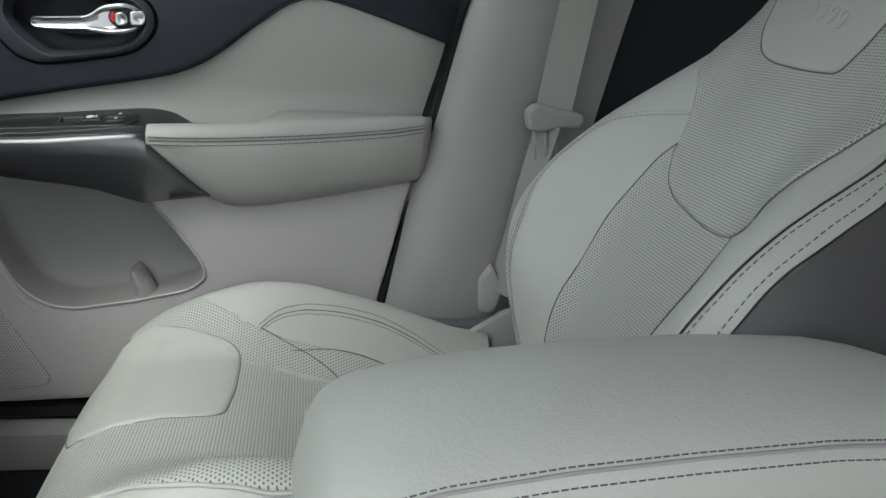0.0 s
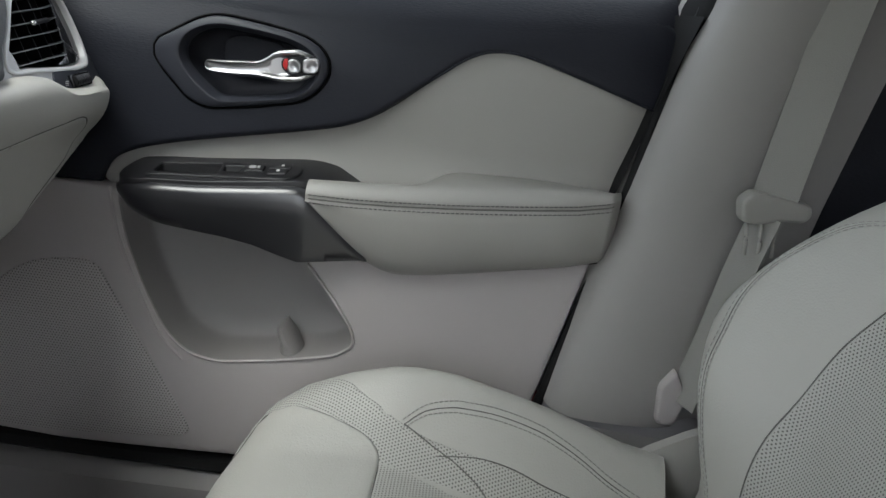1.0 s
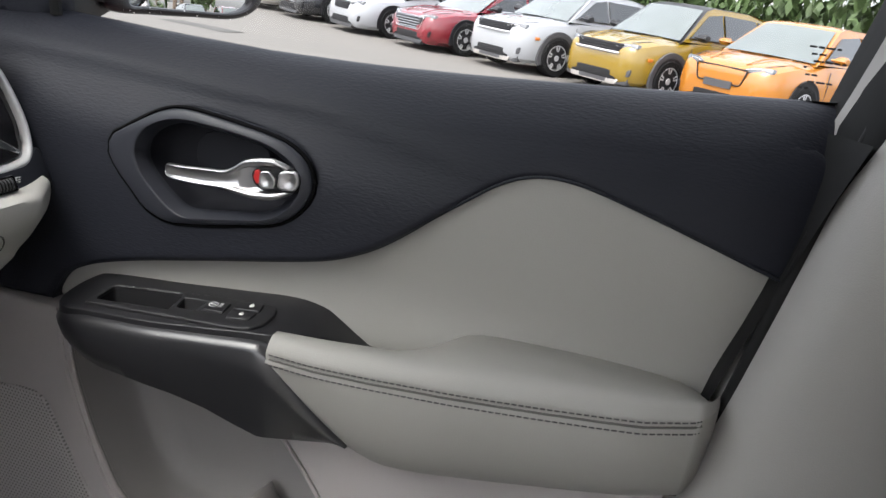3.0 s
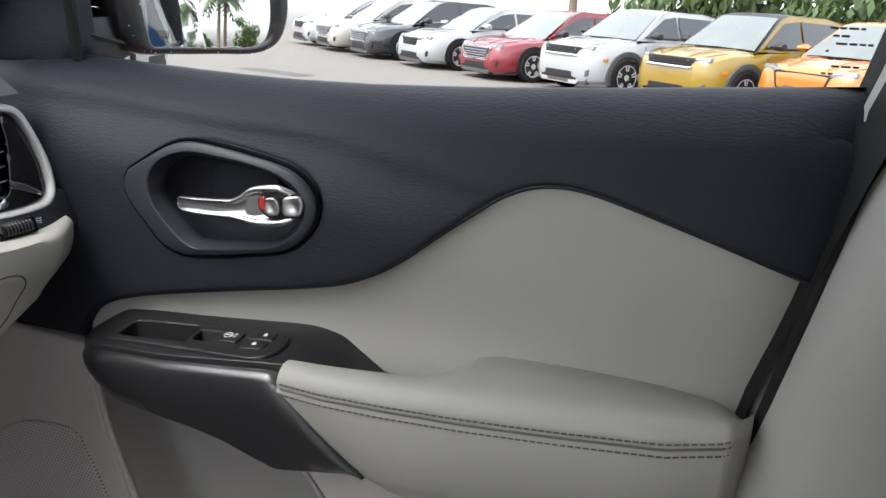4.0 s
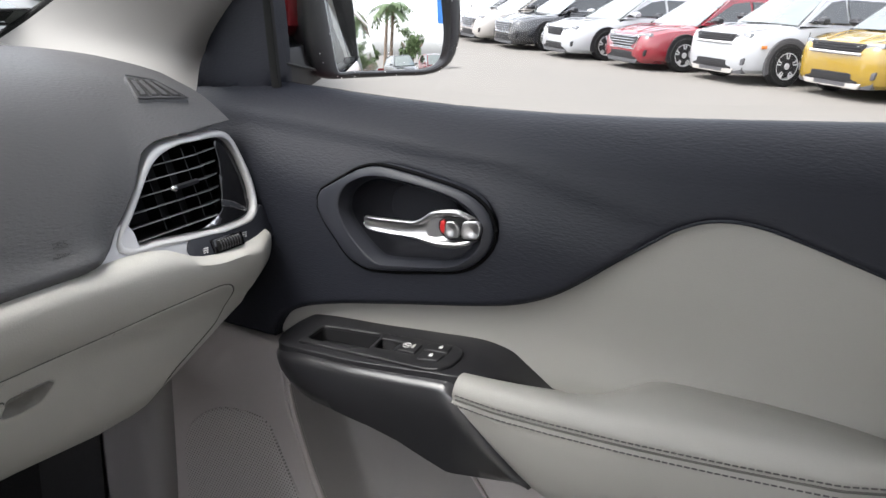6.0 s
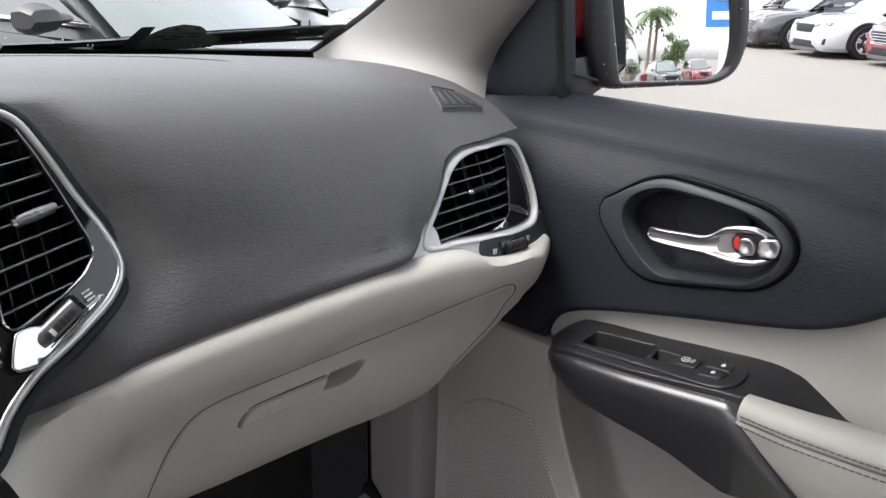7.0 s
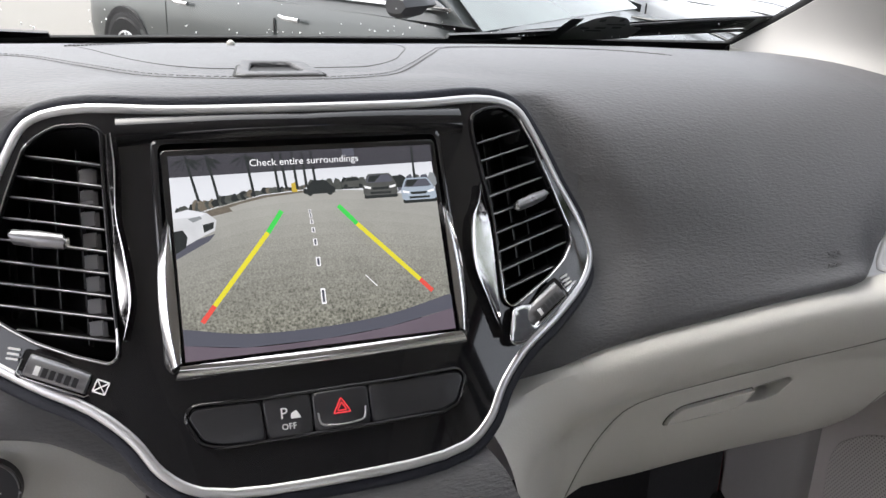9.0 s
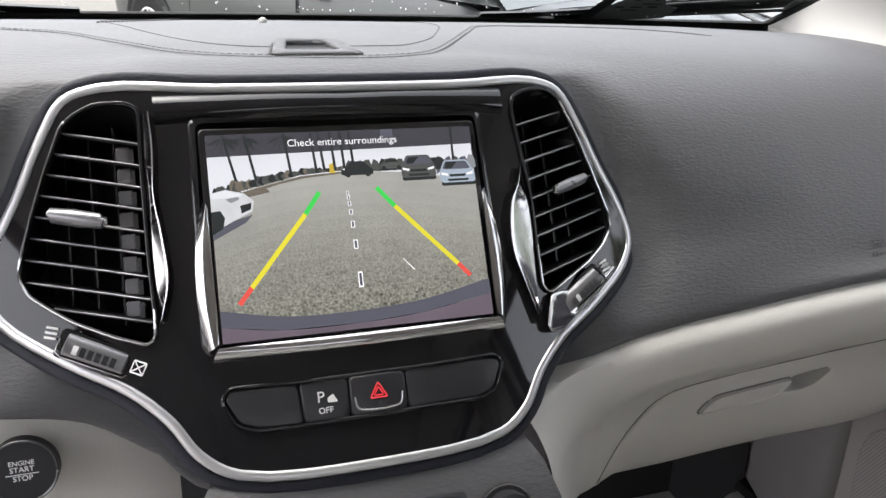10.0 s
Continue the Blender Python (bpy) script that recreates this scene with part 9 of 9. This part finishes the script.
def palm(x, y, high, seed):
    rnd = random.Random(seed)
    t = thing("palm_tree", "tall palm tree with drooping fronds", "palm tree", group="palms round the lot")
    z0 = ground_z(x, y)
    bm = bmesh.new()
    loft_into(bm, [[(x + r * math.cos(a) + 0.05 * z * z / high, y + r * math.sin(a), z0 + z) for a in np.linspace(0, 2 * math.pi, 9)] for z, r in ((-0.2, 0.24), (0.5, 0.17), (high * 0.5, 0.14), (high, 0.12))])
    part("trunk", bm, BARK, t, "grey-brown ringed trunk")
    bm = bmesh.new()
    top_p = Vector((x + 0.05 * high, y, z0 + high))
    for k in range(18):
        a, e = rnd.uniform(0, 6.28), rnd.uniform(-0.3, 1.0)
        out = Vector((math.cos(a), math.sin(a), 0))
        pts = [top_p + out * 2.0 * u + Vector((0, 0, 1.2 * e * u - 1.3 * u * u)) for u in np.linspace(0, 1, 9)]
        side = out.cross(Vector((0, 0, 1)))
        for i in range(1, 9):
            for s in (-1, 1):
                tip = pts[i] + side * s * (0.5 * math.sin(math.pi * i / 9.5)) + Vector((0, 0, -0.25)) + out * 0.15
                bm.faces.new([bm.verts.new(q) for q in (pts[i - 1], pts[i], tip)])
    part("fronds", bm, FROND, t, "green fronds")


for k, (x, y, h) in enumerate(((24, -3.5, 6.5), (26, 1.5, 7.5), (27, -9, 7.0), (30, 6, 8.0), (33, 13, 7.0))):
    tree(x, y, h, k)
palm(22.0, -6.0, 8.5, 11)
palm(0.62, -26.0, 5.3, 12)
palm(1.15, -27.0, 5.6, 13)
tree(3.6, -33.0, 4.4, 9)
tree(-1.5, -36.0, 3.2, 10)
park(car("parked_car", "black", "black SUV parked behind", high=1.65, grille="wide"), 2.5, -20.6, 75)
park(car("parked_car", "red", "red car parked behind", high=1.75, grille="black"), 5.6, -25.5, 80)


def hedge(a, b, high, thick, count, seed):
    """A wall of leaves between two ground points, with an uneven top."""
    rnd = random.Random(seed)
    h = thing("hedge", "dense green hedge and shrubs behind the parked cars", "hedge", kind="stuff")
    verts, faces = [], []
    for _ in range(count):
        u = rnd.random()
        x, y = a[0] + (b[0] - a[0]) * u + rnd.gauss(0, thick), a[1] + (b[1] - a[1]) * u + rnd.gauss(0, thick)
        top = high * (0.72 + 0.16 * math.sin(u * 17) + 0.12 * math.sin(u * 41 + 1))
        p = Vector((x, y, ground_z(x, y) + top * rnd.random() ** 0.7))
        n = Vector((rnd.gauss(0, 1), rnd.gauss(0, 1), rnd.gauss(0, 1))).normalized()
        s = n.cross(Vector((0, 0, 1))).normalized() * rnd.uniform(0.05, 0.11)
        l = n.cross(s).normalized() * rnd.uniform(0.12, 0.26)
        k = len(verts)
        verts += [p - l, p + s, p + l, p - s]
        faces.append((k, k + 1, k + 2, k + 3))
    me = bpy.data.meshes.new("foliage")
    me.from_pydata([tuple(v) for v in verts], [], faces)
    me.materials.append(LEAF)
    ob = new("foliage", me)
    ob.parent = h


hedge((18.5, -12.0), (23.5, 2.5), 3.6, 0.55, 9000, 5)
